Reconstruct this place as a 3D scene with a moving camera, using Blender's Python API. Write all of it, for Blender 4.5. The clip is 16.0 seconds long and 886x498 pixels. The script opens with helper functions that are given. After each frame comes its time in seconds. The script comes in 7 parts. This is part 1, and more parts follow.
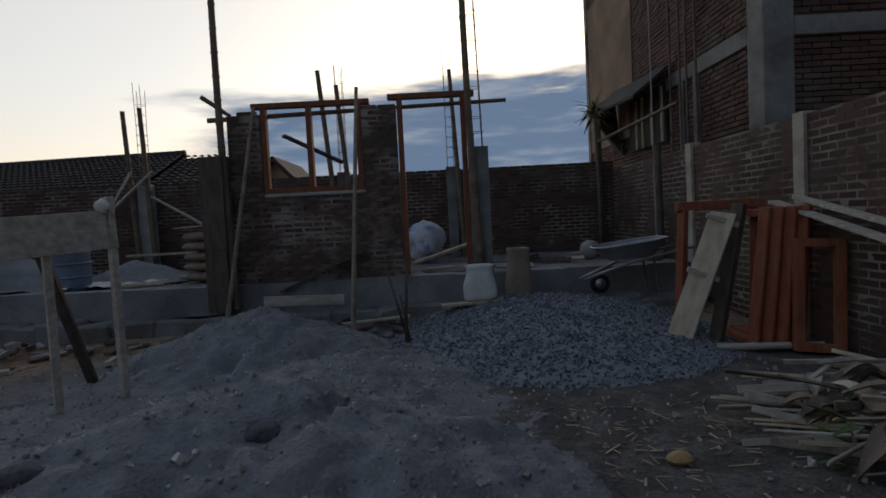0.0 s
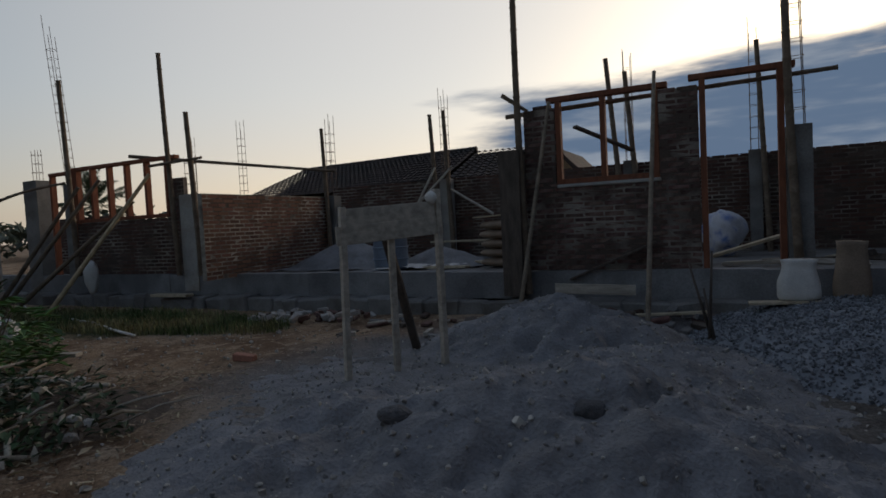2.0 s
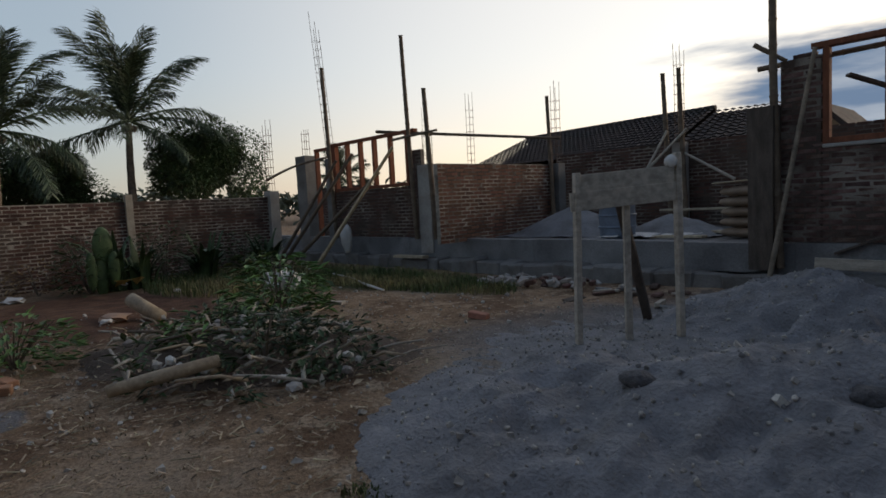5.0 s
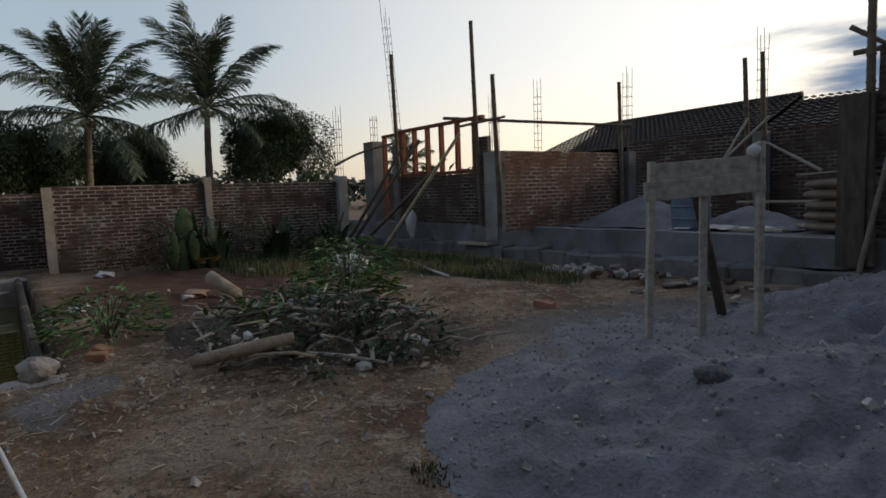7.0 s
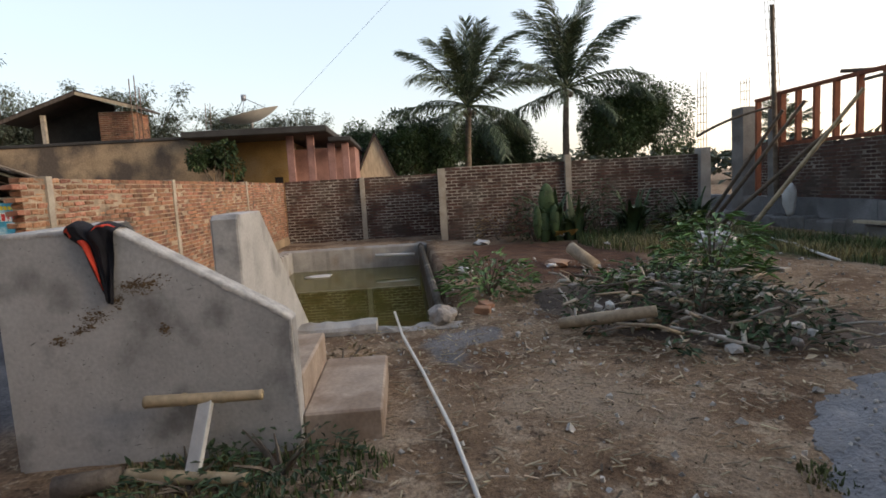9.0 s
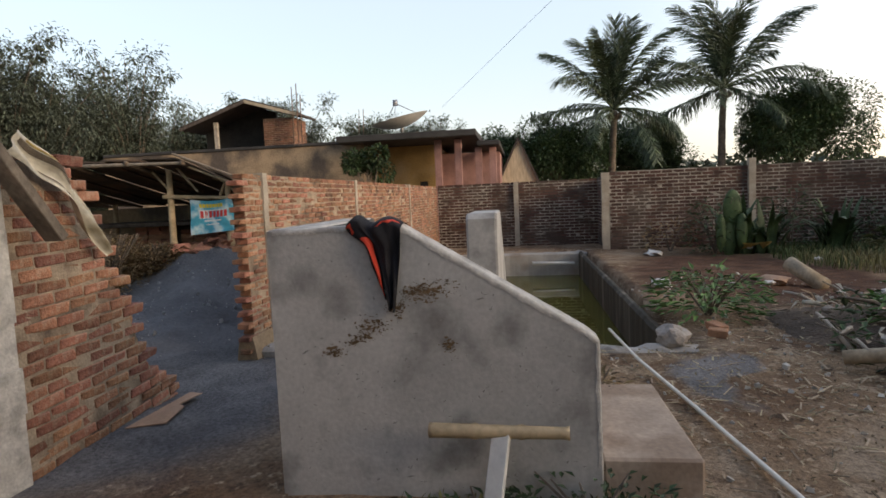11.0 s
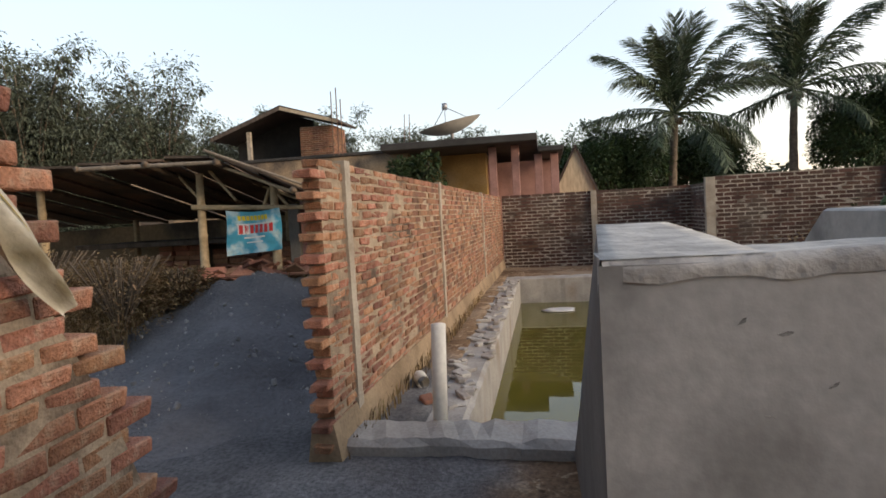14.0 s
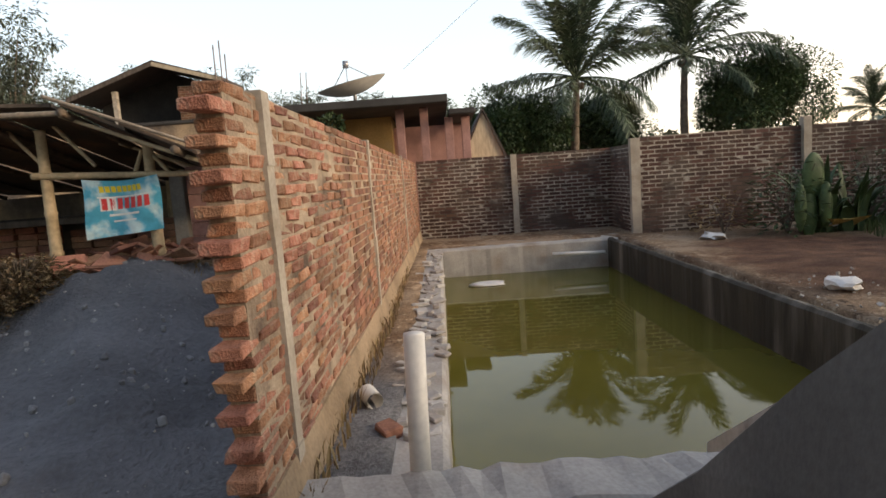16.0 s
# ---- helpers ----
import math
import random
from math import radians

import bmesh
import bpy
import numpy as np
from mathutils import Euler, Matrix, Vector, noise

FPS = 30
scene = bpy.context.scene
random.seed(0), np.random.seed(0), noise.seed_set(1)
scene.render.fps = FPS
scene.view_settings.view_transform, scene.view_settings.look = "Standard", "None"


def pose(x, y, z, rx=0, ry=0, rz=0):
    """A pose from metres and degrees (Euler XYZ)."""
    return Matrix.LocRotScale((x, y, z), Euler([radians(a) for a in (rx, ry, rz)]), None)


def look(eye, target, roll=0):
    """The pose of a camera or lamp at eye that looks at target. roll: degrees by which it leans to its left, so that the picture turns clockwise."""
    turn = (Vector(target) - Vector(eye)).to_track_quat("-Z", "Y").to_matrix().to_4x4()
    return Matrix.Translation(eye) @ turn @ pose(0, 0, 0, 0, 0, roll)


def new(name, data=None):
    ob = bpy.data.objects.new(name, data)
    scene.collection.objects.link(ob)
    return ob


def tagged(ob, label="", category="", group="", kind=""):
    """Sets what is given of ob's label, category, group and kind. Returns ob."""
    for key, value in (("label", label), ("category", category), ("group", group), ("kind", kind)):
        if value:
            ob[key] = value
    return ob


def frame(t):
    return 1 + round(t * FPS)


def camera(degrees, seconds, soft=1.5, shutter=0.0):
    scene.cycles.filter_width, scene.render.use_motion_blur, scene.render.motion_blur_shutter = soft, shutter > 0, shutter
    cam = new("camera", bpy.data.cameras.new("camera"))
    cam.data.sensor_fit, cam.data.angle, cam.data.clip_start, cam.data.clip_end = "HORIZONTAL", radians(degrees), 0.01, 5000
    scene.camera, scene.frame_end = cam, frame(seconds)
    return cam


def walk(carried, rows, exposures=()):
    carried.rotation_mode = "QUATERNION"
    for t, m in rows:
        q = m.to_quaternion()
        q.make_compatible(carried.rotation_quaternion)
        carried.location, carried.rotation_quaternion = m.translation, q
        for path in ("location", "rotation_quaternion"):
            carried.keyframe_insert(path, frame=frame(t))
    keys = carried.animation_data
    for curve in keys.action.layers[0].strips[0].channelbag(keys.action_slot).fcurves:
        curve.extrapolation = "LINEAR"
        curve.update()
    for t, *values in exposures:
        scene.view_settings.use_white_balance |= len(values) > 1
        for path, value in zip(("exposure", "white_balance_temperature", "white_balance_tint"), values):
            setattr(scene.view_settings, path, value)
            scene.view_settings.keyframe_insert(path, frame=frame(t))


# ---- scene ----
cam = camera(74.38, 16.0, soft=1.65)
# seconds, x, y, z, pitch, roll, yaw
PATH = [
    (0.0, -0.327, -0.114, 1.362, -2.98, 2.94, -0.31),
    (0.5, -0.470, -0.189, 1.350, -2.80, 2.78, 3.52),
    (1.0, -0.600, -0.309, 1.317, -2.69, 2.47, 10.15),
    (1.5, -0.614, -0.291, 1.329, -2.74, 2.57, 16.88),
    (2.0, -0.582, -0.268, 1.359, -2.56, 2.87, 25.69),
    (2.5, -0.581, -0.302, 1.363, -2.14, 3.29, 33.10),
    (3.0, -0.601, -0.384, 1.371, -1.60, 3.72, 41.23),
    (3.5, -0.617, -0.426, 1.365, -2.04, 3.81, 44.28),
    (4.0, -0.625, -0.437, 1.352, -3.35, 3.58, 45.16),
    (6.5, -0.664, -0.474, 1.344, -5.42, 2.26, 50.45),
    (7.0, -0.663, -0.506, 1.345, -5.56, 1.97, 52.80),
    (7.5, -0.656, -0.525, 1.350, -5.79, 1.82, 55.64),
    (8.0, -0.639, -0.581, 1.347, -5.90, 1.83, 62.20),
    (8.5, -0.601, -0.617, 1.339, -6.16, 2.26, 72.91),
    (9.0, -0.601, -0.679, 1.334, -6.35, 3.29, 86.04),
    (9.5, -0.686, -0.814, 1.335, -6.04, 3.38, 88.57),
    (10.0, -0.790, -1.102, 1.349, -5.50, 2.77, 91.53),
    (12.5, -2.003, -2.225, 1.259, -5.20, 3.48, 101.47),
    (13.0, -2.336, -2.470, 1.309, -4.69, 3.48, 100.81),
    (13.5, -2.634, -2.602, 1.283, -3.77, 3.20, 100.51),
    (14.0, -2.928, -2.761, 1.265, -3.32, 3.16, 99.94),
    (14.5, -3.155, -2.902, 1.265, -3.48, 3.69, 94.98),
    (15.0, -3.476, -3.003, 1.262, -3.48, 3.13, 91.30),
    (15.5, -3.674, -3.108, 1.272, -4.36, 3.28, 90.05),
    (16.0, -3.956, -3.254, 1.239, -6.90, 4.18, 89.65),
]
EXPOSURE = [(0.0, 0.40, 6600, 10), (1.0, 0.2, 6600, 10), (2.0, 0.14, 6600, 10), (3.0, 0.24, 6600, 10), (4.0, 0.5, 6700, 10), (6.5, 0.70, 6700, 10), (8.0, 1.0, 6800, 10), (9.0, 1.65, 7000, 12), (9.5, 1.72, 7000, 12), (10.0, 1.5, 7200, 12), (12.5, 1.95, 6800, 12), (13.0, 1.58, 7100, 12), (13.5, 1.55, 7100, 12), (14.1, 1.75, 7100, 12), (14.6, 1.5, 6900, 12), (15.0, 1.4, 6700, 12), (15.5, 1.45, 6700, 12), (16.0, 1.9, 7400, 12)]
walk(cam, [(t, pose(x, y, z, 90 + pitch, roll, yaw)) for t, x, y, z, pitch, roll, yaw in PATH], EXPOSURE)

# ---- sky and sun: dusk, the sun low behind a bank of cloud beyond the building ----
SUN_AZ, SUN_EL = radians(6), radians(11)   # azimuth east of +y
world = bpy.data.worlds.new("dusk_sky")
scene.world = world
world.use_nodes = True
wn, wl = world.node_tree.nodes, world.node_tree.links
wn.clear()
w_out, w_bg = wn.new("ShaderNodeOutputWorld"), wn.new("ShaderNodeBackground")
w_sky = wn.new("ShaderNodeTexSky")
w_sky.sky_type, w_sky.sun_disc = "NISHITA", False
w_sky.sun_elevation, w_sky.sun_rotation = SUN_EL, SUN_AZ
w_sky.dust_density, w_sky.ozone_density, w_sky.air_density = 1.5, 1.5, 1.0
w_geo = wn.new("ShaderNodeTexCoord")
w_sep = wn.new("ShaderNodeSeparateXYZ")
wl.new(w_geo.outputs["Generated"], w_sep.inputs[0])
w_map = wn.new("ShaderNodeMapping")
w_map.inputs["Scale"].default_value = (1.8, 1.8, 11.0)
wl.new(w_geo.outputs["Generated"], w_map.inputs[0])
w_noise = wn.new("ShaderNodeTexNoise")
w_noise.inputs["Scale"].default_value, w_noise.inputs["Detail"].default_value, w_noise.inputs["Roughness"].default_value = 1.7, 7, 0.55
wl.new(w_map.outputs[0], w_noise.inputs["Vector"])
w_noise2 = wn.new("ShaderNodeTexNoise")
w_noise2.inputs["Scale"].default_value, w_noise2.inputs["Detail"].default_value = 3.1, 6
wl.new(w_map.outputs[0], w_noise2.inputs["Vector"])


def wmath(op, a, b, clamp=False):
    n = wn.new("ShaderNodeMath")
    n.operation, n.use_clamp = op, clamp
    for s, v in zip(n.inputs, (a, b)):
        if isinstance(v, (int, float)):
            s.default_value = v
        else:
            wl.new(v, s)
    return n.outputs[0]


def wramp(v, lo, hi):
    n = wn.new("ShaderNodeMapRange")
    n.interpolation_type = "SMOOTHSTEP"
    n.inputs["From Min"].default_value, n.inputs["From Max"].default_value = lo, hi
    wl.new(v, n.inputs["Value"])
    return n.outputs[0]


# the bank of cloud hangs low on the sunset side
bank_low = wmath("MULTIPLY", wramp(w_sep.outputs["Z"], 0.30, 0.16), wramp(w_sep.outputs["Y"], 0.55, 0.85))
side = wramp(w_sep.outputs["X"], -0.60, -0.10)
bank = wmath("MULTIPLY", bank_low, side)
edge = wmath("ADD", wmath("MULTIPLY", w_noise.outputs["Fac"], 1.5), wmath("SUBTRACT", wmath("MULTIPLY", bank, 1.0), 1.02))
cloud = wramp(edge, 0.0, 0.48)
w_mix = wn.new("ShaderNodeMix")
w_mix.data_type = "RGBA"
wl.new(cloud, w_mix.inputs["Factor"])
# evening haze whitens the clear sky
w_bright = wn.new("ShaderNodeMix")
w_bright.data_type = "RGBA"
w_bright.inputs["Factor"].default_value = 0.72
wl.new(w_sky.outputs[0], w_bright.inputs["A"])
# the haze is brightest low in the west and north, darker and bluer overhead and behind
w_dome = wn.new("ShaderNodeMix")
w_dome.data_type = "RGBA"
w_dome.inputs["B"].default_value = (0.85, 1.0, 1.4, 1)
w_low = wn.new("ShaderNodeMix")
w_low.data_type = "RGBA"
w_low.inputs["A"].default_value, w_low.inputs["B"].default_value = (1.68, 1.98, 2.3, 1), (4.3, 4.05, 3.75, 1)
wl.new(wramp(w_sep.outputs["Y"], 0.12, 0.85), w_low.inputs["Factor"])
w_warm = wn.new("ShaderNodeMix")
w_warm.data_type, w_warm.blend_type = "RGBA", "MULTIPLY"
w_warm.inputs["B"].default_value = (1.10, 0.93, 0.82, 1)
wl.new(wramp(w_sep.outputs["Z"], 0.24, 0.02), w_warm.inputs["Factor"])
wl.new(w_low.outputs["Result"], w_warm.inputs["A"])
wl.new(w_warm.outputs["Result"], w_dome.inputs["A"])
wl.new(wramp(w_sep.outputs["Z"], 0.34, 0.85), w_dome.inputs["Factor"])
w_back = wn.new("ShaderNodeMix")
w_back.data_type = "RGBA"
w_back.inputs["B"].default_value = (0.35, 0.42, 0.6, 1)
toward = wmath("ADD", wmath("MULTIPLY", w_sep.outputs["X"], -0.62), wmath("MULTIPLY", w_sep.outputs["Y"], 0.62))
wl.new(wramp(toward, 0.0, -0.55), w_back.inputs["Factor"])
wl.new(w_dome.outputs["Result"], w_back.inputs["A"])
wl.new(w_back.outputs["Result"], w_bright.inputs["B"])
wl.new(w_bright.outputs["Result"], w_mix.inputs["A"])
w_cloud = wn.new("ShaderNodeMix")
w_cloud.data_type = "RGBA"
w_cloud.inputs["A"].default_value, w_cloud.inputs["B"].default_value = (0.66, 0.98, 1.52, 1), (1.75, 2.0, 2.35, 1)
wl.new(wramp(w_noise2.outputs["Fac"], 0.42, 0.72), w_cloud.inputs["Factor"])
wl.new(w_cloud.outputs["Result"], w_mix.inputs["B"])
wl.new(w_mix.outputs["Result"], w_bg.inputs["Color"])
w_bg.inputs["Strength"].default_value = 0.15
wl.new(w_bg.outputs[0], w_out.inputs["Surface"])

sun = new("sun", bpy.data.lights.new("sun", "SUN"))
sun.data.energy, sun.data.angle, sun.data.color = 0.8, radians(20), (1.0, 0.80, 0.6)
sun.matrix_world = look((0, 0, 30), (-30 * math.sin(SUN_AZ + 0.35), -30 * math.cos(SUN_AZ + 0.35), 30 - 30 * math.tan(radians(14))))


# ---- materials ----
def material(name, colour, rough=0.85, var=0.3, scale=3.0, fine=60.0, bump=0.3, metal=0.0, rand=0.0, island=False, tint=None, tint_scale=1.2, tint_at=0.55, coords="Object", stretch=(1, 1, 1), spec=0.4, bump_far=0.01, relief=0.0):
    """A rough natural surface: two scales of colour change, a second colour in patches, fine relief."""
    m = bpy.data.materials.new(name)
    m.use_nodes = True
    n, l = m.node_tree.nodes, m.node_tree.links
    b = n["Principled BSDF"]
    b.inputs["Roughness"].default_value, b.inputs["Metallic"].default_value = rough, metal
    b.inputs["Specular IOR Level"].default_value = spec
    if coords == "World":
        vec = n.new("ShaderNodeNewGeometry").outputs["Position"]
    else:
        vec = n.new("ShaderNodeTexCoord").outputs["Object"]
    mp = n.new("ShaderNodeMapping")
    mp.inputs["Scale"].default_value = stretch
    l.new(vec, mp.inputs[0])
    vec = mp.outputs[0]

    def noise_at(s, detail=4.0):
        t = n.new("ShaderNodeTexNoise")
        t.inputs["Scale"].default_value, t.inputs["Detail"].default_value = s, detail
        l.new(vec, t.inputs["Vector"])
        return t.outputs["Fac"]

    def mixed(fac, a, c, blend="MIX"):
        x = n.new("ShaderNodeMix")
        x.data_type, x.blend_type = "RGBA", blend
        for s, v in ((x.inputs["Factor"], fac), (x.inputs["A"], a), (x.inputs["B"], c)):
            if isinstance(v, (tuple, float)):
                s.default_value = v
            else:
                l.new(v, s)
        return x.outputs["Result"]

    def ranged(v, lo, hi, to_lo, to_hi):
        r = n.new("ShaderNodeMapRange")
        for k, q in zip(("From Min", "From Max", "To Min", "To Max"), (lo, hi, to_lo, to_hi)):
            r.inputs[k].default_value = q
        l.new(v, r.inputs["Value"])
        return r.outputs[0]

    big, small = noise_at(scale), noise_at(fine, 3.0)
    col = mixed(ranged(big, 0.3, 0.7, 0, 1), tuple(c * (1 - var) for c in colour) + (1,), tuple(min(1, c * (1 + var)) for c in colour) + (1,))
    if tint:
        col = mixed(ranged(noise_at(tint_scale, 5.0), tint_at - 0.06, tint_at + 0.1, 0, 1), col, (*tint, 1))
    hue = n.new("ShaderNodeHueSaturation")
    l.new(col, hue.inputs["Color"])
    value = ranged(small, 0.3, 0.7, 1 - var * 0.6, 1 + var * 0.6)
    if rand:
        if island:
            r = n.new("ShaderNodeNewGeometry").outputs["Random Per Island"]
        else:
            r = n.new("ShaderNodeObjectInfo").outputs["Random"]
        mul = n.new("ShaderNodeMath")
        mul.operation = "MULTIPLY"
        l.new(value, mul.inputs[0])
        l.new(ranged(r, 0, 1, 1 - rand, 1 + rand), mul.inputs[1])
        value = mul.outputs[0]
        wob = n.new("ShaderNodeMath")
        wob.operation = "FRACT"
        m7 = n.new("ShaderNodeMath")
        m7.operation = "MULTIPLY"
        m7.inputs[1].default_value = 7.31
        l.new(r, m7.inputs[0])
        l.new(m7.outputs[0], wob.inputs[0])
        l.new(ranged(wob.outputs[0], 0, 1, 0.5 - rand * 0.035, 0.5 + rand * 0.03), hue.inputs["Hue"])
    l.new(value, hue.inputs["Value"])
    l.new(hue.outputs[0], b.inputs["Base Color"])
    if bump:
        bp = n.new("ShaderNodeBump")
        bp.inputs["Strength"].default_value, bp.inputs["Distance"].default_value = bump, bump_far
        height = small
        if relief:
            add = n.new("ShaderNodeMath")
            add.operation = "MULTIPLY_ADD"
            l.new(noise_at(relief, 6.0), add.inputs[0])
            add.inputs[1].default_value = 1.2
            l.new(small, add.inputs[2])
            height = add.outputs[0]
        l.new(height, bp.inputs["Height"])
        l.new(bp.outputs[0], b.inputs["Normal"])
    return m


M_BRICK = material("brick_clay", (0.305, 0.143, 0.086), var=0.36, scale=14, fine=120, bump=0.9, rand=0.42, relief=28, tint=(0.33, 0.25, 0.18), tint_scale=11, tint_at=0.63)
M_BRICK_FAR = material("brick_clay_joined", (0.275, 0.136, 0.083), var=0.3, scale=3, fine=60, bump=0.6, rand=0.34, relief=22, island=True, tint=(0.13, 0.075, 0.05), tint_scale=5, tint_at=0.57)
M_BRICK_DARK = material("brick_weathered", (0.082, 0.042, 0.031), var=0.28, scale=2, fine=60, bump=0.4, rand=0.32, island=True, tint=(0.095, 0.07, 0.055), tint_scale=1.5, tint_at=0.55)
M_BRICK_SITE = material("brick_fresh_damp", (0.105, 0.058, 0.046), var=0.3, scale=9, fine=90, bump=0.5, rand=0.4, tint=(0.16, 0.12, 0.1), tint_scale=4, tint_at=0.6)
M_BRICK_PARTITION = material("brick_partition", (0.14, 0.068, 0.045), var=0.28, scale=2, fine=60, bump=0.4, rand=0.3, island=True)
M_MORTAR = material("mortar", (0.36, 0.285, 0.205), var=0.3, scale=7, fine=70, bump=0.7, tint=(0.10, 0.07, 0.05), tint_scale=3.0, tint_at=0.56)
M_MORTAR_DARK = material("mortar_weathered", (0.29, 0.255, 0.215), var=0.3, scale=4, fine=70, bump=0.6, tint=(0.085, 0.062, 0.05), tint_scale=2.0, tint_at=0.45)
M_MORTAR_PATCHY = material("mortar_washed_out", (0.35, 0.315, 0.265), var=0.3, scale=9, fine=70, bump=0.6, tint=(0.07, 0.052, 0.042), tint_scale=1.9, tint_at=0.51)
# near-black base holds the pool wall's shade; the pale drip streaks are its own
M_SHADED_POOL = material("shaded_streaked_concrete", (0.042, 0.036, 0.026), var=0.3, scale=4, fine=40, bump=0.4, tint=(0.17, 0.155, 0.13), tint_scale=2.2, tint_at=0.62, stretch=(1, 1, 0.12))
M_CONCRETE = material("raw_concrete", (0.36, 0.345, 0.32), var=0.2, scale=4, fine=50, bump=0.3, tint=(0.26, 0.22, 0.18), tint_scale=2, tint_at=0.6)
# cement darkened to carry the shade on the slide's flank
M_SHADED_WALL = material("shaded_cement_render", (0.125, 0.124, 0.12), var=0.2, scale=3, fine=50, bump=0.25, tint=(0.095, 0.094, 0.092), tint_scale=2.5)
M_PILASTER = material("dusty_concrete", (0.40, 0.355, 0.29), var=0.2, scale=4, fine=50, bump=0.4, tint=(0.30, 0.25, 0.19), tint_scale=3, tint_at=0.55)
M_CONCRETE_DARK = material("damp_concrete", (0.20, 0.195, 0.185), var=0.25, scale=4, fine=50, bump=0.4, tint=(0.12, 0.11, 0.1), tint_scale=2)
M_PLASTER = material("cement_plaster", (0.465, 0.452, 0.424), var=0.15, scale=2.6, fine=45, bump=0.07, rough=0.85, tint=(0.25, 0.24, 0.225), tint_scale=3.4, tint_at=0.58, relief=3.5, bump_far=0.02)
M_PLASTER_EDGE = material("cement_plaster_pale_edge", (0.53, 0.505, 0.46), var=0.2, scale=14, fine=60, bump=0.5, tint=(0.36, 0.34, 0.31), tint_scale=9, relief=20)
M_WOOD_GREY = material("weathered_board", (0.43, 0.385, 0.32), var=0.28, scale=3, fine=40, bump=0.4, stretch=(1, 6, 6))
M_WOOD_DARK = material("dark_formwork_wood", (0.10, 0.08, 0.065), var=0.35, scale=3, fine=40, bump=0.4, stretch=(5, 5, 1))
M_WOOD_PALE = material("pale_plywood", (0.45, 0.38, 0.27), var=0.2, scale=3, fine=40, bump=0.25, stretch=(4, 4, 1))
M_WOOD_RED = material("red_primed_wood", (0.28, 0.082, 0.042), var=0.25, scale=5, fine=50, bump=0.25, stretch=(4, 4, 1), tint=(0.30, 0.12, 0.06), tint_scale=3)
M_BAMBOO = material("dry_bamboo", (0.50, 0.385, 0.235), var=0.25, scale=6, fine=30, bump=0.25, rough=0.6)
M_BAMBOO_GREY = material("greyed_bamboo", (0.25, 0.205, 0.155), var=0.3, scale=6, fine=30, bump=0.3)
M_BAMBOO_DARK = material("old_and_shaded_bamboo", (0.16, 0.12, 0.085), var=0.3, scale=6, fine=30, bump=0.3)
M_STEEL = material("rusty_rebar", (0.16, 0.11, 0.085), var=0.3, scale=10, fine=80, bump=0.3, rough=0.7, metal=0.3)
M_SAND = material("grey_sand", (0.218, 0.219, 0.226), var=0.2, scale=2.6, fine=44, bump=0.8, coords="World", tint=(0.18, 0.176, 0.176), tint_scale=3.4, bump_far=0.025, relief=10)
M_SAND_DARK = material("dark_volcanic_sand", (0.155, 0.155, 0.16), var=0.22, scale=1.3, fine=30, bump=0.9, coords="World", tint=(0.115, 0.115, 0.12), tint_scale=1.2, bump_far=0.03)
M_DARK_LUMP = material("dark_lump_sand", (0.095, 0.094, 0.097), var=0.25, scale=6, fine=50, bump=0.9, bump_far=0.02)
M_CLOD = material("sand_clod", (0.25, 0.248, 0.245), var=0.2, scale=8, fine=60, bump=0.4, rand=0.25, island=True)
M_GRAVEL = material("crushed_stone", (0.19, 0.203, 0.222), var=0.2, scale=8, fine=60, bump=0.5, rand=0.5, island=True)
M_PEBBLE = material("pale_chip", (0.40, 0.38, 0.34), var=0.2, scale=8, fine=60, bump=0.4, rand=0.4, island=True)
M_TILE = material("clay_roof_tile", (0.062, 0.047, 0.041), var=0.25, scale=3, fine=30, bump=0.4, rand=0.16, island=True, tint=(0.05, 0.045, 0.04), tint_scale=1)
M_ROOFSHEET = material("old_roof_sheet", (0.11, 0.085, 0.065), var=0.3, scale=2, fine=30, bump=0.3, tint=(0.2, 0.12, 0.08), tint_scale=2)
M_WHITE_SACK = material("white_woven_sack", (0.62, 0.61, 0.58), var=0.14, scale=5, fine=70, bump=0.4, rough=0.6)
M_BROWN_SACK = material("brown_paper_sack", (0.25, 0.19, 0.14), var=0.2, scale=5, fine=60, bump=0.35)
M_BLUE_SACK = material("blue_white_plastic_sheet", (0.55, 0.57, 0.62), var=0.2, scale=5, fine=60, bump=0.3, rough=0.45, tint=(0.12, 0.2, 0.45), tint_scale=5, tint_at=0.58)
M_PVC = material("white_pvc", (0.72, 0.70, 0.64), var=0.1, scale=5, fine=40, bump=0.05, rough=0.4, tint=(0.5, 0.45, 0.36), tint_scale=4, tint_at=0.66)
M_CLOTH_BLACK = material("black_cloth", (0.016, 0.015, 0.018), var=0.3, scale=8, fine=200, bump=0.4, rough=0.9)
M_CLOTH_RED = material("red_cloth", (0.62, 0.06, 0.03), var=0.15, scale=8, fine=200, bump=0.4, rough=0.8)
M_TARP = material("worn_printed_tarp", (0.60, 0.56, 0.46), var=0.25, scale=4, fine=40, bump=0.4, rough=0.6, tint=(0.26, 0.22, 0.14), tint_scale=5, tint_at=0.57)
M_BARK = material("bark", (0.16, 0.13, 0.10), var=0.35, scale=6, fine=30, bump=0.8)
M_LOG = material("barked_log", (0.36, 0.29, 0.20), var=0.3, scale=6, fine=30, bump=0.5)
M_LEAF = material("broad_leaves", (0.046, 0.08, 0.03), var=0.35, scale=0.6, fine=8, bump=0, rand=0.5, island=True, rough=0.6)
M_LEAF_BRIGHT = material("fresh_leaves", (0.095, 0.185, 0.05), var=0.3, scale=1.5, fine=10, bump=0, rand=0.5, island=True, rough=0.55)
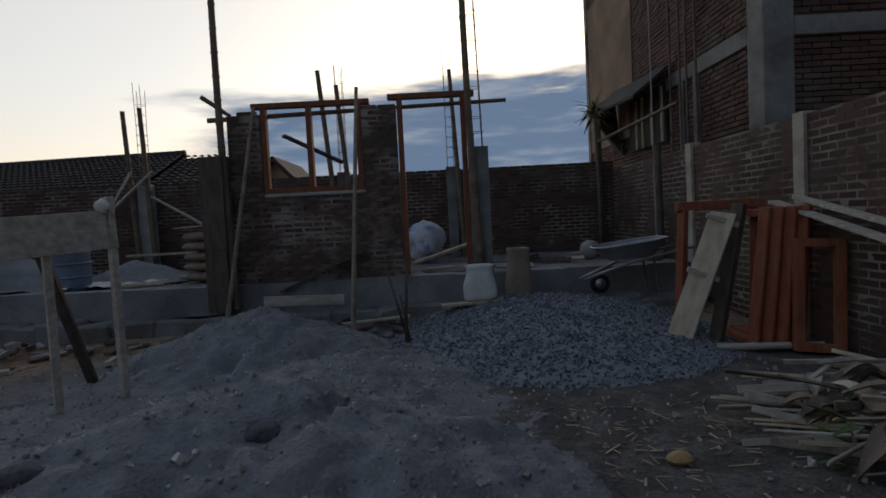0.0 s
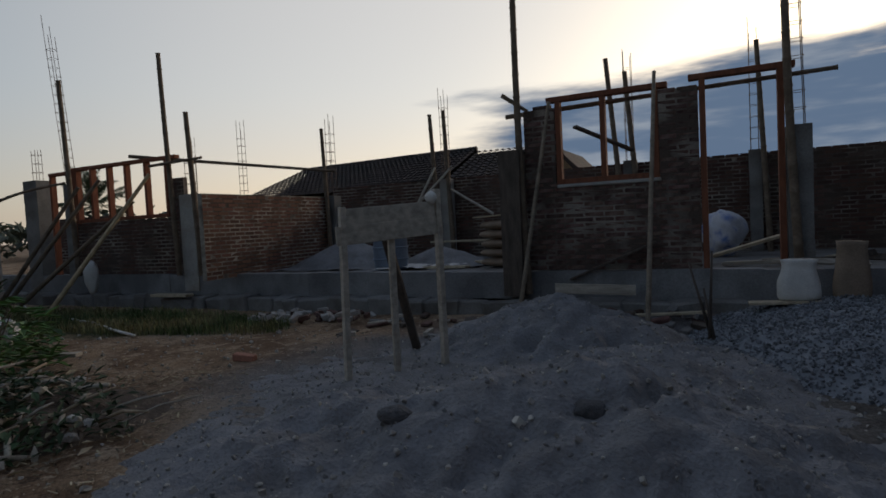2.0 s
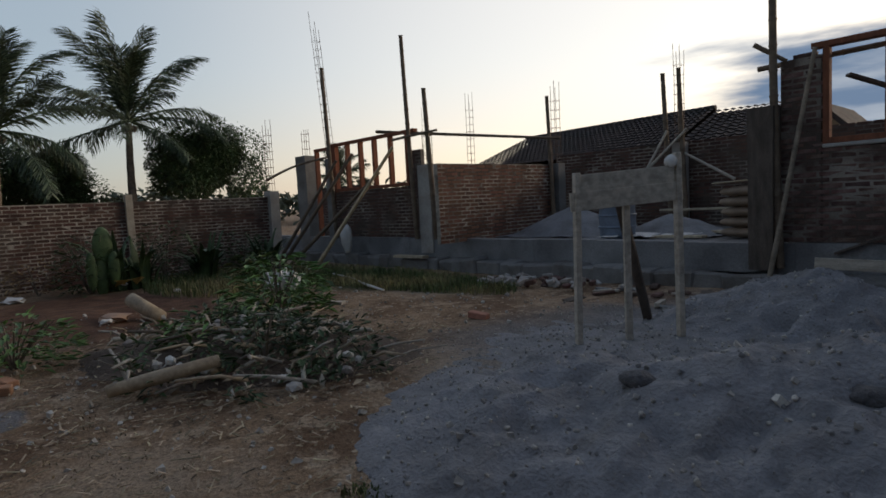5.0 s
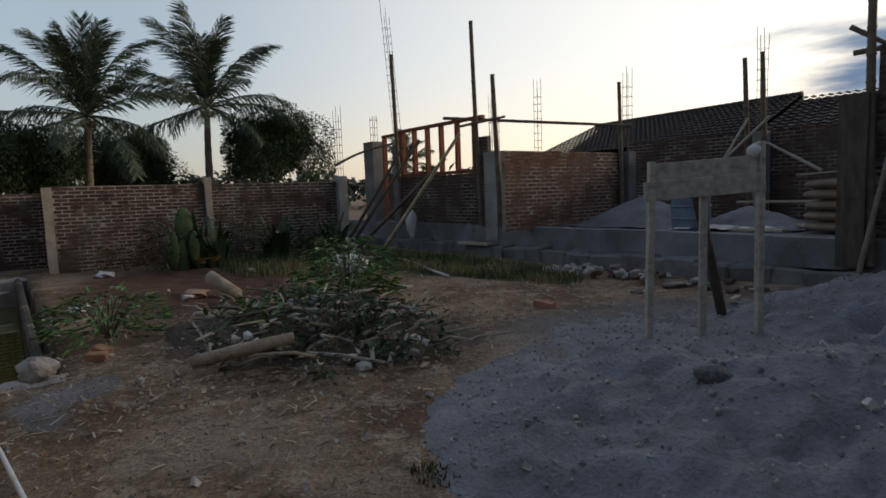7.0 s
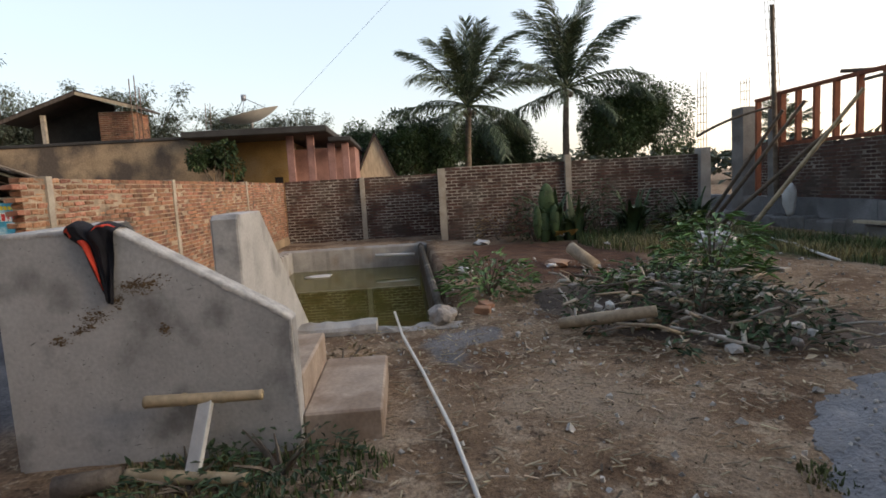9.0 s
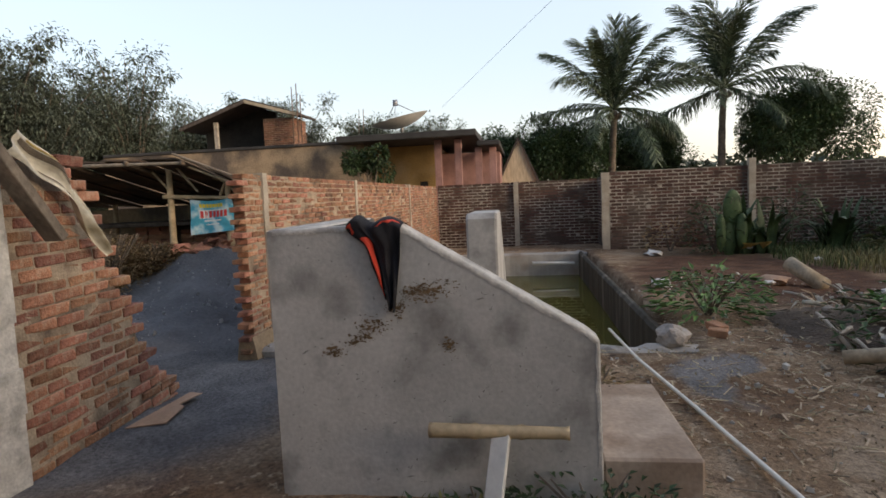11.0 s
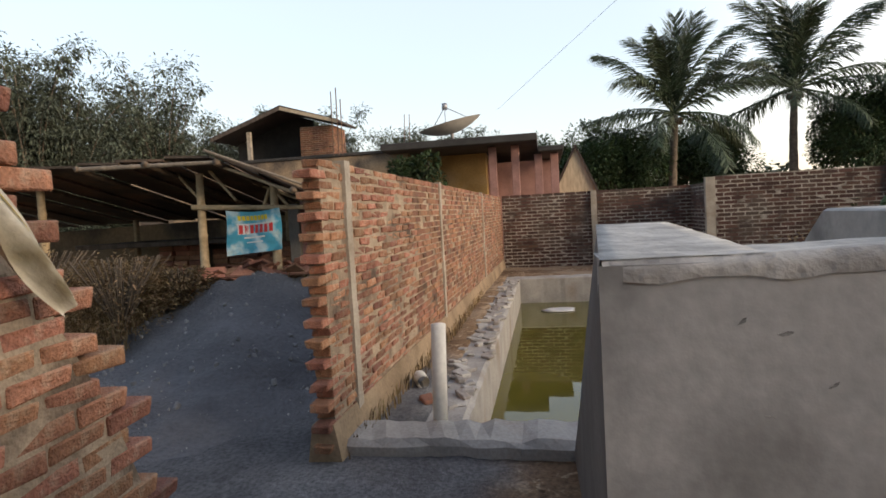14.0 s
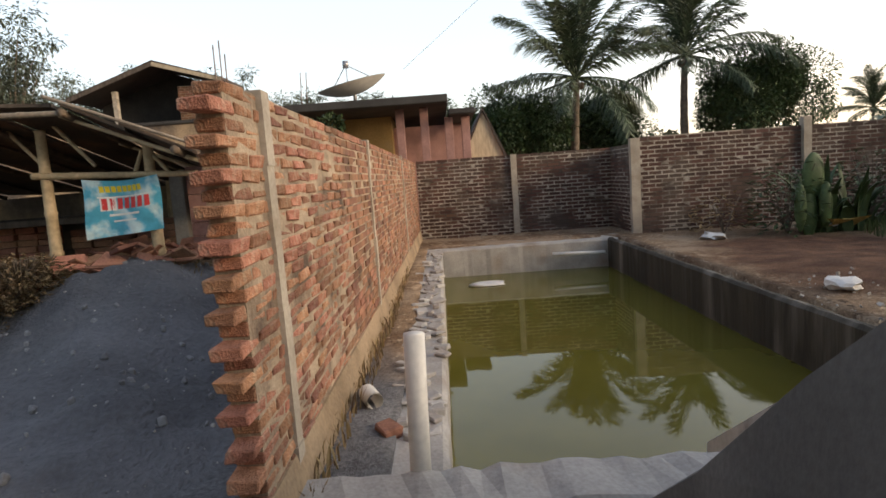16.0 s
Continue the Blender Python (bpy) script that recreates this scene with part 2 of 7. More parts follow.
# greyer than the near leaves: distance haze is mixed into this colour
M_LEAF_FAR = material("hazy_far_leaves", (0.078, 0.098, 0.07), var=0.3, scale=0.3, fine=4, bump=0, rand=0.5, island=True, rough=0.7)
M_LEAF_DRY = material("dry_leaves", (0.32, 0.26, 0.175), var=0.35, scale=3, fine=20, bump=0.2, rand=0.6, island=True)
M_HUSK = material("pale_husk", (0.46, 0.42, 0.34), var=0.25, scale=6, fine=40, bump=0.3, rand=0.25)
M_LEAF_YELLOW = material("yellowed_leaf", (0.42, 0.30, 0.09), var=0.3, scale=5, fine=20, bump=0.2)
M_FROND = material("palm_frond", (0.06, 0.085, 0.045), var=0.35, scale=1.2, fine=8, bump=0, rand=0.45, island=True, rough=0.55)
M_CACTUS = material("fleshy_green_plant", (0.045, 0.08, 0.03), var=0.3, scale=5, fine=30, bump=0.2, rand=0.4, island=True, rough=0.5)
M_GRASS = material("grass_blades", (0.075, 0.11, 0.036), var=0.35, scale=1.0, fine=10, bump=0, rand=0.55, island=True, tint=(0.26, 0.22, 0.1), tint_scale=0.9, tint_at=0.52)
M_STRAW = material("dry_weeds", (0.23, 0.165, 0.088), var=0.35, scale=1.0, fine=10, bump=0, rand=0.5, island=True)
M_STONE = material("rough_stone", (0.34, 0.31, 0.28), var=0.2, scale=7, fine=40, bump=0.5)
M_TERRACOTTA = material("terracotta_shards", (0.38, 0.19, 0.12), var=0.25, scale=6, fine=50, bump=0.4, rand=0.4)
M_OCHRE = material("ochre_painted_wall", (0.40, 0.26, 0.10), var=0.2, scale=1.5, fine=20, bump=0.2, tint=(0.42, 0.30, 0.16), tint_scale=1)
M_OLDWALL = material("stained_house_wall", (0.34, 0.25, 0.16), var=0.3, scale=1.2, fine=20, bump=0.3, tint=(0.10, 0.08, 0.065), tint_scale=0.9, tint_at=0.46)
M_PINK = material("faded_pink_paint", (0.34, 0.19, 0.165), var=0.2, scale=3, fine=30, bump=0.15)
M_SLAB = material("mouldy_concrete_slab", (0.05, 0.048, 0.046), var=0.3, scale=1.5, fine=30, bump=0.4)
M_METAL = material("dull_metal", (0.35, 0.35, 0.36), var=0.15, scale=5, fine=50, bump=0.1, rough=0.45, metal=0.7)
M_RUBBER = material("black_rubber", (0.02, 0.02, 0.02), var=0.2, scale=9, fine=60, bump=0.2)
M_BUCKET = material("blue_grey_plastic", (0.16, 0.20, 0.26), var=0.15, scale=4, fine=30, bump=0.1, rough=0.5)
M_CARD = material("brown_cardboard", (0.42, 0.27, 0.18), var=0.15, scale=4, fine=50, bump=0.15)
# near black: unlit interiors as flat colour; the awning uses it too
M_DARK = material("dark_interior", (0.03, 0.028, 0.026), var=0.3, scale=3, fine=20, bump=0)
M_BANNER = material("printed_vinyl_blue", (0.07, 0.40, 0.56), var=0.2, scale=6, fine=20, bump=0.1, rough=0.5, tint=(0.55, 0.72, 0.74), tint_scale=7, tint_at=0.53)
M_YELLOW = material("yellow_print", (0.75, 0.6, 0.05), var=0.1, scale=5, fine=40, bump=0)
M_REDPRINT = material("red_print", (0.6, 0.06, 0.06), var=0.1, scale=5, fine=40, bump=0)
M_WHITEPRINT = material("white_print", (0.75, 0.76, 0.74), var=0.1, scale=5, fine=40, bump=0)
M_STAIN = material("mud_stain", (0.17, 0.115, 0.065), var=0.3, scale=20, fine=80, bump=0.5)

M_WATER = bpy.data.materials.new("murky_green_water")
M_WATER.use_nodes = True
_n, _l = M_WATER.node_tree.nodes, M_WATER.node_tree.links
_b = _n["Principled BSDF"]
_b.inputs["Roughness"].default_value, _b.inputs["IOR"].default_value = 0.02, 1.33
_p = _n.new("ShaderNodeNewGeometry")
_t = _n.new("ShaderNodeTexNoise")
_t.inputs["Scale"].default_value, _t.inputs["Detail"].default_value = 0.8, 4
_l.new(_p.outputs["Position"], _t.inputs["Vector"])
_m = _n.new("ShaderNodeMix")
_m.data_type = "RGBA"
_m.inputs["A"].default_value, _m.inputs["B"].default_value = (0.055, 0.05, 0.006, 1), (0.165, 0.145, 0.03, 1)
_l.new(_t.outputs["Fac"], _m.inputs["Factor"])
_l.new(_m.outputs["Result"], _b.inputs["Base Color"])
_t2 = _n.new("ShaderNodeTexNoise")
_t2.inputs["Scale"].default_value = 2.5
_l.new(_p.outputs["Position"], _t2.inputs["Vector"])
_bp = _n.new("ShaderNodeBump")
_bp.inputs["Strength"].default_value, _bp.inputs["Distance"].default_value = 0.05, 0.01
_l.new(_t2.outputs["Fac"], _bp.inputs["Height"])
_l.new(_bp.outputs[0], _b.inputs["Normal"])


# ---- mesh tools ----
class Geo:
    """Collects corners and faces in world metres."""

    def __init__(self):
        self.v, self.f = [], []

    def add(self, verts, faces):
        k = len(self.v)
        self.v += [tuple(p) for p in verts]
        self.f += [tuple(k + i for i in q) for q in faces]
        return self

    def box(self, lo, hi, chamfer=0.0):
        c = [(a + b) / 2 for a, b in zip(lo, hi)]
        return self.block(Matrix.Translation(c), [b - a for a, b in zip(lo, hi)], chamfer)

    def block(self, m, size, chamfer=0.0, wear=0.0):
        """A box of that size at the pose m, its edges cut by chamfer, its corners moved by wear."""
        a, b, c = (s / 2 for s in size)
        h = min(chamfer, a * 0.9, b * 0.9, c * 0.9)
        if h <= 0:
            vs = [Vector((x, y, z)) for x in (-a, a) for y in (-b, b) for z in (-c, c)]
            fs = [(0, 1, 3, 2), (4, 6, 7, 5), (0, 4, 5, 1), (2, 3, 7, 6), (0, 2, 6, 4), (1, 5, 7, 3)]
        else:
            vs, fs, at = [], [], {}
            for sx in (-1, 1):
                for sy in (-1, 1):
                    for sz in (-1, 1):
                        j = [random.uniform(-wear, wear) for _ in range(3)]
                        for k, p in enumerate(((sx * a, sy * (b - h), sz * (c - h)), (sx * (a - h), sy * b, sz * (c - h)), (sx * (a - h), sy * (b - h), sz * c))):
                            at[sx, sy, sz, k] = len(vs)
                            vs.append(Vector(p) + Vector(j))
            S = (-1, 1)
            for s in S:
                fs.append([at[s, -1, -1, 0], at[s, 1, -1, 0], at[s, 1, 1, 0], at[s, -1, 1, 0]][::s])
                fs.append([at[-1, s, -1, 1], at[-1, s, 1, 1], at[1, s, 1, 1], at[1, s, -1, 1]][::s])
                fs.append([at[-1, -1, s, 2], at[1, -1, s, 2], at[1, 1, s, 2], at[-1, 1, s, 2]][::s])
                for r in S:
                    fs.append([at[s, r, -1, 0], at[s, r, -1, 1], at[s, r, 1, 1], at[s, r, 1, 0]][::s * r])
                    fs.append([at[s, -1, r, 2], at[s, 1, r, 2], at[s, 1, r, 0], at[s, -1, r, 0]][::-s * r])
                    fs.append([at[-1, s, r, 1], at[1, s, r, 1], at[1, s, r, 2], at[-1, s, r, 2]][::-s * r])
                    for q in S:
                        fs.append([at[s, r, q, 0], at[s, r, q, 1], at[s, r, q, 2]][::-s * r * q])
            fs = [tuple(f) for f in fs]
        if wear and h <= 0:
            vs = [v + Vector([random.uniform(-wear, wear) for _ in range(3)]) for v in vs]
        return self.add([m @ v for v in vs], fs)

    def beam(self, p, q, w, t, chamfer=0.0, roll=0.0):
        """A plank from p to q, w wide and t thick."""
        p, q = Vector(p), Vector(q)
        d = q - p
        m = Matrix.Translation((p + q) / 2) @ d.to_track_quat("Z", "Y").to_matrix().to_4x4() @ Matrix.Rotation(roll, 4, "Z")
        return self.block(m, (w, t, d.length), chamfer)

    def tube(self, pts, radii, n=8, cap=True, wob=0.0):
        """A round bar through the points."""
        pts = [Vector(p) for p in pts]
        if isinstance(radii, (int, float)):
            radii = [radii] * len(pts)
        k = len(self.v)
        for i, p in enumerate(pts):
            d = (pts[min(i + 1, len(pts) - 1)] - pts[max(i - 1, 0)]).normalized()
            u = d.cross(Vector((0.31, 0.17, 0.93)) if abs(d.z) < 0.9 else Vector((1, 0.2, 0))).normalized()
            w = d.cross(u)
            for j in range(n):
                a = 2 * math.pi * j / n
                r = radii[i] * (1 + random.uniform(-wob, wob))
                self.v.append(tuple(p + u * (math.cos(a) * r) + w * (math.sin(a) * r)))
        for i in range(len(pts) - 1):
            for j in range(n):
                a, b = k + i * n + j, k + i * n + (j + 1) % n
                self.f.append((a, b, b + n, a + n))
        if cap:
            self.f.append(tuple(k + j for j in reversed(range(n))))
            self.f.append(tuple(k + (len(pts) - 1) * n + j for j in range(n)))
        return self

    def bamboo(self, p, q, r, bend=0.0, n=8):
        """A pole with its knots, a little bent."""
        p, q = Vector(p), Vector(q)
        length = (q - p).length
        side = (q - p).cross(Vector((0.3, 0.8, 0.1))).normalized()
        pts, radii = [], []
        steps = max(3, int(length / 0.3))
        for i in range(steps + 1):
            for off, k in ((-0.02, 1.0), (0.0, 1.18), (0.02, 1.0)):
                s = min(1, max(0, i / steps + off / length))
                pts.append(p.lerp(q, s) + side * (bend * math.sin(math.pi * s)))
                radii.append(r * k * (1.05 - 0.25 * s))
        pts[0], pts[-1] = p, q
        keep = [0] + [i for i in range(1, len(pts)) if (pts[i] - pts[i - 1]).length > 1e-5]
        return self.tube([pts[i] for i in keep], [radii[i] for i in keep], n)

    def prism(self, outline, axis, a, b):
        """An outline of (u, w) swept along an axis from a to b."""
        def at(u, w, s):
            return (s, u, w) if axis == "x" else ((u, s, w) if axis == "y" else (u, w, s))
        n = len(outline)
        vs = [at(u, w, a) for u, w in outline] + [at(u, w, b) for u, w in outline]
        fs = [tuple(range(n)), tuple(range(2 * n - 1, n - 1, -1))] + [(i, i + n, (i + 1) % n + n, (i + 1) % n) for i in range(n)]
        return self.add(vs, fs)

    def sheet(self, fn, nu, nv):
        """A grid of points fn(u, v), u and v from 0 to 1."""
        k = len(self.v)
        for i in range(nu + 1):
            for j in range(nv + 1):
                self.v.append(tuple(fn(i / nu, j / nv)))
        for i in range(nu):
            for j in range(nv):
                a = k + i * (nv + 1) + j
                self.f.append((a, a + nv + 1, a + nv + 2, a + 1))
        return self

    def lump(self, c, size, n=2, rough=0.18, seed=0.0):
        """A rounded stone or bag shape."""
        bm = bmesh.new()
        bmesh.ops.create_icosphere(bm, subdivisions=n, radius=1)
        vs = []
        for v in bm.verts:
            d = 1 + rough * (noise.noise(v.co * 1.7 + Vector((seed, seed * 2.3, c[0] * 3))) + 0.5 * noise.noise(v.co * 4 + Vector((c[1], seed, c[2]))))
            vs.append((c[0] + v.co.x * size[0] * d, c[1] + v.co.y * size[1] * d, c[2] + v.co.z * size[2] * d))
        fs = [tuple(v.index for v in f.verts) for f in bm.faces]
        bm.free()
        return self.add(vs, fs)

    def shear(self, x0=-3.70, x1=-4.5, k=0.0793, back=0.03):
        """Turns a thin wall a few degrees about its end at x0; past x1 it bends back."""
        self.v = [(x, y + (k * (x0 - x) if x > x1 else max(0, k * (x0 - x1) - back * (x1 - x))), z) for x, y, z in self.v]
        return self

    def leaf(self, p, d, up, length, width, curl=0.15):
        """One leaf: four corners and a tip, folded along its middle."""
        d, up = Vector(d).normalized(), Vector(up)
        s = d.cross(up)
        s = s.normalized() if s.length > 1e-4 else Vector((1, 0, 0))
        u = s.cross(d)
        p = Vector(p)
        return self.add([p, p + d * length * 0.45 + s * width / 2 + u * curl * width, p + d * length - u * curl * length, p + d * length * 0.45 - s * width / 2 + u * curl * width],
                        [(0, 1, 2, 3)])


ORIGIN = {}


def thing(name, at, label="", category="", group="", kind=""):
    """An Empty at a thing's base."""
    e = new(name)
    e.empty_display_size = 0.2
    e.location = at
    ORIGIN[e.name] = Vector(at)
    return tagged(e, label, category, group, kind)


def mesh_of(name, geo, mat, smooth=False, origin=(0, 0, 0)):
    me = bpy.data.meshes.new(name)
    ox, oy, oz = origin
    me.from_pydata([(x - ox, y - oy, z - oz) for x, y, z in geo.v], [], geo.f)
    me.materials.append(mat)
    if smooth:
        me.polygons.foreach_set("use_smooth", [True] * len(me.polygons))
    me.update()
    return me


def part(name, geo, mat, parent, label="", smooth=False, kind=""):
    """One mesh under a thing or under a part."""
    o = ORIGIN[parent.name]
    ob = new(name, mesh_of(name, geo, mat, smooth, o))
    ob.parent = parent
    ORIGIN[ob.name] = o
    return tagged(ob, label, "", "", kind)


def single(name, geo, mat, at, label="", category="", smooth=False, group="", kind=""):
    """A thing that is one mesh."""
    ob = new(name, mesh_of(name, geo, mat, smooth, at))
    ob.location = at
    ORIGIN[ob.name] = Vector(at)
    return tagged(ob, label, category, group, kind)


def fbm(x, y, s=1.0, seed=0.0):
    p = Vector((x * s, y * s, seed))
    return noise.noise(p) + 0.5 * noise.noise(p * 2.1) + 0.25 * noise.noise(p * 4.3)


def rnd(a, b):
    return random.uniform(a, b)


BRICK_L, BRICK_H, BRICK_T = 0.24, 0.075, 0.10


def courses(z0, z1, length, inside, offset=0.0, BRICK_L=BRICK_L, BRICK_H=BRICK_H):
    """Bricks of a running bond: (middle along the wall, middle height, length) of each."""
    out = []
    rows = int(round((z1 - z0) / BRICK_H))
    for r in range(rows):
        z = z0 + (r + 0.5) * BRICK_H
        u = -(BRICK_L / 2 if r % 2 else 0) + offset
        while u < length:
            a, b = max(u, 0), min(u + BRICK_L, length)
            if b - a > 0.05 and inside((a + b) / 2, z, r):
                out.append(((a + b) / 2, z, b - a))
            u += BRICK_L
    return out


def brick_mesh(name, mat, wear, BRICK_L=BRICK_L, BRICK_H=BRICK_H, gap=0.0125):
    g = Geo().block(Matrix(), (BRICK_L - gap - 0.0015, BRICK_T, BRICK_H - gap), 0.005, wear)
    return mesh_of(name, g, mat)


def brick_wall(name, p, q, z0, z1, inside=None, mat=M_BRICK, joined=M_BRICK_FAR, mortar=M_MORTAR, near=None, core=None, label="", rough=0.0012, outline=None, offset=0.0, thick=BRICK_T, kind="structure", category="wall", BRICK_L=BRICK_L, BRICK_H=BRICK_H, recess=0.002, gap=0.021):
    """A wall from p to q in plan; the bricks for which near(u, z) holds are objects of their own, the rest are joined. core: pieces (u0, u1, z0, z1) of mortar."""
    p, q = Vector((*p, 0)), Vector((*q, 0))
    length = (q - p).length
    turn = math.atan2(q.y - p.y, q.x - p.x)
    w = thing(name, (p.x, p.y, z0), label, category, "", kind)
    w.rotation_euler = (0, 0, turn)
    inside = inside or (lambda u, z, r: True)
    zero = Vector((0, 0, 0))
    ORIGIN[w.name] = zero
    g = Geo()
    if outline:
        g.prism([(u, z - z0) for u, z in outline], "y", -thick / 2 + recess, thick / 2 - recess)
    for a, b, c, d in [] if outline else core or [(0.0, length, z0, z1)]:
        g.box((a + 0.006, -thick / 2 + recess, c - z0), (b - 0.006, thick / 2 - recess, d - z0 - 0.008))
    part("mortar", g, mortar, w)
    kinds = [brick_mesh("brick", mat, 0.0055, BRICK_L, BRICK_H, gap) for _ in range(14)] if near else []
    rest = Geo()
    for u, z, ln in courses(z0, z1, length, inside, offset, BRICK_L, BRICK_H):
        dy = rnd(-rough, rough)
        m = Matrix.Translation((u, dy, z - z0)) @ Matrix.Rotation(rnd(-0.014, 0.014), 4, "Z") @ Matrix.Rotation(rnd(-0.018, 0.018), 4, "Y")
        if near and near(u, z):
            o = new("brick", random.choice(kinds))
            o.parent = w
            o.matrix_local = m @ Matrix.Diagonal((ln / BRICK_L, thick / BRICK_T, 1, 1))
        else:
            rest.block(m, (ln - gap, thick, BRICK_H - gap), 0, 0.0015)
    if rest.v:
        part("brickwork", rest, joined, w, kind="stuff")
    return w


# ---- ground ----
POOL = (-14.1, -6.15, -3.3, -0.4)      # x and y of the pool's inner faces
WATER_Z, RIM_Z = -0.5, -0.02


def smooth(a, b, x):
    t = min(1, max(0, (x - a) / (b - a)))
    return t * t * (3 - 2 * t)


def ground_z(x, y):
    h = 0.025 * fbm(x, y, 0.9, 3.0) + 0.012 * fbm(x, y, 4.0, 9.0)
    h += 0.62 * smooth(-4.5, -5.6, y) * smooth(-7.2, -8.8, x)
    h += 0.10 * math.exp(-((x + 9.6) / 1.5) ** 2 - ((y - 1.0) / 0.9) ** 2)
    h += 0.12 * smooth(6.4, 7.6, y) * smooth(-5, -2, x) * smooth(4, 2, x)
    far = max(abs(x + 6), abs(y - 2))
    h *= 1 - smooth(30, 60, far)
    if POOL[0] - 0.12 < x < POOL[1] + 0.12 and POOL[2] - 0.12 < y < POOL[3] + 0.12:
        return -1.4
    return h


def spread(lo, hi, step):
    mid = list(np.arange(lo, hi + 1e-6, step))
    out, d = [], step
    while d < 1800:
        d *= 1.5
        out.append(d)
    return [lo - d for d in reversed(out)] + mid + [hi + d for d in out]


M_GROUND = bpy.data.materials.new("trodden_soil")
M_GROUND.use_nodes = True


def ground_material(m):
    n, l = m.node_tree.nodes, m.node_tree.links
    b = n["Principled BSDF"]
    b.inputs["Roughness"].default_value = 0.95
    b.inputs["Specular IOR Level"].default_value = 0.25
    pos = n.new("ShaderNodeNewGeometry").outputs["Position"]

    def tex(s, d=5.0, r=0.55):
        t = n.new("ShaderNodeTexNoise")
        t.inputs["Scale"].default_value, t.inputs["Detail"].default_value, t.inputs["Roughness"].default_value = s, d, r
        l.new(pos, t.inputs["Vector"])
        return t

    def ramp(v, a, c):
        r = n.new("ShaderNodeMapRange")
        r.interpolation_type = "SMOOTHSTEP"
        r.inputs["From Min"].default_value, r.inputs["From Max"].default_value = a, c
        l.new(v, r.inputs["Value"])
        return r.outputs[0]

    def mix(f, a, c):
        x = n.new("ShaderNodeMix")
        x.data_type = "RGBA"
        for s, v in ((x.inputs["Factor"], f), (x.inputs["A"], a), (x.inputs["B"], c)):
            if isinstance(v, tuple):
                s.default_value = (*v, 1)
            else:
                l.new(v, s)
        return x.outputs["Result"]

    def zone(cx, cy, rx, ry, lo=0.75, hi=1.15):
        """1 inside an uneven oval, 0 outside."""
        warp = n.new("ShaderNodeVectorMath")
        warp.operation = "MULTIPLY_ADD"
        l.new(tex(0.9, 4).outputs["Color"], warp.inputs[0])
        warp.inputs[1].default_value = (1.6, 1.6, 0)
        l.new(pos, warp.inputs[2])
        mp = n.new("ShaderNodeMapping")
        mp.vector_type = "TEXTURE"
        mp.inputs["Location"].default_value = (cx + 0.8, cy + 0.8, 0)
        mp.inputs["Scale"].default_value = (rx, ry, 1000)
        l.new(warp.outputs[0], mp.inputs[0])
        ln = n.new("ShaderNodeVectorMath")
        ln.operation = "LENGTH"
        l.new(mp.outputs[0], ln.inputs[0])
        return ramp(ln.outputs["Value"], hi, lo)

    soil = mix(ramp(tex(1.1, 6).outputs["Fac"], 0.35, 0.68), (0.15, 0.09, 0.052), (0.31, 0.215, 0.135))
    soil = mix(ramp(tex(3.2, 6, 0.65).outputs["Fac"], 0.52, 0.64), soil, (0.38, 0.285, 0.195))
    soil = mix(ramp(tex(11, 5, 0.7).outputs["Fac"], 0.56, 0.66), soil, (0.46, 0.36, 0.25))
    soil = mix(ramp(tex(7, 5, 0.7).outputs["Fac"], 0.45, 0.34), soil, (0.085, 0.055, 0.035))
    soil = mix(ramp(tex(0.6, 5).outputs["Fac"], 0.52, 0.64), soil, (0.33, 0.25, 0.175))
    grey = mix(ramp(tex(2.0, 6).outputs["Fac"], 0.35, 0.7), (0.15, 0.145, 0.145), (0.235, 0.225, 0.22))
    dark = mix(ramp(tex(2.4, 6).outputs["Fac"], 0.35, 0.7), (0.125, 0.125, 0.13), (0.20, 0.198, 0.20))
    red = mix(ramp(tex(3.0, 6).outputs["Fac"], 0.35, 0.7), (0.075, 0.036, 0.022), (0.16, 0.085, 0.05))
    green = mix(ramp(tex(5.0, 6).outputs["Fac"], 0.4, 0.65), (0.05, 0.06, 0.025), (0.13, 0.105, 0.055))
    col = mix(zone(-10.2, 1.6, 2.9, 1.7), soil, red)
    col = mix(zone(-10.5, 5.9, 4.2, 1.1), col, green)
    col = mix(zone(-1.3, 4.6, 3.6, 3.0), col, grey)
    col = mix(zone(1.5, 3.8, 2.6, 2.6), col, mix(ramp(tex(4).outputs["Fac"], 0.4, 0.65), (0.10, 0.09, 0.08), (0.17, 0.155, 0.14)))
    col = mix(zone(-5.7, -4.3, 2.6, 1.35), col, dark)
    col = mix(zone(-5.4, -0.2, 0.7, 0.3), col, grey)
    fine = tex(38, 4, 0.7)
    hsv = n.new("ShaderNodeHueSaturation")
    l.new(col, hsv.inputs["Color"])
    mr = n.new("ShaderNodeMapRange")
    mr.inputs["From Min"].default_value, mr.inputs["From Max"].default_value = 0.3, 0.7
    mr.inputs["To Min"].default_value, mr.inputs["To Max"].default_value = 0.55, 1.45
    l.new(fine.outputs["Fac"], mr.inputs["Value"])
    l.new(mr.outputs[0], hsv.inputs["Value"])
    l.new(hsv.outputs[0], b.inputs["Base Color"])
    bp = n.new("ShaderNodeBump")
    bp.inputs["Strength"].default_value, bp.inputs["Distance"].default_value = 0.9, 0.03
    l.new(fine.outputs["Fac"], bp.inputs["Height"])
    l.new(bp.outputs[0], b.inputs["Normal"])


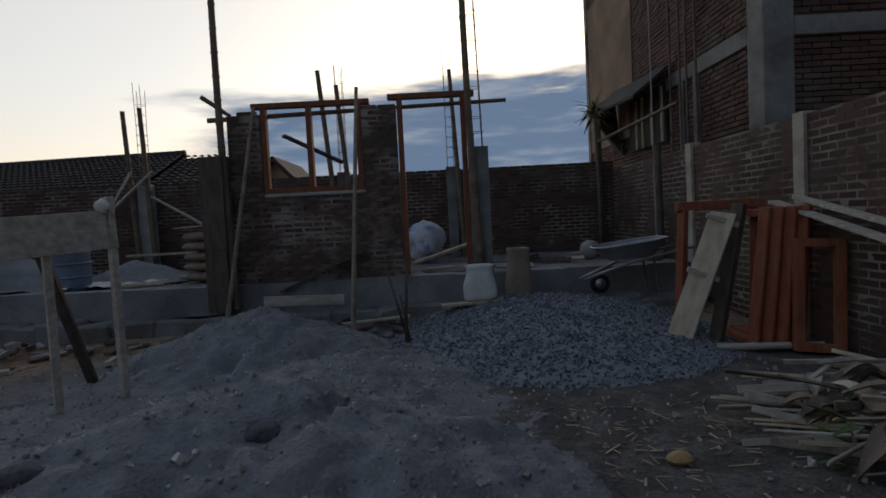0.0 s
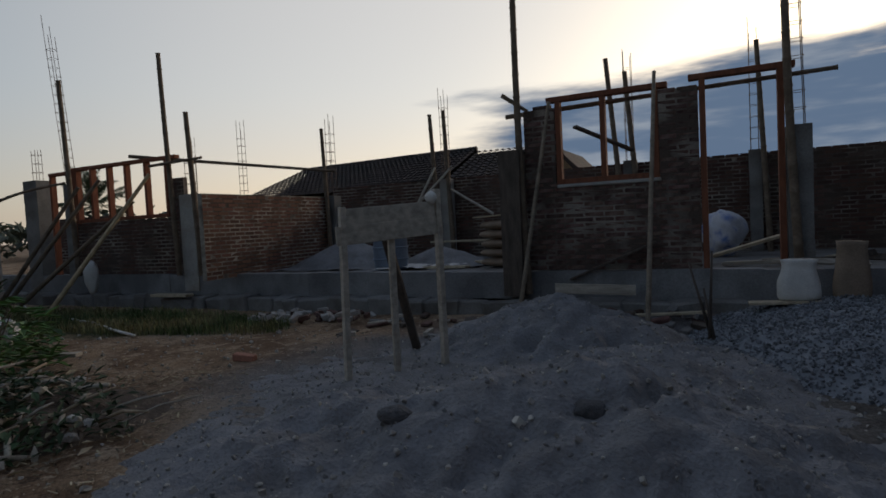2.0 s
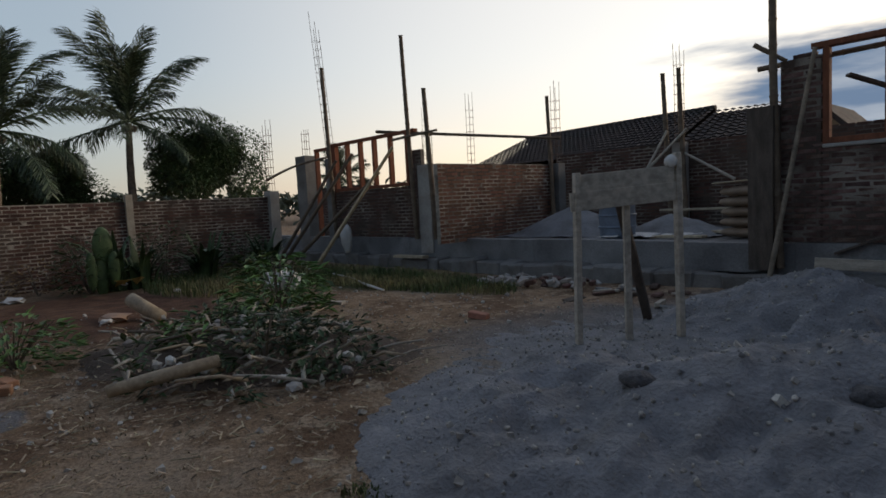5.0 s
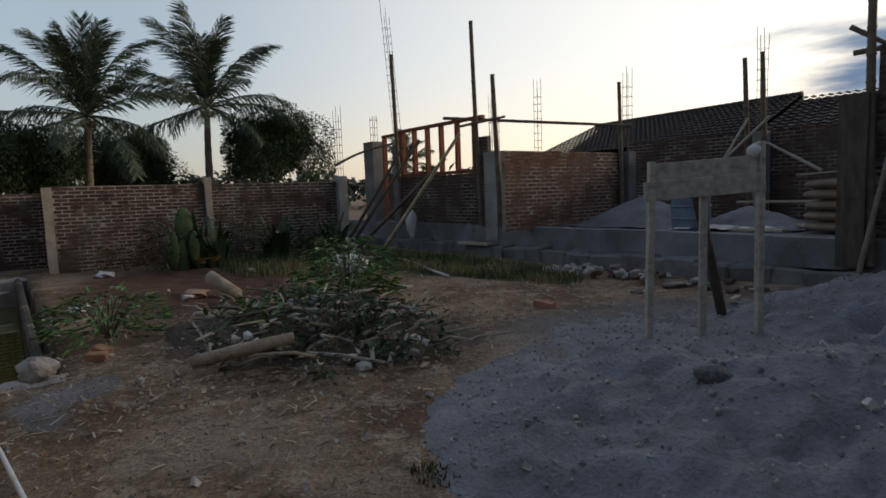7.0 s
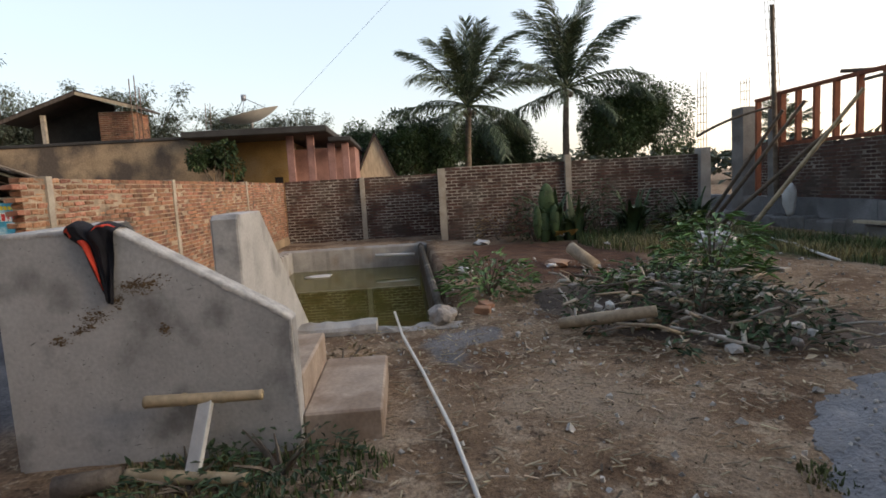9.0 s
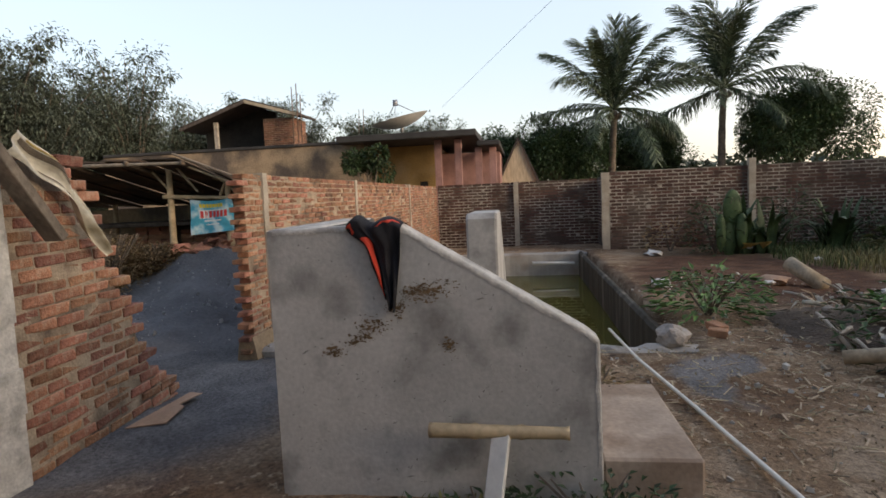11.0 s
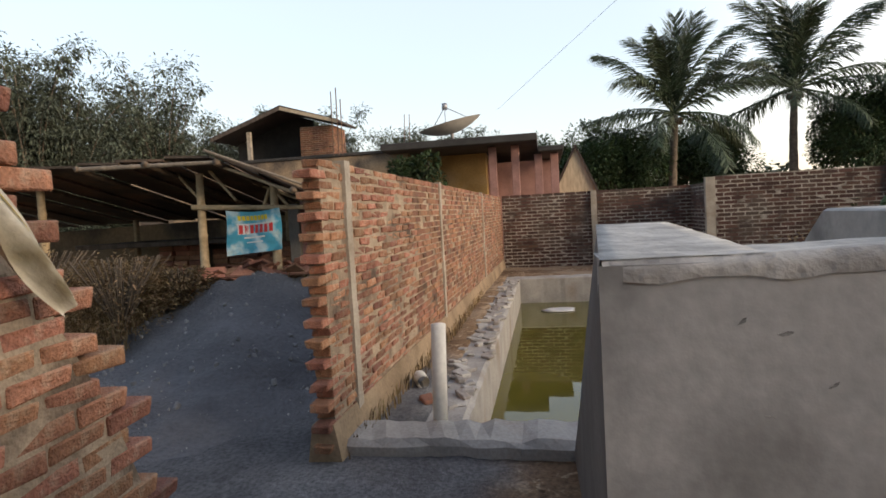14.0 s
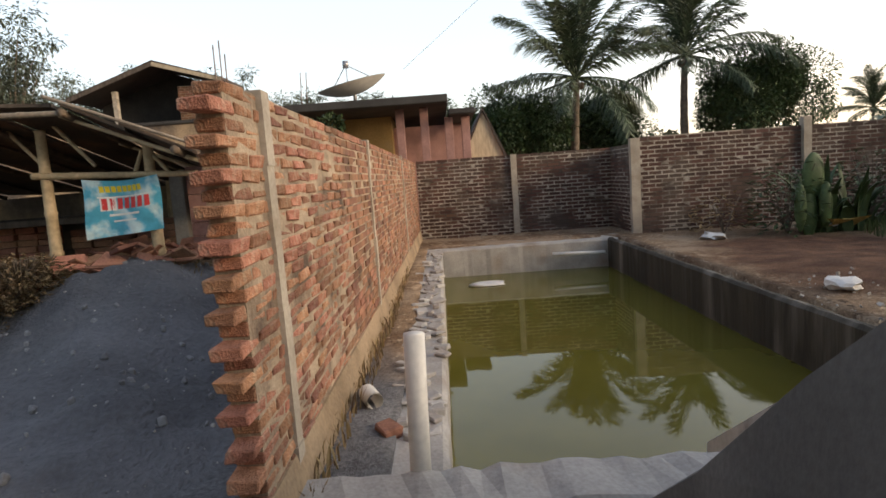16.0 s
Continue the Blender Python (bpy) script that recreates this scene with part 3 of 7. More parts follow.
ground_material(M_GROUND)
gx, gy = spread(-19.0, 6.0, 0.16), spread(-9.0, 12.0, 0.16)
gg = Geo()
gg.v = [(x, y, ground_z(x, y)) for x in gx for y in gy]
gn = len(gy)
gg.f = [(i * gn + j, (i + 1) * gn + j, (i + 1) * gn + j + 1, i * gn + j + 1) for i in range(len(gx) - 1) for j in range(gn - 1)]
single("ground", gg, M_GROUND, (0, 0, 0), "dry trodden brown earth with grey sand and red soil patches", "ground", True, kind="structure")


# ---- pool ----
def pool_wall(name, lo, hi, label, w=0.006):
    g = Geo()
    n = max(2, int(max(hi[0] - lo[0], hi[1] - lo[1]) / 0.08))
    along_x = hi[0] - lo[0] > hi[1] - lo[1]

    def ring(s):
        if along_x:
            x = lo[0] + (hi[0] - lo[0]) * s
            return [(x, lo[1] + rnd(-w, w), lo[2]), (x, hi[1] + rnd(-w, w), lo[2]), (x, hi[1] + rnd(-w, w), hi[2] - 0.03), (x, hi[1] - 0.03, hi[2] + rnd(-w, w)), (x, lo[1] + 0.03, hi[2] + rnd(-w, w)), (x, lo[1] + rnd(-w, w), hi[2] - 0.03)]
        y = lo[1] + (hi[1] - lo[1]) * s
        return [(lo[0] + rnd(-w, w), y, lo[2]), (lo[0] + rnd(-w, w), y, hi[2] - 0.03), (lo[0] + 0.03, y, hi[2] + rnd(-w, w)), (hi[0] - 0.03, y, hi[2] + rnd(-w, w)), (hi[0] + rnd(-w, w), y, hi[2] - 0.03), (hi[0] + rnd(-w, w), y, lo[2])]
    for i in range(n + 1):
        g.v += ring(i / n)
    for i in range(n):
        for j in range(6):
            a, b = i * 6 + j, i * 6 + (j + 1) % 6
            g.f.append((a, b, b + 6, a + 6))
    g.f += [tuple(range(5, -1, -1)), tuple(n * 6 + j for j in range(6))]
    return single(name, g, M_CONCRETE, lo, label, "pool wall", kind="structure")


px0, px1, py0, py1 = POOL
pool_wall("pool_wall_near", (px1 - 0.06, py0 - 0.6, -1.3), (px1 + 0.28, -1.0, RIM_Z + 0.10), "rough cast concrete rim of the pool", 0.018)
pool_wall("pool_wall_near_2", (px1, -1.0, -1.3), (px1 + 0.16, py1 + 0.22, RIM_Z + 0.03), "low broken concrete edge of the pool beside the yard", 0.02)
pool_wall("pool_wall_left", (px0, py0 - 0.62, -1.3), (px1 - 0.004, py0, RIM_Z), "concrete ledge between brick wall and pool")
pool_wall("pool_wall_far", (px0 - 0.7, py0 - 0.62, -1.3), (px0 - 0.004, py1 + 0.7, RIM_Z + 0.01), "cement-faced far wall of the pool")
# right wall: shade painted in as a darker concrete than its neighbours
pool_wall("pool_wall_right", (px0, py1, -1.3), (px1 - 0.004, py1 + 0.10, RIM_Z + 0.03), "dark streaked concrete wall of the pool").data.materials[0] = M_SHADED_POOL
g = Geo().sheet(lambda u, v: (px0 + (px1 - px0) * u, py0 + (py1 - py0) * v, WATER_Z), 8, 4)
single("water", g, M_WATER, (px0, py0, WATER_Z), "still murky yellow-green pool water", "water", kind="structure")


# ---- brick boundary walls ----
def pilaster(name, x, y, z0, z1, w, d, label="pale concrete pilaster in a brick wall", mat=None):
    g = Geo()
    n = 6
    for i in range(n):
        a, b = z0 + (z1 - z0) * i / n, z0 + (z1 - z0) * (i + 1) / n
        g.box((x - w / 2 + rnd(-.006, .006), y - d / 2 + rnd(-.004, .004), a), (x + w / 2 + rnd(-.006, .006), y + d / 2 + rnd(-.004, .004), b))
    return single(name, g, mat or M_PILASTER, (x, y, z0), label, "pilaster", kind="structure")


LW_Y, LW_X0, LW_X1, LW_Z = -3.96, -5.72, -16.1, 1.60


def lw_y(x):
    """The wall runs a little askew to the pool."""
    return LW_Y + 0.0173 * (LW_X0 - x)


def lw_inside(u, z, r):
    if z < 0.10 and u > 0.5:
        return False
    return not (r % 2 and u < 0.1)      # every second course starts half a brick later: the toothed end


wall_left = brick_wall("wall_left", (LW_X0, LW_Y), (LW_X1, lw_y(LW_X1)), -0.06, LW_Z, lw_inside, near=lambda u, z: u < 2.0, core=[(0.105, 10.3, -0.06, LW_Z)], label="bare red brick wall with a toothed unfinished end", rough=0.006, BRICK_L=0.19, BRICK_H=0.0553, recess=0.005, gap=0.0125)
for i, x in enumerate((-6.2, -9.0, -12.6)):
    pilaster("pilaster_%d" % (i + 1), x, lw_y(x), -0.05, LW_Z + 0.01, 0.09, 0.13)
# cement footing that swells out under the bricks
g = Geo().prism([(LW_Y + 0.058, 0.20), (LW_Y + 0.075, 0.12), (LW_Y + 0.10, -0.04), (LW_Y - 0.10, -0.04), (LW_Y - 0.06, 0.2)], "x", LW_X1, LW_X0 - 0.05)
g.v = [(x, y + lw_y(x) - LW_Y, z) for x, y, z in g.v]
single("wall_footing", g, material("muddy_footing", (0.34, 0.25, 0.16), var=0.25, scale=4, fine=40, bump=0.5, tint=(0.22, 0.16, 0.1), tint_scale=2), (LW_X0, LW_Y, -0.04), "earth-stained cement footing of the brick wall", "footing", kind="structure")

brick_wall("wall_pool_far", (-16.1, 0.30), (-16.1, -3.72), -0.10, 1.60, joined=M_BRICK_DARK, mortar=M_MORTAR_PATCHY, rough=0.0012, label="weathered brick wall behind the pool")
brick_wall("wall_pool_jog", (-14.55, 0.32), (-16.1, 0.32), -0.10, 1.60, joined=M_BRICK_DARK, mortar=M_MORTAR_PATCHY, label="short return of the weathered brick wall")
pilaster("pilaster_4", -16.04, -1.72, -0.1, 1.62, 0.14, 0.12)
pilaster("pilaster_5", -14.5, 0.25, -0.15, 1.70, 0.12, 0.16)
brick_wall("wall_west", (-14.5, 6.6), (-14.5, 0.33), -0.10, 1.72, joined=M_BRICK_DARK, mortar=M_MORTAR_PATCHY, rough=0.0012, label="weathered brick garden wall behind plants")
pilaster("pilaster_6", -14.44, 3.28, -0.1, 1.86, 0.14, 0.14)

# stub of a brick wall with a raking broken end
RAKE = [(0.0, 1.62), (0.52, 1.62), (0.60, 1.48), (0.76, 1.06), (0.95, 0.74), (1.08, 0.42), (1.22, 0.2), (1.38, 0.08)]


def rake(u):
    for (a, za), (b, zb) in zip(RAKE, RAKE[1:]):
        if a <= u <= b:
            return za + (zb - za) * (u - a) / (b - a)
    return 0


brick_wall("wall_stub", (-3.56, -4.05), (-5.0, -4.16), -0.06, 1.64, lambda u, z, r: z < rake(u) + 0.03, near=lambda u, z: True, outline=[(0.006, -0.06)] + [(max(0.006, u - 0.05), max(0.0, z - 0.03)) for u, z in RAKE] + [(1.3, -0.06)], label="broken end of a red brick wall, raked down to the ground", rough=0.004, offset=0.07, BRICK_L=0.225, BRICK_H=0.0655, recess=0.005, gap=0.0125)
g = Geo()
for i in range(8):
    g.box((-3.56 + 0.008 * (i % 2), -4.15, -0.06 + i * 0.22), (-3.36, -3.975 + 0.006 * (i % 3), 0.16 + i * 0.22 if i < 7 else 1.66))
single("column_stub", g, M_PLASTER_EDGE, (-3.45, -4.06, -0.06), "whitish rough concrete column beside the broken brick wall", "column", kind="structure")
brick_wall("wall_stub_back", (0.6, -4.05), (-3.36, -4.05), -0.06, 1.62, label="red brick wall running on behind the walker")
brick_wall("wall_south_close", (3.3, -4.05), (0.6, -4.05), -0.06, 1.62, label="red brick wall closing the yard")

# unseen wall behind the walker, added to block sky light from the south
single("wall_south", Geo().box((-4.6, -6.3, -0.1), (9.0, -6.1, 4.6)), M_OLDWALL, (2, -6.2, 0), "added unseen wall that keeps southern sky light off the slide", "wall", kind="structure")

# right boundary wall and its posts
RX = 3.3
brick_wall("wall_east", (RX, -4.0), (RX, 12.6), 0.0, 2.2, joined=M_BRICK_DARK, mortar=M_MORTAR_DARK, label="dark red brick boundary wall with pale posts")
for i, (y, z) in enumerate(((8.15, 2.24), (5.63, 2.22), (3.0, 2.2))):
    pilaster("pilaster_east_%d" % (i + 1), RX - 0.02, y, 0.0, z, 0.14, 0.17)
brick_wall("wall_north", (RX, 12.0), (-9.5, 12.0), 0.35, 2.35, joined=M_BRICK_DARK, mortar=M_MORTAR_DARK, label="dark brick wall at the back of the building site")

# ---- foundation and slab of the new building ----
g = Geo().box((-14.2, 8.0, -0.1), (3.2, 11.95, 0.56))
single("floor_slab", g, M_CONCRETE_DARK, (-5, 9, 0), "rough concrete floor of the unfinished building", "floor", kind="structure")
g = Geo()
x = -17.5
while x < 2.9:
    w = rnd(0.5, 0.9)
    g.box((x, 7.70 + rnd(-.008, .008), 0.22), (min(x + w, 3.2), 7.998, 0.615 + rnd(-.012, .012)))
    x += w
single("foundation_beam", g, material("fresh_grey_cement", (0.22, 0.22, 0.222), var=0.25, scale=3, fine=40, bump=0.35, tint=(0.14, 0.14, 0.142), tint_scale=1.5), (-5, 7.8, 0.2), "grey cast concrete foundation beam", "beam", kind="structure")
g = Geo()
x = -17.5
while x < 3.0:
    w = rnd(0.25, 0.6)
    g.block(pose(x + w / 2, 7.58 + rnd(-.04, .04), 0.08, rnd(-4, 4), rnd(-3, 3), rnd(-5, 5)), (w + 0.05, 0.42 + rnd(-.05, .05), 0.32 + rnd(-.06, .05)), 0.03, 0.03)
    x += w
single("foundation_footing", g, M_CONCRETE_DARK, (-5, 7.6, 0), "uneven rubble footing under the foundation beam", "footing", kind="structure")

# broken stones along the pool's ledge
random.seed(61)
for i in range(70):
    x = -6.7 - 7.2 * (i / 70) ** 1.2
    y = py0 - rnd(0.02, 0.30)
    single("ledge_stone", Geo().block(pose(x, y, RIM_Z + 0.012, rnd(-8, 8), rnd(-8, 8), rnd(0, 180)), (rnd(.06, .18), rnd(.05, .12), rnd(.02, .05)), 0.008, 0.008), random.choice((M_CONCRETE, M_CONCRETE, M_STONE, M_PLASTER)), (x, y, RIM_Z), "flat broken stone on the pool ledge", "stone", group="stones on the ledge")


# ---- the new building: walls, columns, frames ----
FY = 7.84
win = (-2.66, -1.32, 1.80, 2.98)


def facade_inside(u, z, r):
    x = -3.12 + u
    if win[0] - 0.02 < x < win[1] + 0.02 and z > win[2] - 0.02:
        return False
    if x < win[0] and z > 2.90 - 0.12 * (u < 0.25):
        return False
    return True


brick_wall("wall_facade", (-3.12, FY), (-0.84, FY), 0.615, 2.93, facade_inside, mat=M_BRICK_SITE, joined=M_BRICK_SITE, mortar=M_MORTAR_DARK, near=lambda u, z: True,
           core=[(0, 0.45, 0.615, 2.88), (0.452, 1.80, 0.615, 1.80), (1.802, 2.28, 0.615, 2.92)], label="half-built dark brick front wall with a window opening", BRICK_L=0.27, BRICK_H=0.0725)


def wooden_frame(name, x0, x1, z0, z1, mids, mat, label, y=FY, sill=True, head_over=0.12, t=0.07, d=0.12):
    f = thing(name, ((x0 + x1) / 2, y, z0), label, "frame")
    part("jamb", Geo().box((x0, y - d / 2, z0), (x0 + t, y + d / 2, z1 - t), 0.004), mat, f)
    part("jamb", Geo().box((x1 - t, y - d / 2, z0), (x1, y + d / 2, z1 - t), 0.004), mat, f)
    for x in mids:
        part("mullion", Geo().box((x - t / 2, y - d / 2, z0 + (t if sill else 0)), (x + t / 2, y + d / 2, z1 - t), 0.004), mat, f)
    part("head", Geo().box((x0 - head_over, y - d / 2 - 0.002, z1 - t), (x1 + head_over, y + d / 2 + 0.002, z1), 0.004), mat, f)
    if sill:
        part("sill", Geo().box((x0 + t, y - d / 2 - 0.002, z0), (x1 - t, y + d / 2 + 0.002, z0 + t), 0.004), mat, f)
    return f


M_FRAME = material("brown_red_frame_wood", (0.20, 0.075, 0.04), var=0.25, scale=5, fine=50, bump=0.3, stretch=(4, 4, 1))
wooden_frame("window_frame", win[0], win[1], 1.81, 3.02, (-2.02,), M_FRAME, "red-brown timber window frame set in the brick wall")
wooden_frame("door_frame", -0.83, 0.09, 0.62, 3.06, (), M_FRAME, "red-brown timber door frame standing open", sill=False)
g = Geo().box((-2.66, FY - 0.08, 1.76), (-1.30, FY + 0.09, 1.808), 0.01)
single("window_sill_bed", g, M_CONCRETE, (-2, FY, 1.76), "smear of pale mortar under the window frame", "mortar")


def column(name, x0, x1, y0, y1, z0, z1, mat, label, rebar=0.0, lean=0.0, bars=4, hoops=True):
    c = thing(name, ((x0 + x1) / 2, (y0 + y1) / 2, z0), label, "column")
    g = Geo()
    n = 5
    for i in range(n):
        a, b = z0 + (z1 - z0) * i / n, z0 + (z1 - z0) * (i + 1) / n
        g.box((x0 + rnd(-.005, .005), y0 + rnd(-.005, .005), a), (x1 + rnd(-.005, .005), y1 + rnd(-.005, .005), b))
    part("shaft", g, mat, c)
    if rebar:
        cx, cy, s = (x0 + x1) / 2, (y0 + y1) / 2, min(0.07, (x1 - x0) * 0.32)
        for i in range(bars):
            dx, dy = (-s if i % 2 else s), (-s if i < 2 else s)
            h = rebar * rnd(0.9, 1.05)
            part("rebar", Geo().tube([(cx + dx, cy + dy, z1 - 0.05), (cx + dx + lean * h * 0.6, cy + dy, z1 + h * 0.6), (cx + dx + lean * h + rnd(-.02, .02), cy + dy, z1 + h)], 0.006, 5), M_STEEL, c)
        if hoops:
            k = 0.2
            while k < rebar * 0.85:
                o = lean * k
                q = s + 0.012
                part("hoop", Geo().tube([(cx - q + o, cy - q, z1 + k), (cx + q + o, cy - q, z1 + k), (cx + q + o, cy + q, z1 + k), (cx - q + o, cy + q, z1 + k), (cx - q + o, cy - q, z1 + k)], 0.004, 4), M_STEEL, c)
                k += 0.2
    return c


column("formwork_column", -3.42, -3.125, 7.52, 7.82, 0.28, 2.32, M_WOOD_DARK, "dark timber-shuttered column at the corner of the front wall")
column("concrete_column", 0.10, 0.36, 7.72, 7.98, 0.6, 2.30, M_CONCRETE_DARK, "grey concrete column with tall bare reinforcement", rebar=2.9, lean=-0.02)
column("concrete_column", -10.0, -9.62, 7.68, 7.98, 0.3, 2.15, M_CONCRETE, "grey concrete column on the foundation beam", rebar=0.75)
column("concrete_column", -15.05, -14.55, 7.7, 8.1, 0.3, 2.78, M_CONCRETE_DARK, "grey concrete column with bare reinforcement", rebar=0.75)
column("concrete_column", -14.62, -14.32, 6.5, 6.75, -0.1, 1.85, M_CONCRETE, "pale concrete column at the end of the garden wall", rebar=1.75)
column("concrete_column", -13.62, -13.38, 7.72, 7.98, 0.5, 2.6, M_CONCRETE_DARK, "concrete column with very tall leaning reinforcement", rebar=3.6, lean=-0.12)
column("concrete_column", -6.38, -6.12, 11.7, 11.93, 0.56, 2.35, M_CONCRETE, "pale concrete column against the back wall", rebar=2.0)
column("concrete_column", -8.75, -8.5, 10.6, 10.85, 0.56, 2.1, M_CONCRETE_DARK, "concrete column at the end of the inner wall", rebar=1.8)
column("concrete_column", -2.35, -2.1, 11.7, 11.93, 0.56, 2.4, M_CONCRETE_DARK, "concrete column against the back wall", rebar=2.2)
column("concrete_column", -0.15, 0.05, 11.7, 11.93, 0.56, 2.4, M_CONCRETE_DARK, "concrete column against the back wall", rebar=2.3)
column("concrete_column", -12.4, -12.15, 11.6, 11.85, 0.56, 2.3, M_CONCRETE_DARK, "far concrete column with bare reinforcement", rebar=2.0)
column("concrete_column", -17.0, -16.75, 14.0, 14.3, 0.0, 2.6, M_CONCRETE_DARK, "far concrete column with bare reinforcement", rebar=2.2)

brick_wall("wall_inner", (-8.7, 7.0), (-8.7, 10.65), 0.56, 2.08, joined=M_BRICK_PARTITION, label="red brick partition with pale joints", mortar=M_MORTAR_PATCHY)
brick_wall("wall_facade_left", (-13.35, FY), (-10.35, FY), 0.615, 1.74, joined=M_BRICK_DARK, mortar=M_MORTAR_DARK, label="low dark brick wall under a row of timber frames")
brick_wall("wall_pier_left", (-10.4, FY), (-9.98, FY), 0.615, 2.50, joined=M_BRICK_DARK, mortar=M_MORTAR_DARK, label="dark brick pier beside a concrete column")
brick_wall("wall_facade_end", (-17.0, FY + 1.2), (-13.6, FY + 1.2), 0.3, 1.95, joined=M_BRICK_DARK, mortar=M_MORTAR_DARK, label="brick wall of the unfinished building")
M_FRAME_ORANGE = material("orange_primed_frame", (0.22, 0.078, 0.042), var=0.25, scale=5, fine=50, bump=0.3, stretch=(4, 4, 1))
wooden_frame("window_frame", -13.3, -10.42, 1.75, 2.95, (-12.75, -12.2, -11.65, -11.05), M_FRAME_ORANGE, "row of orange-primed timber window frames", head_over=0.25)
wooden_frame("door_frame", -14.2, -13.32, 0.62, 2.9, (), M_FRAME_ORANGE, "orange-primed timber door frame", sill=False, head_over=0.02)


# ---- poles and props ----
def pole(name, p, q, r, mat, label, category="pole", bend=0.0):
    return single(name, Geo().bamboo(p, q, r, bend), mat, p, label, category, True)


def plank(name, p, q, w, t, mat, label, roll=0.0, category="plank"):
    return single(name, Geo().beam(p, q, w, t, 0.004, roll), mat, p, label, category)


pole("bamboo_pole", (-3.08, 7.62, 0.3), (-3.14, 7.62, 4.9), 0.05, M_BAMBOO_DARK, "dark upright bamboo pole by the brick pier", bend=0.04)
pole("bamboo_pole", (0.20, 7.66, 0.6), (0.10, 7.66, 4.9), 0.05, M_BAMBOO_DARK, "dark upright bamboo pole by the concrete column", bend=0.03)
pole("bamboo_pole", (-10.02, 7.6, 0.6), (-10.2, 7.6, 4.85), 0.05, M_BAMBOO_DARK, "dark upright bamboo pole on the foundation", bend=0.03)
pole("bamboo_pole", (-9.42, 7.6, 0.6), (-9.58, 7.6, 3.66), 0.055, M_BAMBOO_DARK, "dark upright bamboo pole on the foundation")
pole("bamboo_pole", (-13.1, 7.6, 0.6), (-13.3, 7.6, 4.8), 0.055, M_BAMBOO_DARK, "dark upright bamboo pole by the timber frames")
pole("bamboo_pole", (-8.52, 10.4, 0.56), (-8.68, 10.5, 3.6), 0.05, M_BAMBOO_DARK, "dark upright bamboo pole by the inner wall")
pole("bamboo_pole", (-6.36, 11.6, 0.56), (-6.5, 11.6, 3.8), 0.055, M_BAMBOO_DARK, "dark bamboo pole by the back wall")
pole("bamboo_pole", (-6.05, 11.6, 0.56), (-6.16, 11.6, 3.85), 0.055, M_BAMBOO_DARK, "dark bamboo pole by the back wall")
pole("bamboo_pole", (-2.30, 11.6, 0.56), (-2.60, 11.6, 4.4), 0.055, M_BAMBOO_DARK, "dark bamboo pole by the back wall")
pole("bamboo_pole", (-2.0, 11.6, 0.56), (-2.25, 11.6, 4.1), 0.055, M_BAMBOO_DARK, "dark bamboo pole by the back wall")
pole("bamboo_pole", (0.15, 11.6, 0.56), (0.0, 11.6, 4.3), 0.05, M_BAMBOO_DARK, "dark bamboo pole by the back wall")
pole("scaffold_rail", (-3.45, 8.02, 2.87), (0.66, 8.02, 2.95), 0.035, M_BAMBOO_DARK, "bamboo rail tied across the front wall", "rail")
pole("scaffold_rail", (-11.4, 7.72, 3.02), (-8.3, 10.4, 2.62), 0.035, M_BAMBOO_DARK, "bamboo rail tied between poles", "rail")
pole("scaffold_rail", (-16.6, 7.6, 2.25), (-13.2, 7.5, 2.6), 0.035, M_BAMBOO_DARK, "thin bamboo rail between columns", "rail", 0.08)
pole("scaffold_rail", (-10.6, 7.55, 2.74), (-9.2, 7.55, 2.78), 0.03, M_BAMBOO_DARK, "short bamboo rail on the poles", "rail")
pole("bamboo_prop", (-1.36, 6.35, 0.12), (-1.33, 7.6, 3.12), 0.028, M_BAMBOO_GREY, "pale bamboo prop leaning on the window frame", "prop")
pole("bamboo_prop", (-3.12, 7.35, 0.2), (-2.72, 7.72, 2.95), 0.03, M_BAMBOO_GREY, "bamboo brace leaning on the brick pier", "prop")
plank("timber_brace", (-2.60, 8.7, 2.72), (-1.85, 9.4, 2.35), 0.1, 0.04, M_WOOD_DARK, "dark timber brace behind the window frame", category="brace")
pole("timber_brace", (-3.35, 7.58, 3.1), (-3.02, 7.70, 2.85), 0.03, M_BAMBOO_DARK, "short stick tied to the pole", "brace")
plank("timber_brace", (-2.5, 7.66, 0.5), (-1.38, 7.70, 0.98), 0.1, 0.03, M_WOOD_DARK, "dark plank leaning along the brick wall", category="brace")
for i, (a, b) in enumerate((((-14.3, 6.6, 0.05), (-12.9, 7.6, 2.5)), ((-13.7, 6.4, 0.05), (-12.2, 7.6, 2.6)), ((-13.0, 6.2, 0.05), (-11.2, 7.6, 2.1)), ((-12.0, 6.3, 0.05), (-10.7, 7.62, 2.6)))):
    pole("timber_prop", a, b, 0.045, M_BAMBOO_DARK if i != 3 else M_BAMBOO, "slanting pole propping the timber frames", "prop")
for a, b in (((-6.9, 11.0, 1.3), (-6.4, 11.55, 2.6)), ((-6.75, 11.2, 1.75), (-6.0, 11.6, 2.6)), ((-5.0, 11.4, 1.5), (-6.05, 11.6, 2.1))):
    pole("timber_prop", a, b, 0.03, M_WOOD_GREY, "pale slanting stick on the back columns", "prop")

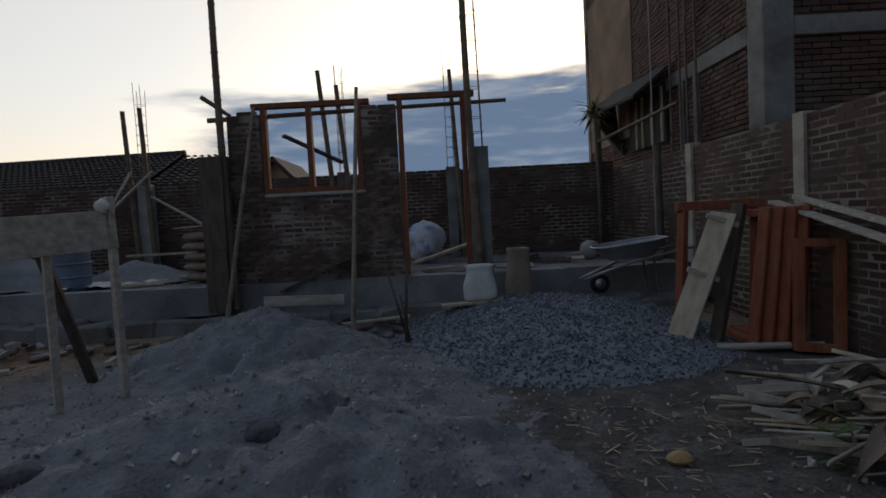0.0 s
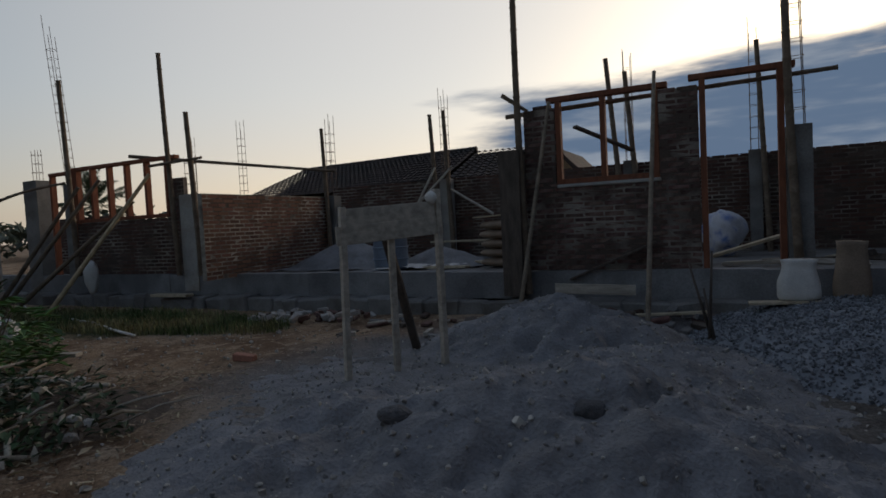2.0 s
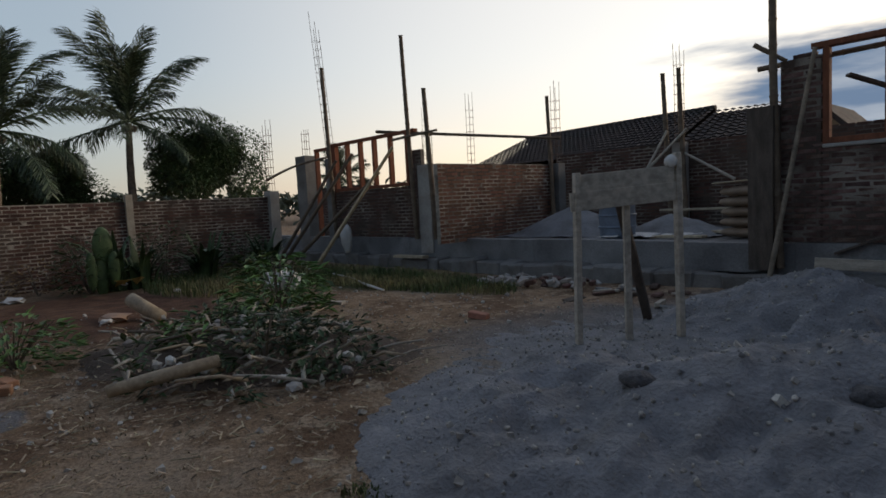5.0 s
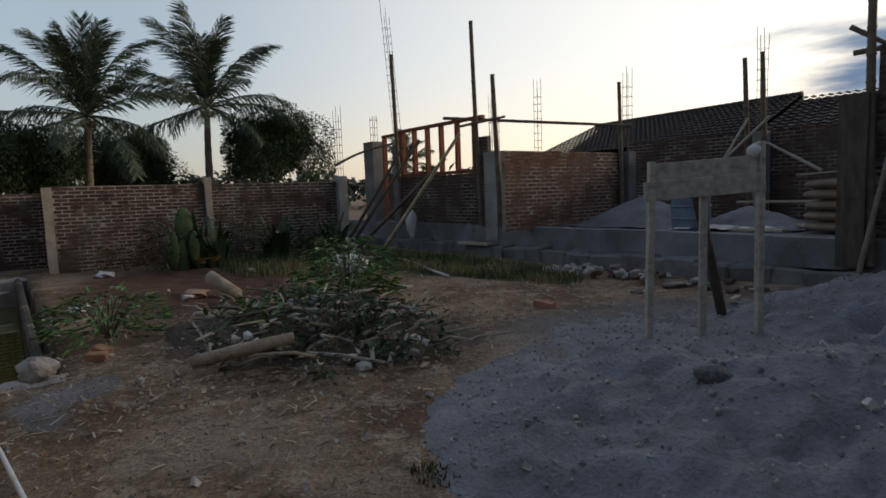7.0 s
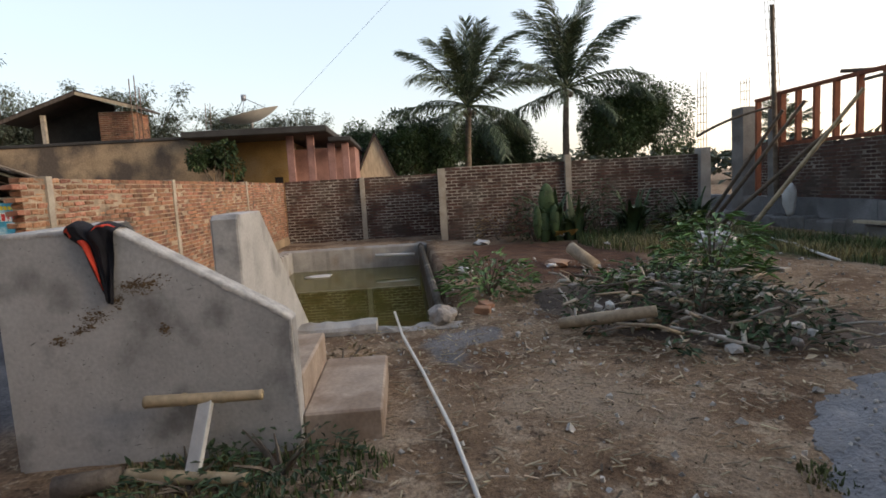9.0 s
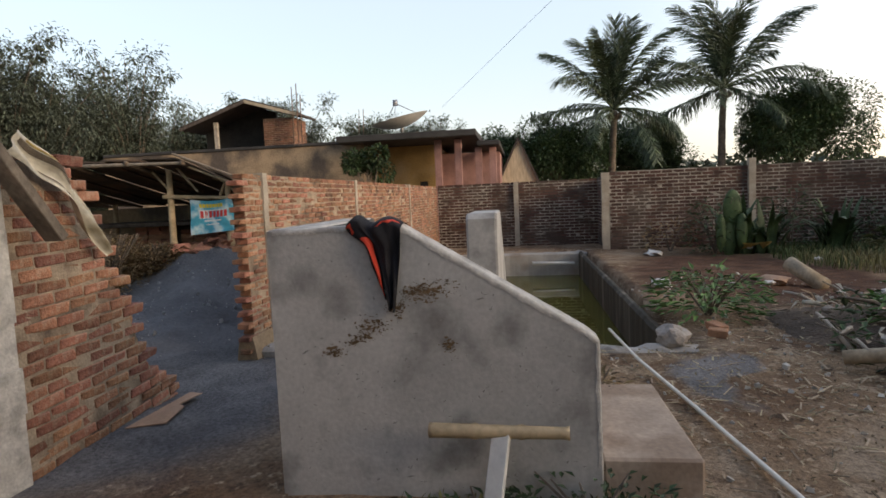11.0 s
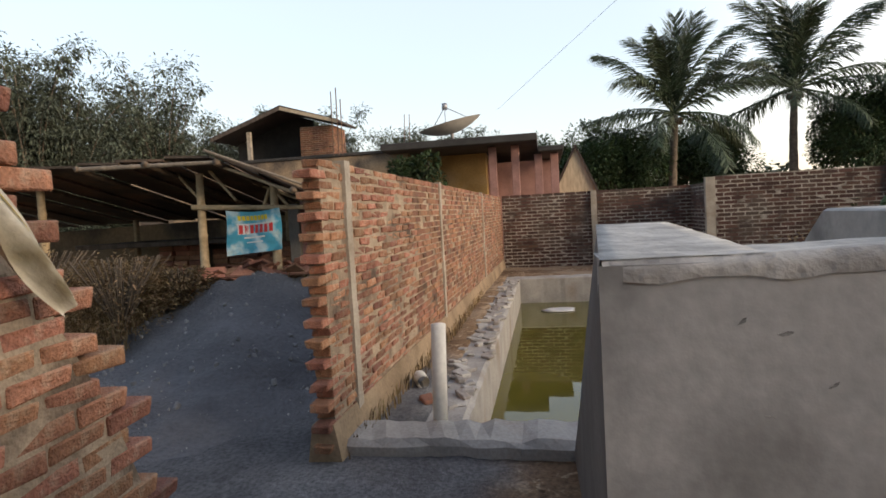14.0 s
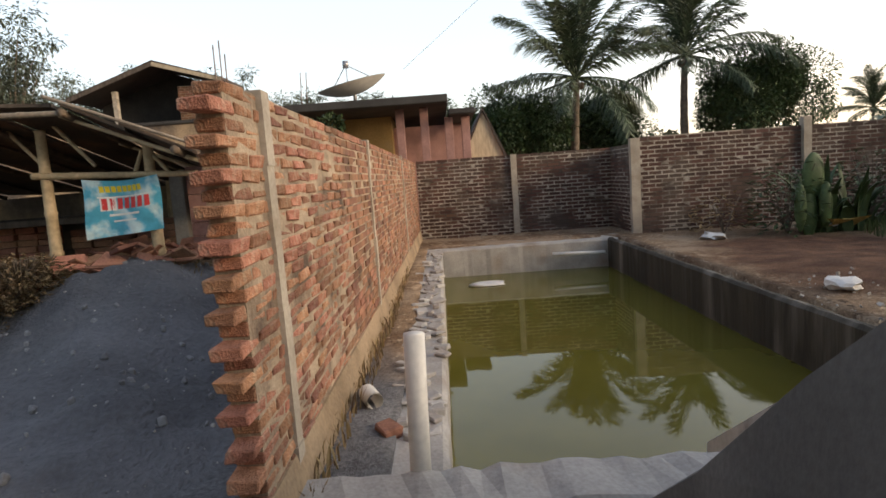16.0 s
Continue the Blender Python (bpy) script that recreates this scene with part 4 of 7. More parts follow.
# ---- plank stand beside the sand ----
st = thing("plank_stand", (-3.4, 4.3, 0.0), "grey weathered plank stand nailed on thin legs", "stand")
la, lb, lc = Vector((-3.57, 3.93, 0)), Vector((-3.01, 4.68, 0)), Vector((-3.33, 4.33, 0))
part("leg", Geo().beam((la.x - 0.03, la.y, -0.06), (la.x, la.y, 1.54), 0.09, 0.05, 0.005, 0.9), M_WOOD_GREY, st)
part("leg", Geo().beam((lb.x, lb.y, -0.05), (lb.x - 0.01, lb.y, 1.68), 0.085, 0.05, 0.005, 0.9), M_WOOD_GREY, st)
part("leg", Geo().beam((lc.x, lc.y, -0.05), (lc.x, lc.y, 1.36), 0.06, 0.045, 0.004, 0.9), M_WOOD_GREY, st)
part("leg", Geo().beam((-3.70, 5.40, -0.05), (-3.46, 4.42, 1.34), 0.085, 0.075, 0.012), M_WOOD_DARK, st, "dark slanting back leg")
part("board", Geo().beam((-3.60, 3.865, 1.285), (-2.985, 4.70, 1.345), 0.028, 0.165, 0.004), M_WOOD_GREY, st)
part("board", Geo().beam((-3.565, 3.93, 1.445), (-3.035, 4.65, 1.495), 0.028, 0.15, 0.004), M_WOOD_GREY, st)
single("cloth_rag", Geo().lump((-3.05, 4.63, 1.60), (0.06, 0.05, 0.06), 2, 0.3), M_WHITE_SACK, (-3.05, 4.63, 1.55), "white rag on the corner of the plank stand", "rag", True)
plank("board", (-3.60, 3.72, 0.0), (-3.15, 3.92, 0.015), 0.16, 0.025, M_WOOD_GREY, "short grey board lying in the sand", category="board")


# ---- heaps ----
def heap(name, cx, cy, rx, ry, height, mat, label, step=0.06):
    g = Geo()
    nx, ny = int(2 * rx / step), int(2 * ry / step)

    def fn(u, v):
        x, y = cx - rx + 2 * rx * u, cy - ry + 2 * ry * v
        h = height(x, y)
        return (x, y, ground_z(x, y) - 0.03 + h)
    g.sheet(fn, nx, ny)
    return single(name, g, mat, (cx, cy, 0), label, "heap", True)


def bell(x, y, cx, cy, rx, ry, a=0.0, k=1.25):
    c, s = math.cos(a), math.sin(a)
    u, v = ((x - cx) * c + (y - cy) * s) / rx, (-(x - cx) * s + (y - cy) * c) / ry
    d = math.sqrt(u * u + v * v)
    return max(0.0, 1 - d ** k) if d < 1 else 0.0


CREST = [(-2.5, 2.6, 0.37, 1.62), (-1.75, 2.75, 0.54, 1.65), (-1.0, 2.85, 0.60, 1.45), (-0.45, 3.0, 0.42, 0.85), (-0.05, 3.2, 0.1, 0.3)]


def sand_h(x, y):
    wob = 0.16 * fbm(x, y, 0.8, 21) + 0.07 * fbm(x, y, 5.0, 22)
    x, y = x + wob, y + 0.14 * fbm(x, y, 0.9, 33) + 0.07 * fbm(x, y, 5.5, 23)
    h = 0.0
    for (ax, ay, az, aw_), (bx_, by_, bz, bw) in zip(CREST, CREST[1:]):
        dx, dy = bx_ - ax, by_ - ay
        t = min(1, max(0, ((x - ax) * dx + (y - ay) * dy) / (dx * dx + dy * dy)))
        d = math.hypot(x - ax - t * dx, y - ay - t * dy) / ((aw_ + (bw - aw_) * t) * (1 if y < ay + t * dy else 0.8))
        if d < 1:
            h = max(h, (az + (bz - az) * t) * (1 - d ** 1.25))
    h = max(h, 0.56 * bell(x, y, -2.25, 5.9, 1.6, 1.15, 0.1, 1.1))
    h = max(h, 0.26 * bell(x, y, -1.2, 4.4, 1.35, 1.9, 0.0, 1.6))
    h = max(h, 0.045 * bell(x, y, -1.9, 3.9, 2.9, 2.7, 0.2, 3.0), 0.05 * bell(x, y, -3.0, 4.1, 2.4, 2.1, 0.9, 2.0))
    h = max(h, 0.11 * bell(x, y, -2.0, 2.6, 1.8, 1.85, 0.0, 1.7))
    if h > 0:
        h += min(1, h * 5) * (0.05 * fbm(x, y, 2.2, 5) + 0.05 * fbm(x, y, 5.0, 8) + 0.024 * fbm(x, y, 13.0, 8))
        for px, py, pr, pd in ((-1.2, 2.52, 0.13, 0.08), (-0.8, 2.75, 0.08, 0.1), (-1.2, 3.3, 0.2, 0.09), (-0.9, 3.5, 0.15, 0.11), (-2.35, 5.2, 0.14, 0.15), (-1.5, 5.3, 0.12, 0.12), (-0.5, 3.0, 0.2, 0.08), (-2.7, 2.3, 0.16, 0.08), (-1.6, 2.2, 0.18, 0.07), (-1.9, 3.5, 0.1, 0.08), (-2.05, 4.9, 0.1, 0.08), (-0.9, 2.6, 0.1, 0.07), (-1.5, 6.1, 0.12, 0.1), (-0.1, 3.7, 0.15, 0.08)):
            h -= pd * math.exp(-((x - px) ** 2 + (y - py) ** 2) / pr ** 2)
    return max(h, 0.0)


def clods(cx, cy, rx, ry, n, height, mat, lo, hi, label):
    """Clods and chips that lie on a heap."""
    g = Geo()
    for _ in range(n):
        x, y = cx + rnd(-rx, rx), cy + rnd(-ry, ry)
        h = height(x, y)
        if h < 0.015 or (h < 0.03 and random.random() < 0.4):
            continue
        s_ = lo + (hi - lo) * rnd(0, 1) ** 3
        g.block(pose(x, y, ground_z(x, y) - 0.03 + h + s_ * 0.25, rnd(0, 90), rnd(0, 90), rnd(0, 90)), (s_ * 2, s_ * 1.6, s_ * 1.3), s_ * 0.35, s_ * 0.2)
    return single("sand_clods", g, mat, (cx, cy, 0), label, "clods", kind="stuff")


random.seed(330)
clods(-1.9, 3.6, 3.0, 2.6, 4200, lambda x, y: sand_h(x, y), M_CLOD, 0.003, 0.015, "clods of grey sand on the heap")
clods(-1.9, 3.6, 3.0, 2.6, 2400, lambda x, y: sand_h(x, y), M_PEBBLE, 0.004, 0.016, "pale chips on the grey sand")
heap("sand_heap", -1.9, 3.9, 3.3, 3.2, sand_h, M_SAND, "large trodden heap of grey sand", 0.036)
# two low lumps in a darker sand than the heap
for x, y, r in ((-2.15, 2.3, 0.085), (-1.2, 2.55, 0.08)):
    single("sand_lump", Geo().lump((x, y, ground_z(x, y) + sand_h(x, y) - 0.03 + r * 0.22), (r * 1.05, r, r * 0.55), 3, 0.22, x), M_DARK_LUMP, (x, y, 0), "round clod of dark sand on the heap", "clod", True, group="damp sand clods")


def gravel_h(x, y):
    x, y = x + 0.15 * fbm(x, y, 1.0, 51), y + 0.15 * fbm(x, y, 1.0, 61)
    h = 0.44 * bell(x, y, 0.85, 6.25, 2.0, 2.0, -0.2, 1.35)
    if h > 0:
        h += min(1, h * 8) * (0.02 * fbm(x, y, 4, 2) + 0.015 * fbm(x, y, 12, 4))
    return max(h, 0)


gravel = thing("gravel_heap", (0.85, 6.2, 0), "low heap of grey-blue crushed stone", "heap")
g = Geo().sheet(lambda u, v: (-1.4 + 4.4 * u, 4.0 + 4.4 * v, ground_z(-1.4 + 4.4 * u, 4.0 + 4.4 * v) - 0.03 + gravel_h(-1.4 + 4.4 * u, 4.0 + 4.4 * v)), 55, 55)
part("bed", g, M_GRAVEL, gravel, smooth=True)
g = Geo()
for _ in range(15000):
    x, y = rnd(-1.2, 2.9), rnd(4.1, 8.2)
    h = gravel_h(x, y)
    if h < 0.02 and random.random() < 0.8:
        continue
    s = rnd(0.007, 0.016)
    g.block(pose(x, y, ground_z(x, y) - 0.03 + h + s * 0.3, rnd(0, 90), rnd(0, 90), rnd(0, 90)), (s * 2, s * 1.5, s * 1.2), 0, s * 0.3)
part("stones", g, M_GRAVEL, gravel, kind="stuff")


def sand2_h(x, y):
    x, y = x + 0.15 * fbm(x, y, 1.0, 71), y + 0.12 * fbm(x, y, 1.0, 81)
    h = 0.38 * bell(x, y, -7.5, -5.5, 2.0, 1.4, 0.1, 1.25)
    return max(0, h + (min(1, h * 8) * (0.06 * fbm(x, y, 2.5, 5) + 0.03 * fbm(x, y, 7, 8)) if h > 0 else 0))


clods(-7.4, -5.5, 2.2, 1.4, 450, sand2_h, M_CLOD, 0.005, 0.026, "clods of dark sand on the heap")
clods(-7.4, -5.5, 2.2, 1.4, 250, sand2_h, M_PEBBLE, 0.004, 0.012, "pale chips on the dark sand")
heap("sand_heap", -7.4, -5.5, 2.4, 1.45, sand2_h, M_SAND_DARK, "tall heap of dark grey sand beside the brick wall", 0.05)
heap("sand_heap", -7.2, 9.4, 1.5, 0.9, lambda x, y: 0.62 + 0.55 * bell(x, y, -7.3, 9.4, 1.4, 0.8, 0, 1.2) + 0.02 * fbm(x, y, 3, 2), M_SAND, "heap of grey sand on the concrete floor", 0.07)
heap("sand_heap", -5.4, 9.6, 1.0, 0.7, lambda x, y: 0.62 + 0.34 * bell(x, y, -5.4, 9.6, 0.95, 0.65, 0, 1.2) + 0.02 * fbm(x, y, 3, 2), M_SAND, "small heap of grey sand on the concrete floor", 0.07)


M_STEP = material("earth_stained_cement", (0.42, 0.33, 0.255), var=0.2, scale=4, fine=40, bump=0.3, tint=(0.30, 0.22, 0.16), tint_scale=3)

# ---- cement stair and slide beside the pool ----
slide = thing("pool_slide", (-4.2, -2.0, 0), "grey cement-plastered stair and slide block at the pool", "pool slide")


def plaster_slab(outline, axis, a, b):
    """A slab with its edges cut."""
    g = Geo()
    h = 0.012
    cu, cw = sum(u for u, _ in outline) / len(outline), sum(w for _, w in outline) / len(outline)
    small = [(u + (cu - u) * h / max(0.3, abs(cu - u) + abs(cw - w)), w + (cw - w) * h / max(0.3, abs(cu - u) + abs(cw - w))) for u, w in outline]
    n = len(outline)

    def at(u, w, s):
        return (s, u, w) if axis == "x" else (u, s, w)
    vs = [at(u, w, a) for u, w in small] + [at(u, w, a + h) for u, w in outline] + [at(u, w, b - h) for u, w in outline] + [at(u, w, b) for u, w in small]
    fs = [tuple(range(n))] + [(k * n + i, (k + 1) * n + i, (k + 1) * n + (i + 1) % n, k * n + (i + 1) % n) for k in range(3) for i in range(n)] + [tuple(range(4 * n - 1, 3 * n - 1, -1))]
    return g.add(vs, fs)


PAR = [(-2.70, -0.05), (-2.70, 1.205), (-2.12, 1.21), (-1.33, 0.73), (-1.285, 0.69), (-1.28, -0.05)]
parapet = part("parapet", plaster_slab(PAR, "x", -3.70, -3.58), M_PLASTER, slide, "grey cement-plastered parapet with mud stains")
TOP = [(-2.703, 1.199), (-2.12, 1.208), (-1.33, 0.728), (-1.288, 0.69), (-1.284, 0.15)]


def coping(u, v):
    """A thin uneven skim of plaster over the parapet's top and a finger's breadth down its face."""
    if u < 0.45:
        (a, za), (b, zb), f = TOP[0], TOP[1], u / 0.45
    elif u < 0.85:
        (a, za), (b, zb), f = TOP[1], TOP[2], (u - 0.45) / 0.40
    elif u < 0.88:
        (a, za), (b, zb), f = TOP[2], TOP[3], (u - 0.85) / 0.03
    else:
        (a, za), (b, zb), f = TOP[3], TOP[4], (u - 0.88) / 0.12
    y, z = a + (b - a) * f, za + (zb - za) * f
    n = 0.5 + 0.5 * noise.noise(Vector((y * 16, z * 16, v * 3)))
    if v < 0.25:
        drop = (0.008 + 0.022 * n) * (1 - v / 0.25)
        d = Vector((0, b - a, zb - za)).normalized()
        return (-3.5775 + 0.003 * n * v, y + d.z * drop, z - d.y * drop)
    return (-3.578 - 0.125 * (v - 0.25) / 0.75, y, z + 0.004 + 0.004 * n)


part("coping", Geo().sheet(coping, 150, 10), M_PLASTER_EDGE, parapet, "pale worn edge", True)
# mud smears on the parapet's face
g = Geo()
for cy, cz, w, h, n in ((-2.05, 0.91, 0.10, 0.05, 110), (-1.96, 0.93, 0.12, 0.05, 70), (-2.14, 0.85, 0.05, 0.04, 50), (-2.24, 0.77, 0.09, 0.06, 80), (-2.30, 0.72, 0.06, 0.03, 30), (-2.43, 0.66, 0.06, 0.03, 45), (-1.92, 0.68, 0.03, 0.04, 34), (-2.36, 0.70, 0.05, 0.02, 20)):
    for _ in range(n * 2):
        y, z, r = cy + random.gauss(0, w * 0.4), cz + random.gauss(0, h * 0.4), rnd(0.001, 0.0036) * (2.4 if random.random() < 0.1 else 1)
        k = random.randint(5, 8)
        st_ = rnd(1.0, 2.6)
        ring = [(-3.5775 + rnd(0, .0008), y + math.cos(6.28 * i / k) * r * st_ * rnd(0.4, 1.3), z + math.sin(6.28 * i / k) * r * rnd(0.5, 1.2)) for i in range(k)]
        g.add(ring, [tuple(range(k))])
part("mud_stain", g, M_STAIN, parapet, "brown dried mud smears", kind="stuff")
M_SCUFF = material("dark_cement_scuff", (0.27, 0.262, 0.245), var=0.3, scale=20, fine=80, bump=0.3)
random.seed(88)
g = Geo()
for _ in range(190):
    y = rnd(-2.66, -1.34)
    z = rnd(0.06, (1.14 if y < -2.12 else 1.14 - (y + 2.12) * 0.6))
    a, ln, w = random.gauss(0.4, 0.8), rnd(0.002, 0.011) * (2.0 if random.random() < 0.1 else 1), rnd(0.001, 0.004)
    k = 9
    ring = []
    for i in range(k):
        t = 2 * math.pi * i / k
        u, v = math.cos(t) * ln * rnd(0.6, 1.2), math.sin(t) * w * rnd(0.4, 1.5)
        ring.append((-3.5778 + rnd(0, 0.0006), y + u * math.cos(a) - v * math.sin(a), z + u * math.sin(a) + v * math.cos(a)))
    g.add(ring, [tuple(range(k))])
part("scuff", g, M_SCUFF, parapet, "small dark scuffs and trowel nicks", kind="stuff")
# back wall of the landing and the slide's side walls
SW = [(-3.59, -0.05), (-3.59, 1.204), (-4.50, 1.215), (-4.93, 0.86), (-5.36, 0.46), (-6.9, -0.78), (-6.9, -0.9), (-5.5, -0.9), (-5.5, -0.05)]
# flank darker than the parapet: its shade is put into the colour
part("side_wall", plaster_slab(SW, "y", -2.694, -2.52).shear(), M_SHADED_WALL, slide, "dark cement side wall sloping to the water, shade in its colour")


def wall_top(u, v):
    """Chipped pale skim over the side wall's top, hanging unevenly over its edge."""
    x = -3.585 - 0.875 * u
    n = 0.5 + 0.5 * noise.noise(Vector((x * 14, v * 4, 7.0)))
    if v < 0.3:
        return (x, -2.6965 - 0.003 * n * v, 1.2055 + 0.0115 * u - (0.004 + 0.028 * n * n) * (1 - v / 0.3))
    if v > 0.95:
        return (x, -2.522, 1.19)
    return (x, -2.696 + 0.17 * (v - 0.3) / 0.6, 1.2055 + 0.0115 * u + 0.003 * n)


def corner_skim(u, v):
    """Pale plaster that wraps round the corner and ends in a ragged line."""
    z = 1.2 * u
    n = 0.5 + 0.5 * noise.noise(Vector((2.0, z * 7, 3.0))) + 0.25 * noise.noise(Vector((2.0, z * 30, 3.0)))
    if v < 0.3:
        return (-3.5772, -2.672 - 0.0255 * v / 0.3, z)
    return (-3.5772 - (0.012 + 0.06 * n) * (v - 0.3) / 0.7, -2.6975, z)


part("wall_top", Geo().sheet(wall_top, 70, 10).shear(), M_PLASTER_EDGE, slide, "pale worn wall top", True)
part("corner_skim", Geo().sheet(corner_skim, 90, 10).shear(), M_PLASTER, slide, "ragged pale plaster at the corner")
SW2 = [(-4.36, -0.05), (-4.36, 1.19), (-4.40, 1.22), (-4.95, 1.22), (-7.0, -0.30), (-7.0, -0.9), (-6.16, -0.9), (-6.16, -0.05)]
part("side_wall", plaster_slab(SW2, "y", -1.90, -1.73), M_PLASTER, slide, "grey cement side wall sloping to the water")
CH = [(-4.4, -0.05), (-4.4, 0.76), (-4.72, 0.76), (-6.85, -0.84), (-6.85, -0.9), (-5.5, -0.9), (-5.5, -0.05)]
# chute takes the same shade-darkened cement
part("chute", plaster_slab(CH, "y", -2.46, -1.902), M_SHADED_WALL, slide)
for i, (y0, y1, z) in enumerate(((-1.28, -0.86, 0.17), (-1.62, -1.282, 0.36), (-1.98, -1.622, 0.55), (-2.5, -1.982, 0.76))):
    part("step", Geo().box((-4.62 if i < 2 else -4.358, y0 if i else -1.28, -0.05), (-3.702 if i else -3.62, y1, z), 0.012), M_STEP, slide, "worn brownish cement step")

# ---- black and red shirt hung over the parapet ----
g = Geo()


def shirt(u, v):
    """u along the wall, v from the far side over the top and down to a point."""
    y0, y1 = -2.34, -2.10
    fold = 0.008 * math.sin(u * 11) + 0.02 * noise.noise(Vector((u * 3.5, 1.0, 4.0)))
    if v < 0.25:
        s = v / 0.25
        return (-3.718, y0 + (y1 - y0) * u, 1.10 + 0.125 * s + fold)
    top = 1.216 + 0.008 * math.sin(math.pi * u) ** 0.5 + fold
    if v < 0.4:
        s = (v - 0.25) / 0.15
        return (-3.718 + 0.15 * s, y0 + (y1 - y0) * u, top + 0.014 * math.sin(s * math.pi))
    s = (v - 0.4) / 0.6
    right = -2.10 - 0.045 * s ** 1.6
    left = -2.34 + 0.055 * smooth(0.05, 0.3, s) + 0.105 * s ** 1.1
    yy = left + (right - left) * u
    hang = 0.40 - 0.05 * (1 - u) - 0.035 * abs(u - 0.55)
    ridge = 0.014 * math.sin(u * 13 + s * 2.5) + 0.008 * math.sin(u * 27 - s * 3)
    k = noise.noise(Vector((u * 4, s * 4, 2.0)))
    return (-3.556 + ridge * (0.35 + 0.65 * s) + 0.018 * k, yy + 0.012 * k * (1 - u), top * (1 - s) + (1.222 + fold * 0.3) * s - hang * s + 0.01 * noise.noise(Vector((u * 7, s * 2, 5))))


sh = thing("shirt", (-3.62, -2.28, 1.2), "crumpled black shirt with red stripes hung over the parapet", "shirt")
g.sheet(shirt, 40, 56)
part("cloth", g, M_CLOTH_BLACK, sh, smooth=True)


def stripe(u0, u1, v0, v1):
    k = Geo()

    def fn(u, v):
        uu = u0 + (u1 - u0) * u
        vv = v0 + (v1 - v0) * v
        uu = uu * (1 - 0.35 * v) + 0.05 * math.sin(v * 3.1) * (1 - u)
        x, y, z = shirt(min(1, max(0, uu)), vv)
        return (x + 0.006, y, z + 0.002)
    return k.sheet(fn, 4, 16)


part("stripe", stripe(0.03, 0.24, 0.53, 0.97), M_CLOTH_RED, sh, "red stripe", True)
part("stripe", stripe(0.0, 0.10, 0.43, 0.49), M_CLOTH_RED, sh, "red cuff", True)
part("stripe", stripe(0.84, 0.98, 0.37, 0.43), M_CLOTH_RED, sh, "red shoulder patch", True)

# ---- bamboo T prop in front of the parapet ----
tp = thing("bamboo_bench", (-3.3, -1.7, 0), "low bench of two bamboo bars on a white post", "bench")
part("bar", Geo().bamboo((-3.45, -2.0, 0.36), (-3.43, -1.43, 0.36), 0.03), M_BAMBOO, tp, smooth=True)
part("bar", Geo().bamboo((-3.36, -2.08, 0.035), (-3.22, -1.48, 0.035), 0.035), M_BAMBOO, tp, smooth=True)
part("post", Geo().beam((-3.29, -1.75, 0.04), (-3.44, -1.70, 0.36), 0.075, 0.03, 0.004), M_PVC, tp, "white-painted post")
single("log", Geo().tube([(-3.25, -2.35, 0.05), (-3.30, -2.08, 0.06)], [0.06, 0.05], 10), M_BARK, (-3.3, -2.2, 0.0), "short grey log at the foot of the parapet", "log", True)

# ---- pipes ----
single("pvc_pipe", Geo().tube([(-2.5, -0.42, 0.03), (-3.6, -0.5, 0.03), (-4.6, -0.62, 0.03), (-5.6, -0.76, 0.04), (-6.5, -0.84, 0.06)], 0.0125, 8), M_PVC, (-4.5, -0.6, 0), "long white plastic pipe lying on the ground", "pipe", True)
single("pvc_pipe", Geo().tube([(-6.2, -3.42, -0.1), (-6.21, -3.40, 0.64)], 0.043, 12), M_PVC, (-6.28, -3.42, -0.4), "upright white plastic pipe at the pool's edge", "pipe", True)
g = Geo()
g.tube([(-7.2, -3.76, 0.05), (-7.05, -3.70, 0.05)], 0.05, 12, cap=False)
g.tube([(-7.2, -3.76, 0.05), (-7.05, -3.70, 0.05)], 0.043, 12, cap=False)
single("pipe_offcut", g, M_PVC, (-7.1, -3.73, 0), "short open piece of white pipe on the ledge", "pipe", True)
single("garden_hose", Geo().tube([(-13.2, 6.5, 0.15), (-12.2, 6.1, 0.06), (-11.0, 5.9, 0.05), (-9.6, 5.6, 0.05), (-8.6, 5.2, 0.05), (-7.8, 4.95, 0.05)], 0.02, 6), M_PVC, (-10, 5.5, 0), "thin white hose lying in the grass", "hose", True)
single("floating_debris", Geo().lump((-13.2, -2.6, WATER_Z + 0.01), (0.25, 0.3, 0.02), 2, 0.4), M_WHITE_SACK, (-13.2, -2.6, WATER_Z), "white plastic scrap floating on the water", "scrap", True)
single("pvc_pipe", Geo().tube([(-13.95, -1.4, -0.2), (-13.9, -0.5, -0.22)], 0.035, 8), M_PVC, (-13.9, -1.0, -0.25), "white pipe along the far pool wall", "pipe", True)
single("rock", Geo().lump((-6.14, -0.38, 0.07), (0.12, 0.13, 0.10), 3, 0.35, 3.0), M_STONE, (-6.12, -0.36, 0), "pale rough stone on the pool's edge", "rock")
for x, y, s, a in ((-6.6, 0.12, 0.2, 20), (-6.35, 0.05, 0.16, 70), (-5.2, 4.32, 0.24, 12)):
    single("loose_brick", Geo().block(pose(x, y, ground_z(x, y) + 0.04, 4, 5, a), (s, 0.1, 0.07), 0.008, 0.004), M_TERRACOTTA, (x, y, 0), "loose red brick lying on the earth", "brick", group="loose bricks")
single("loose_brick", Geo().block(pose(-6.75, -3.6, RIM_Z + 0.03, 0, 0, 30), (0.13, 0.1, 0.06), 0.008, 0.006), M_TERRACOTTA, (-6.75, -3.6, 0), "broken brick on the pool ledge", "brick", group="loose bricks")

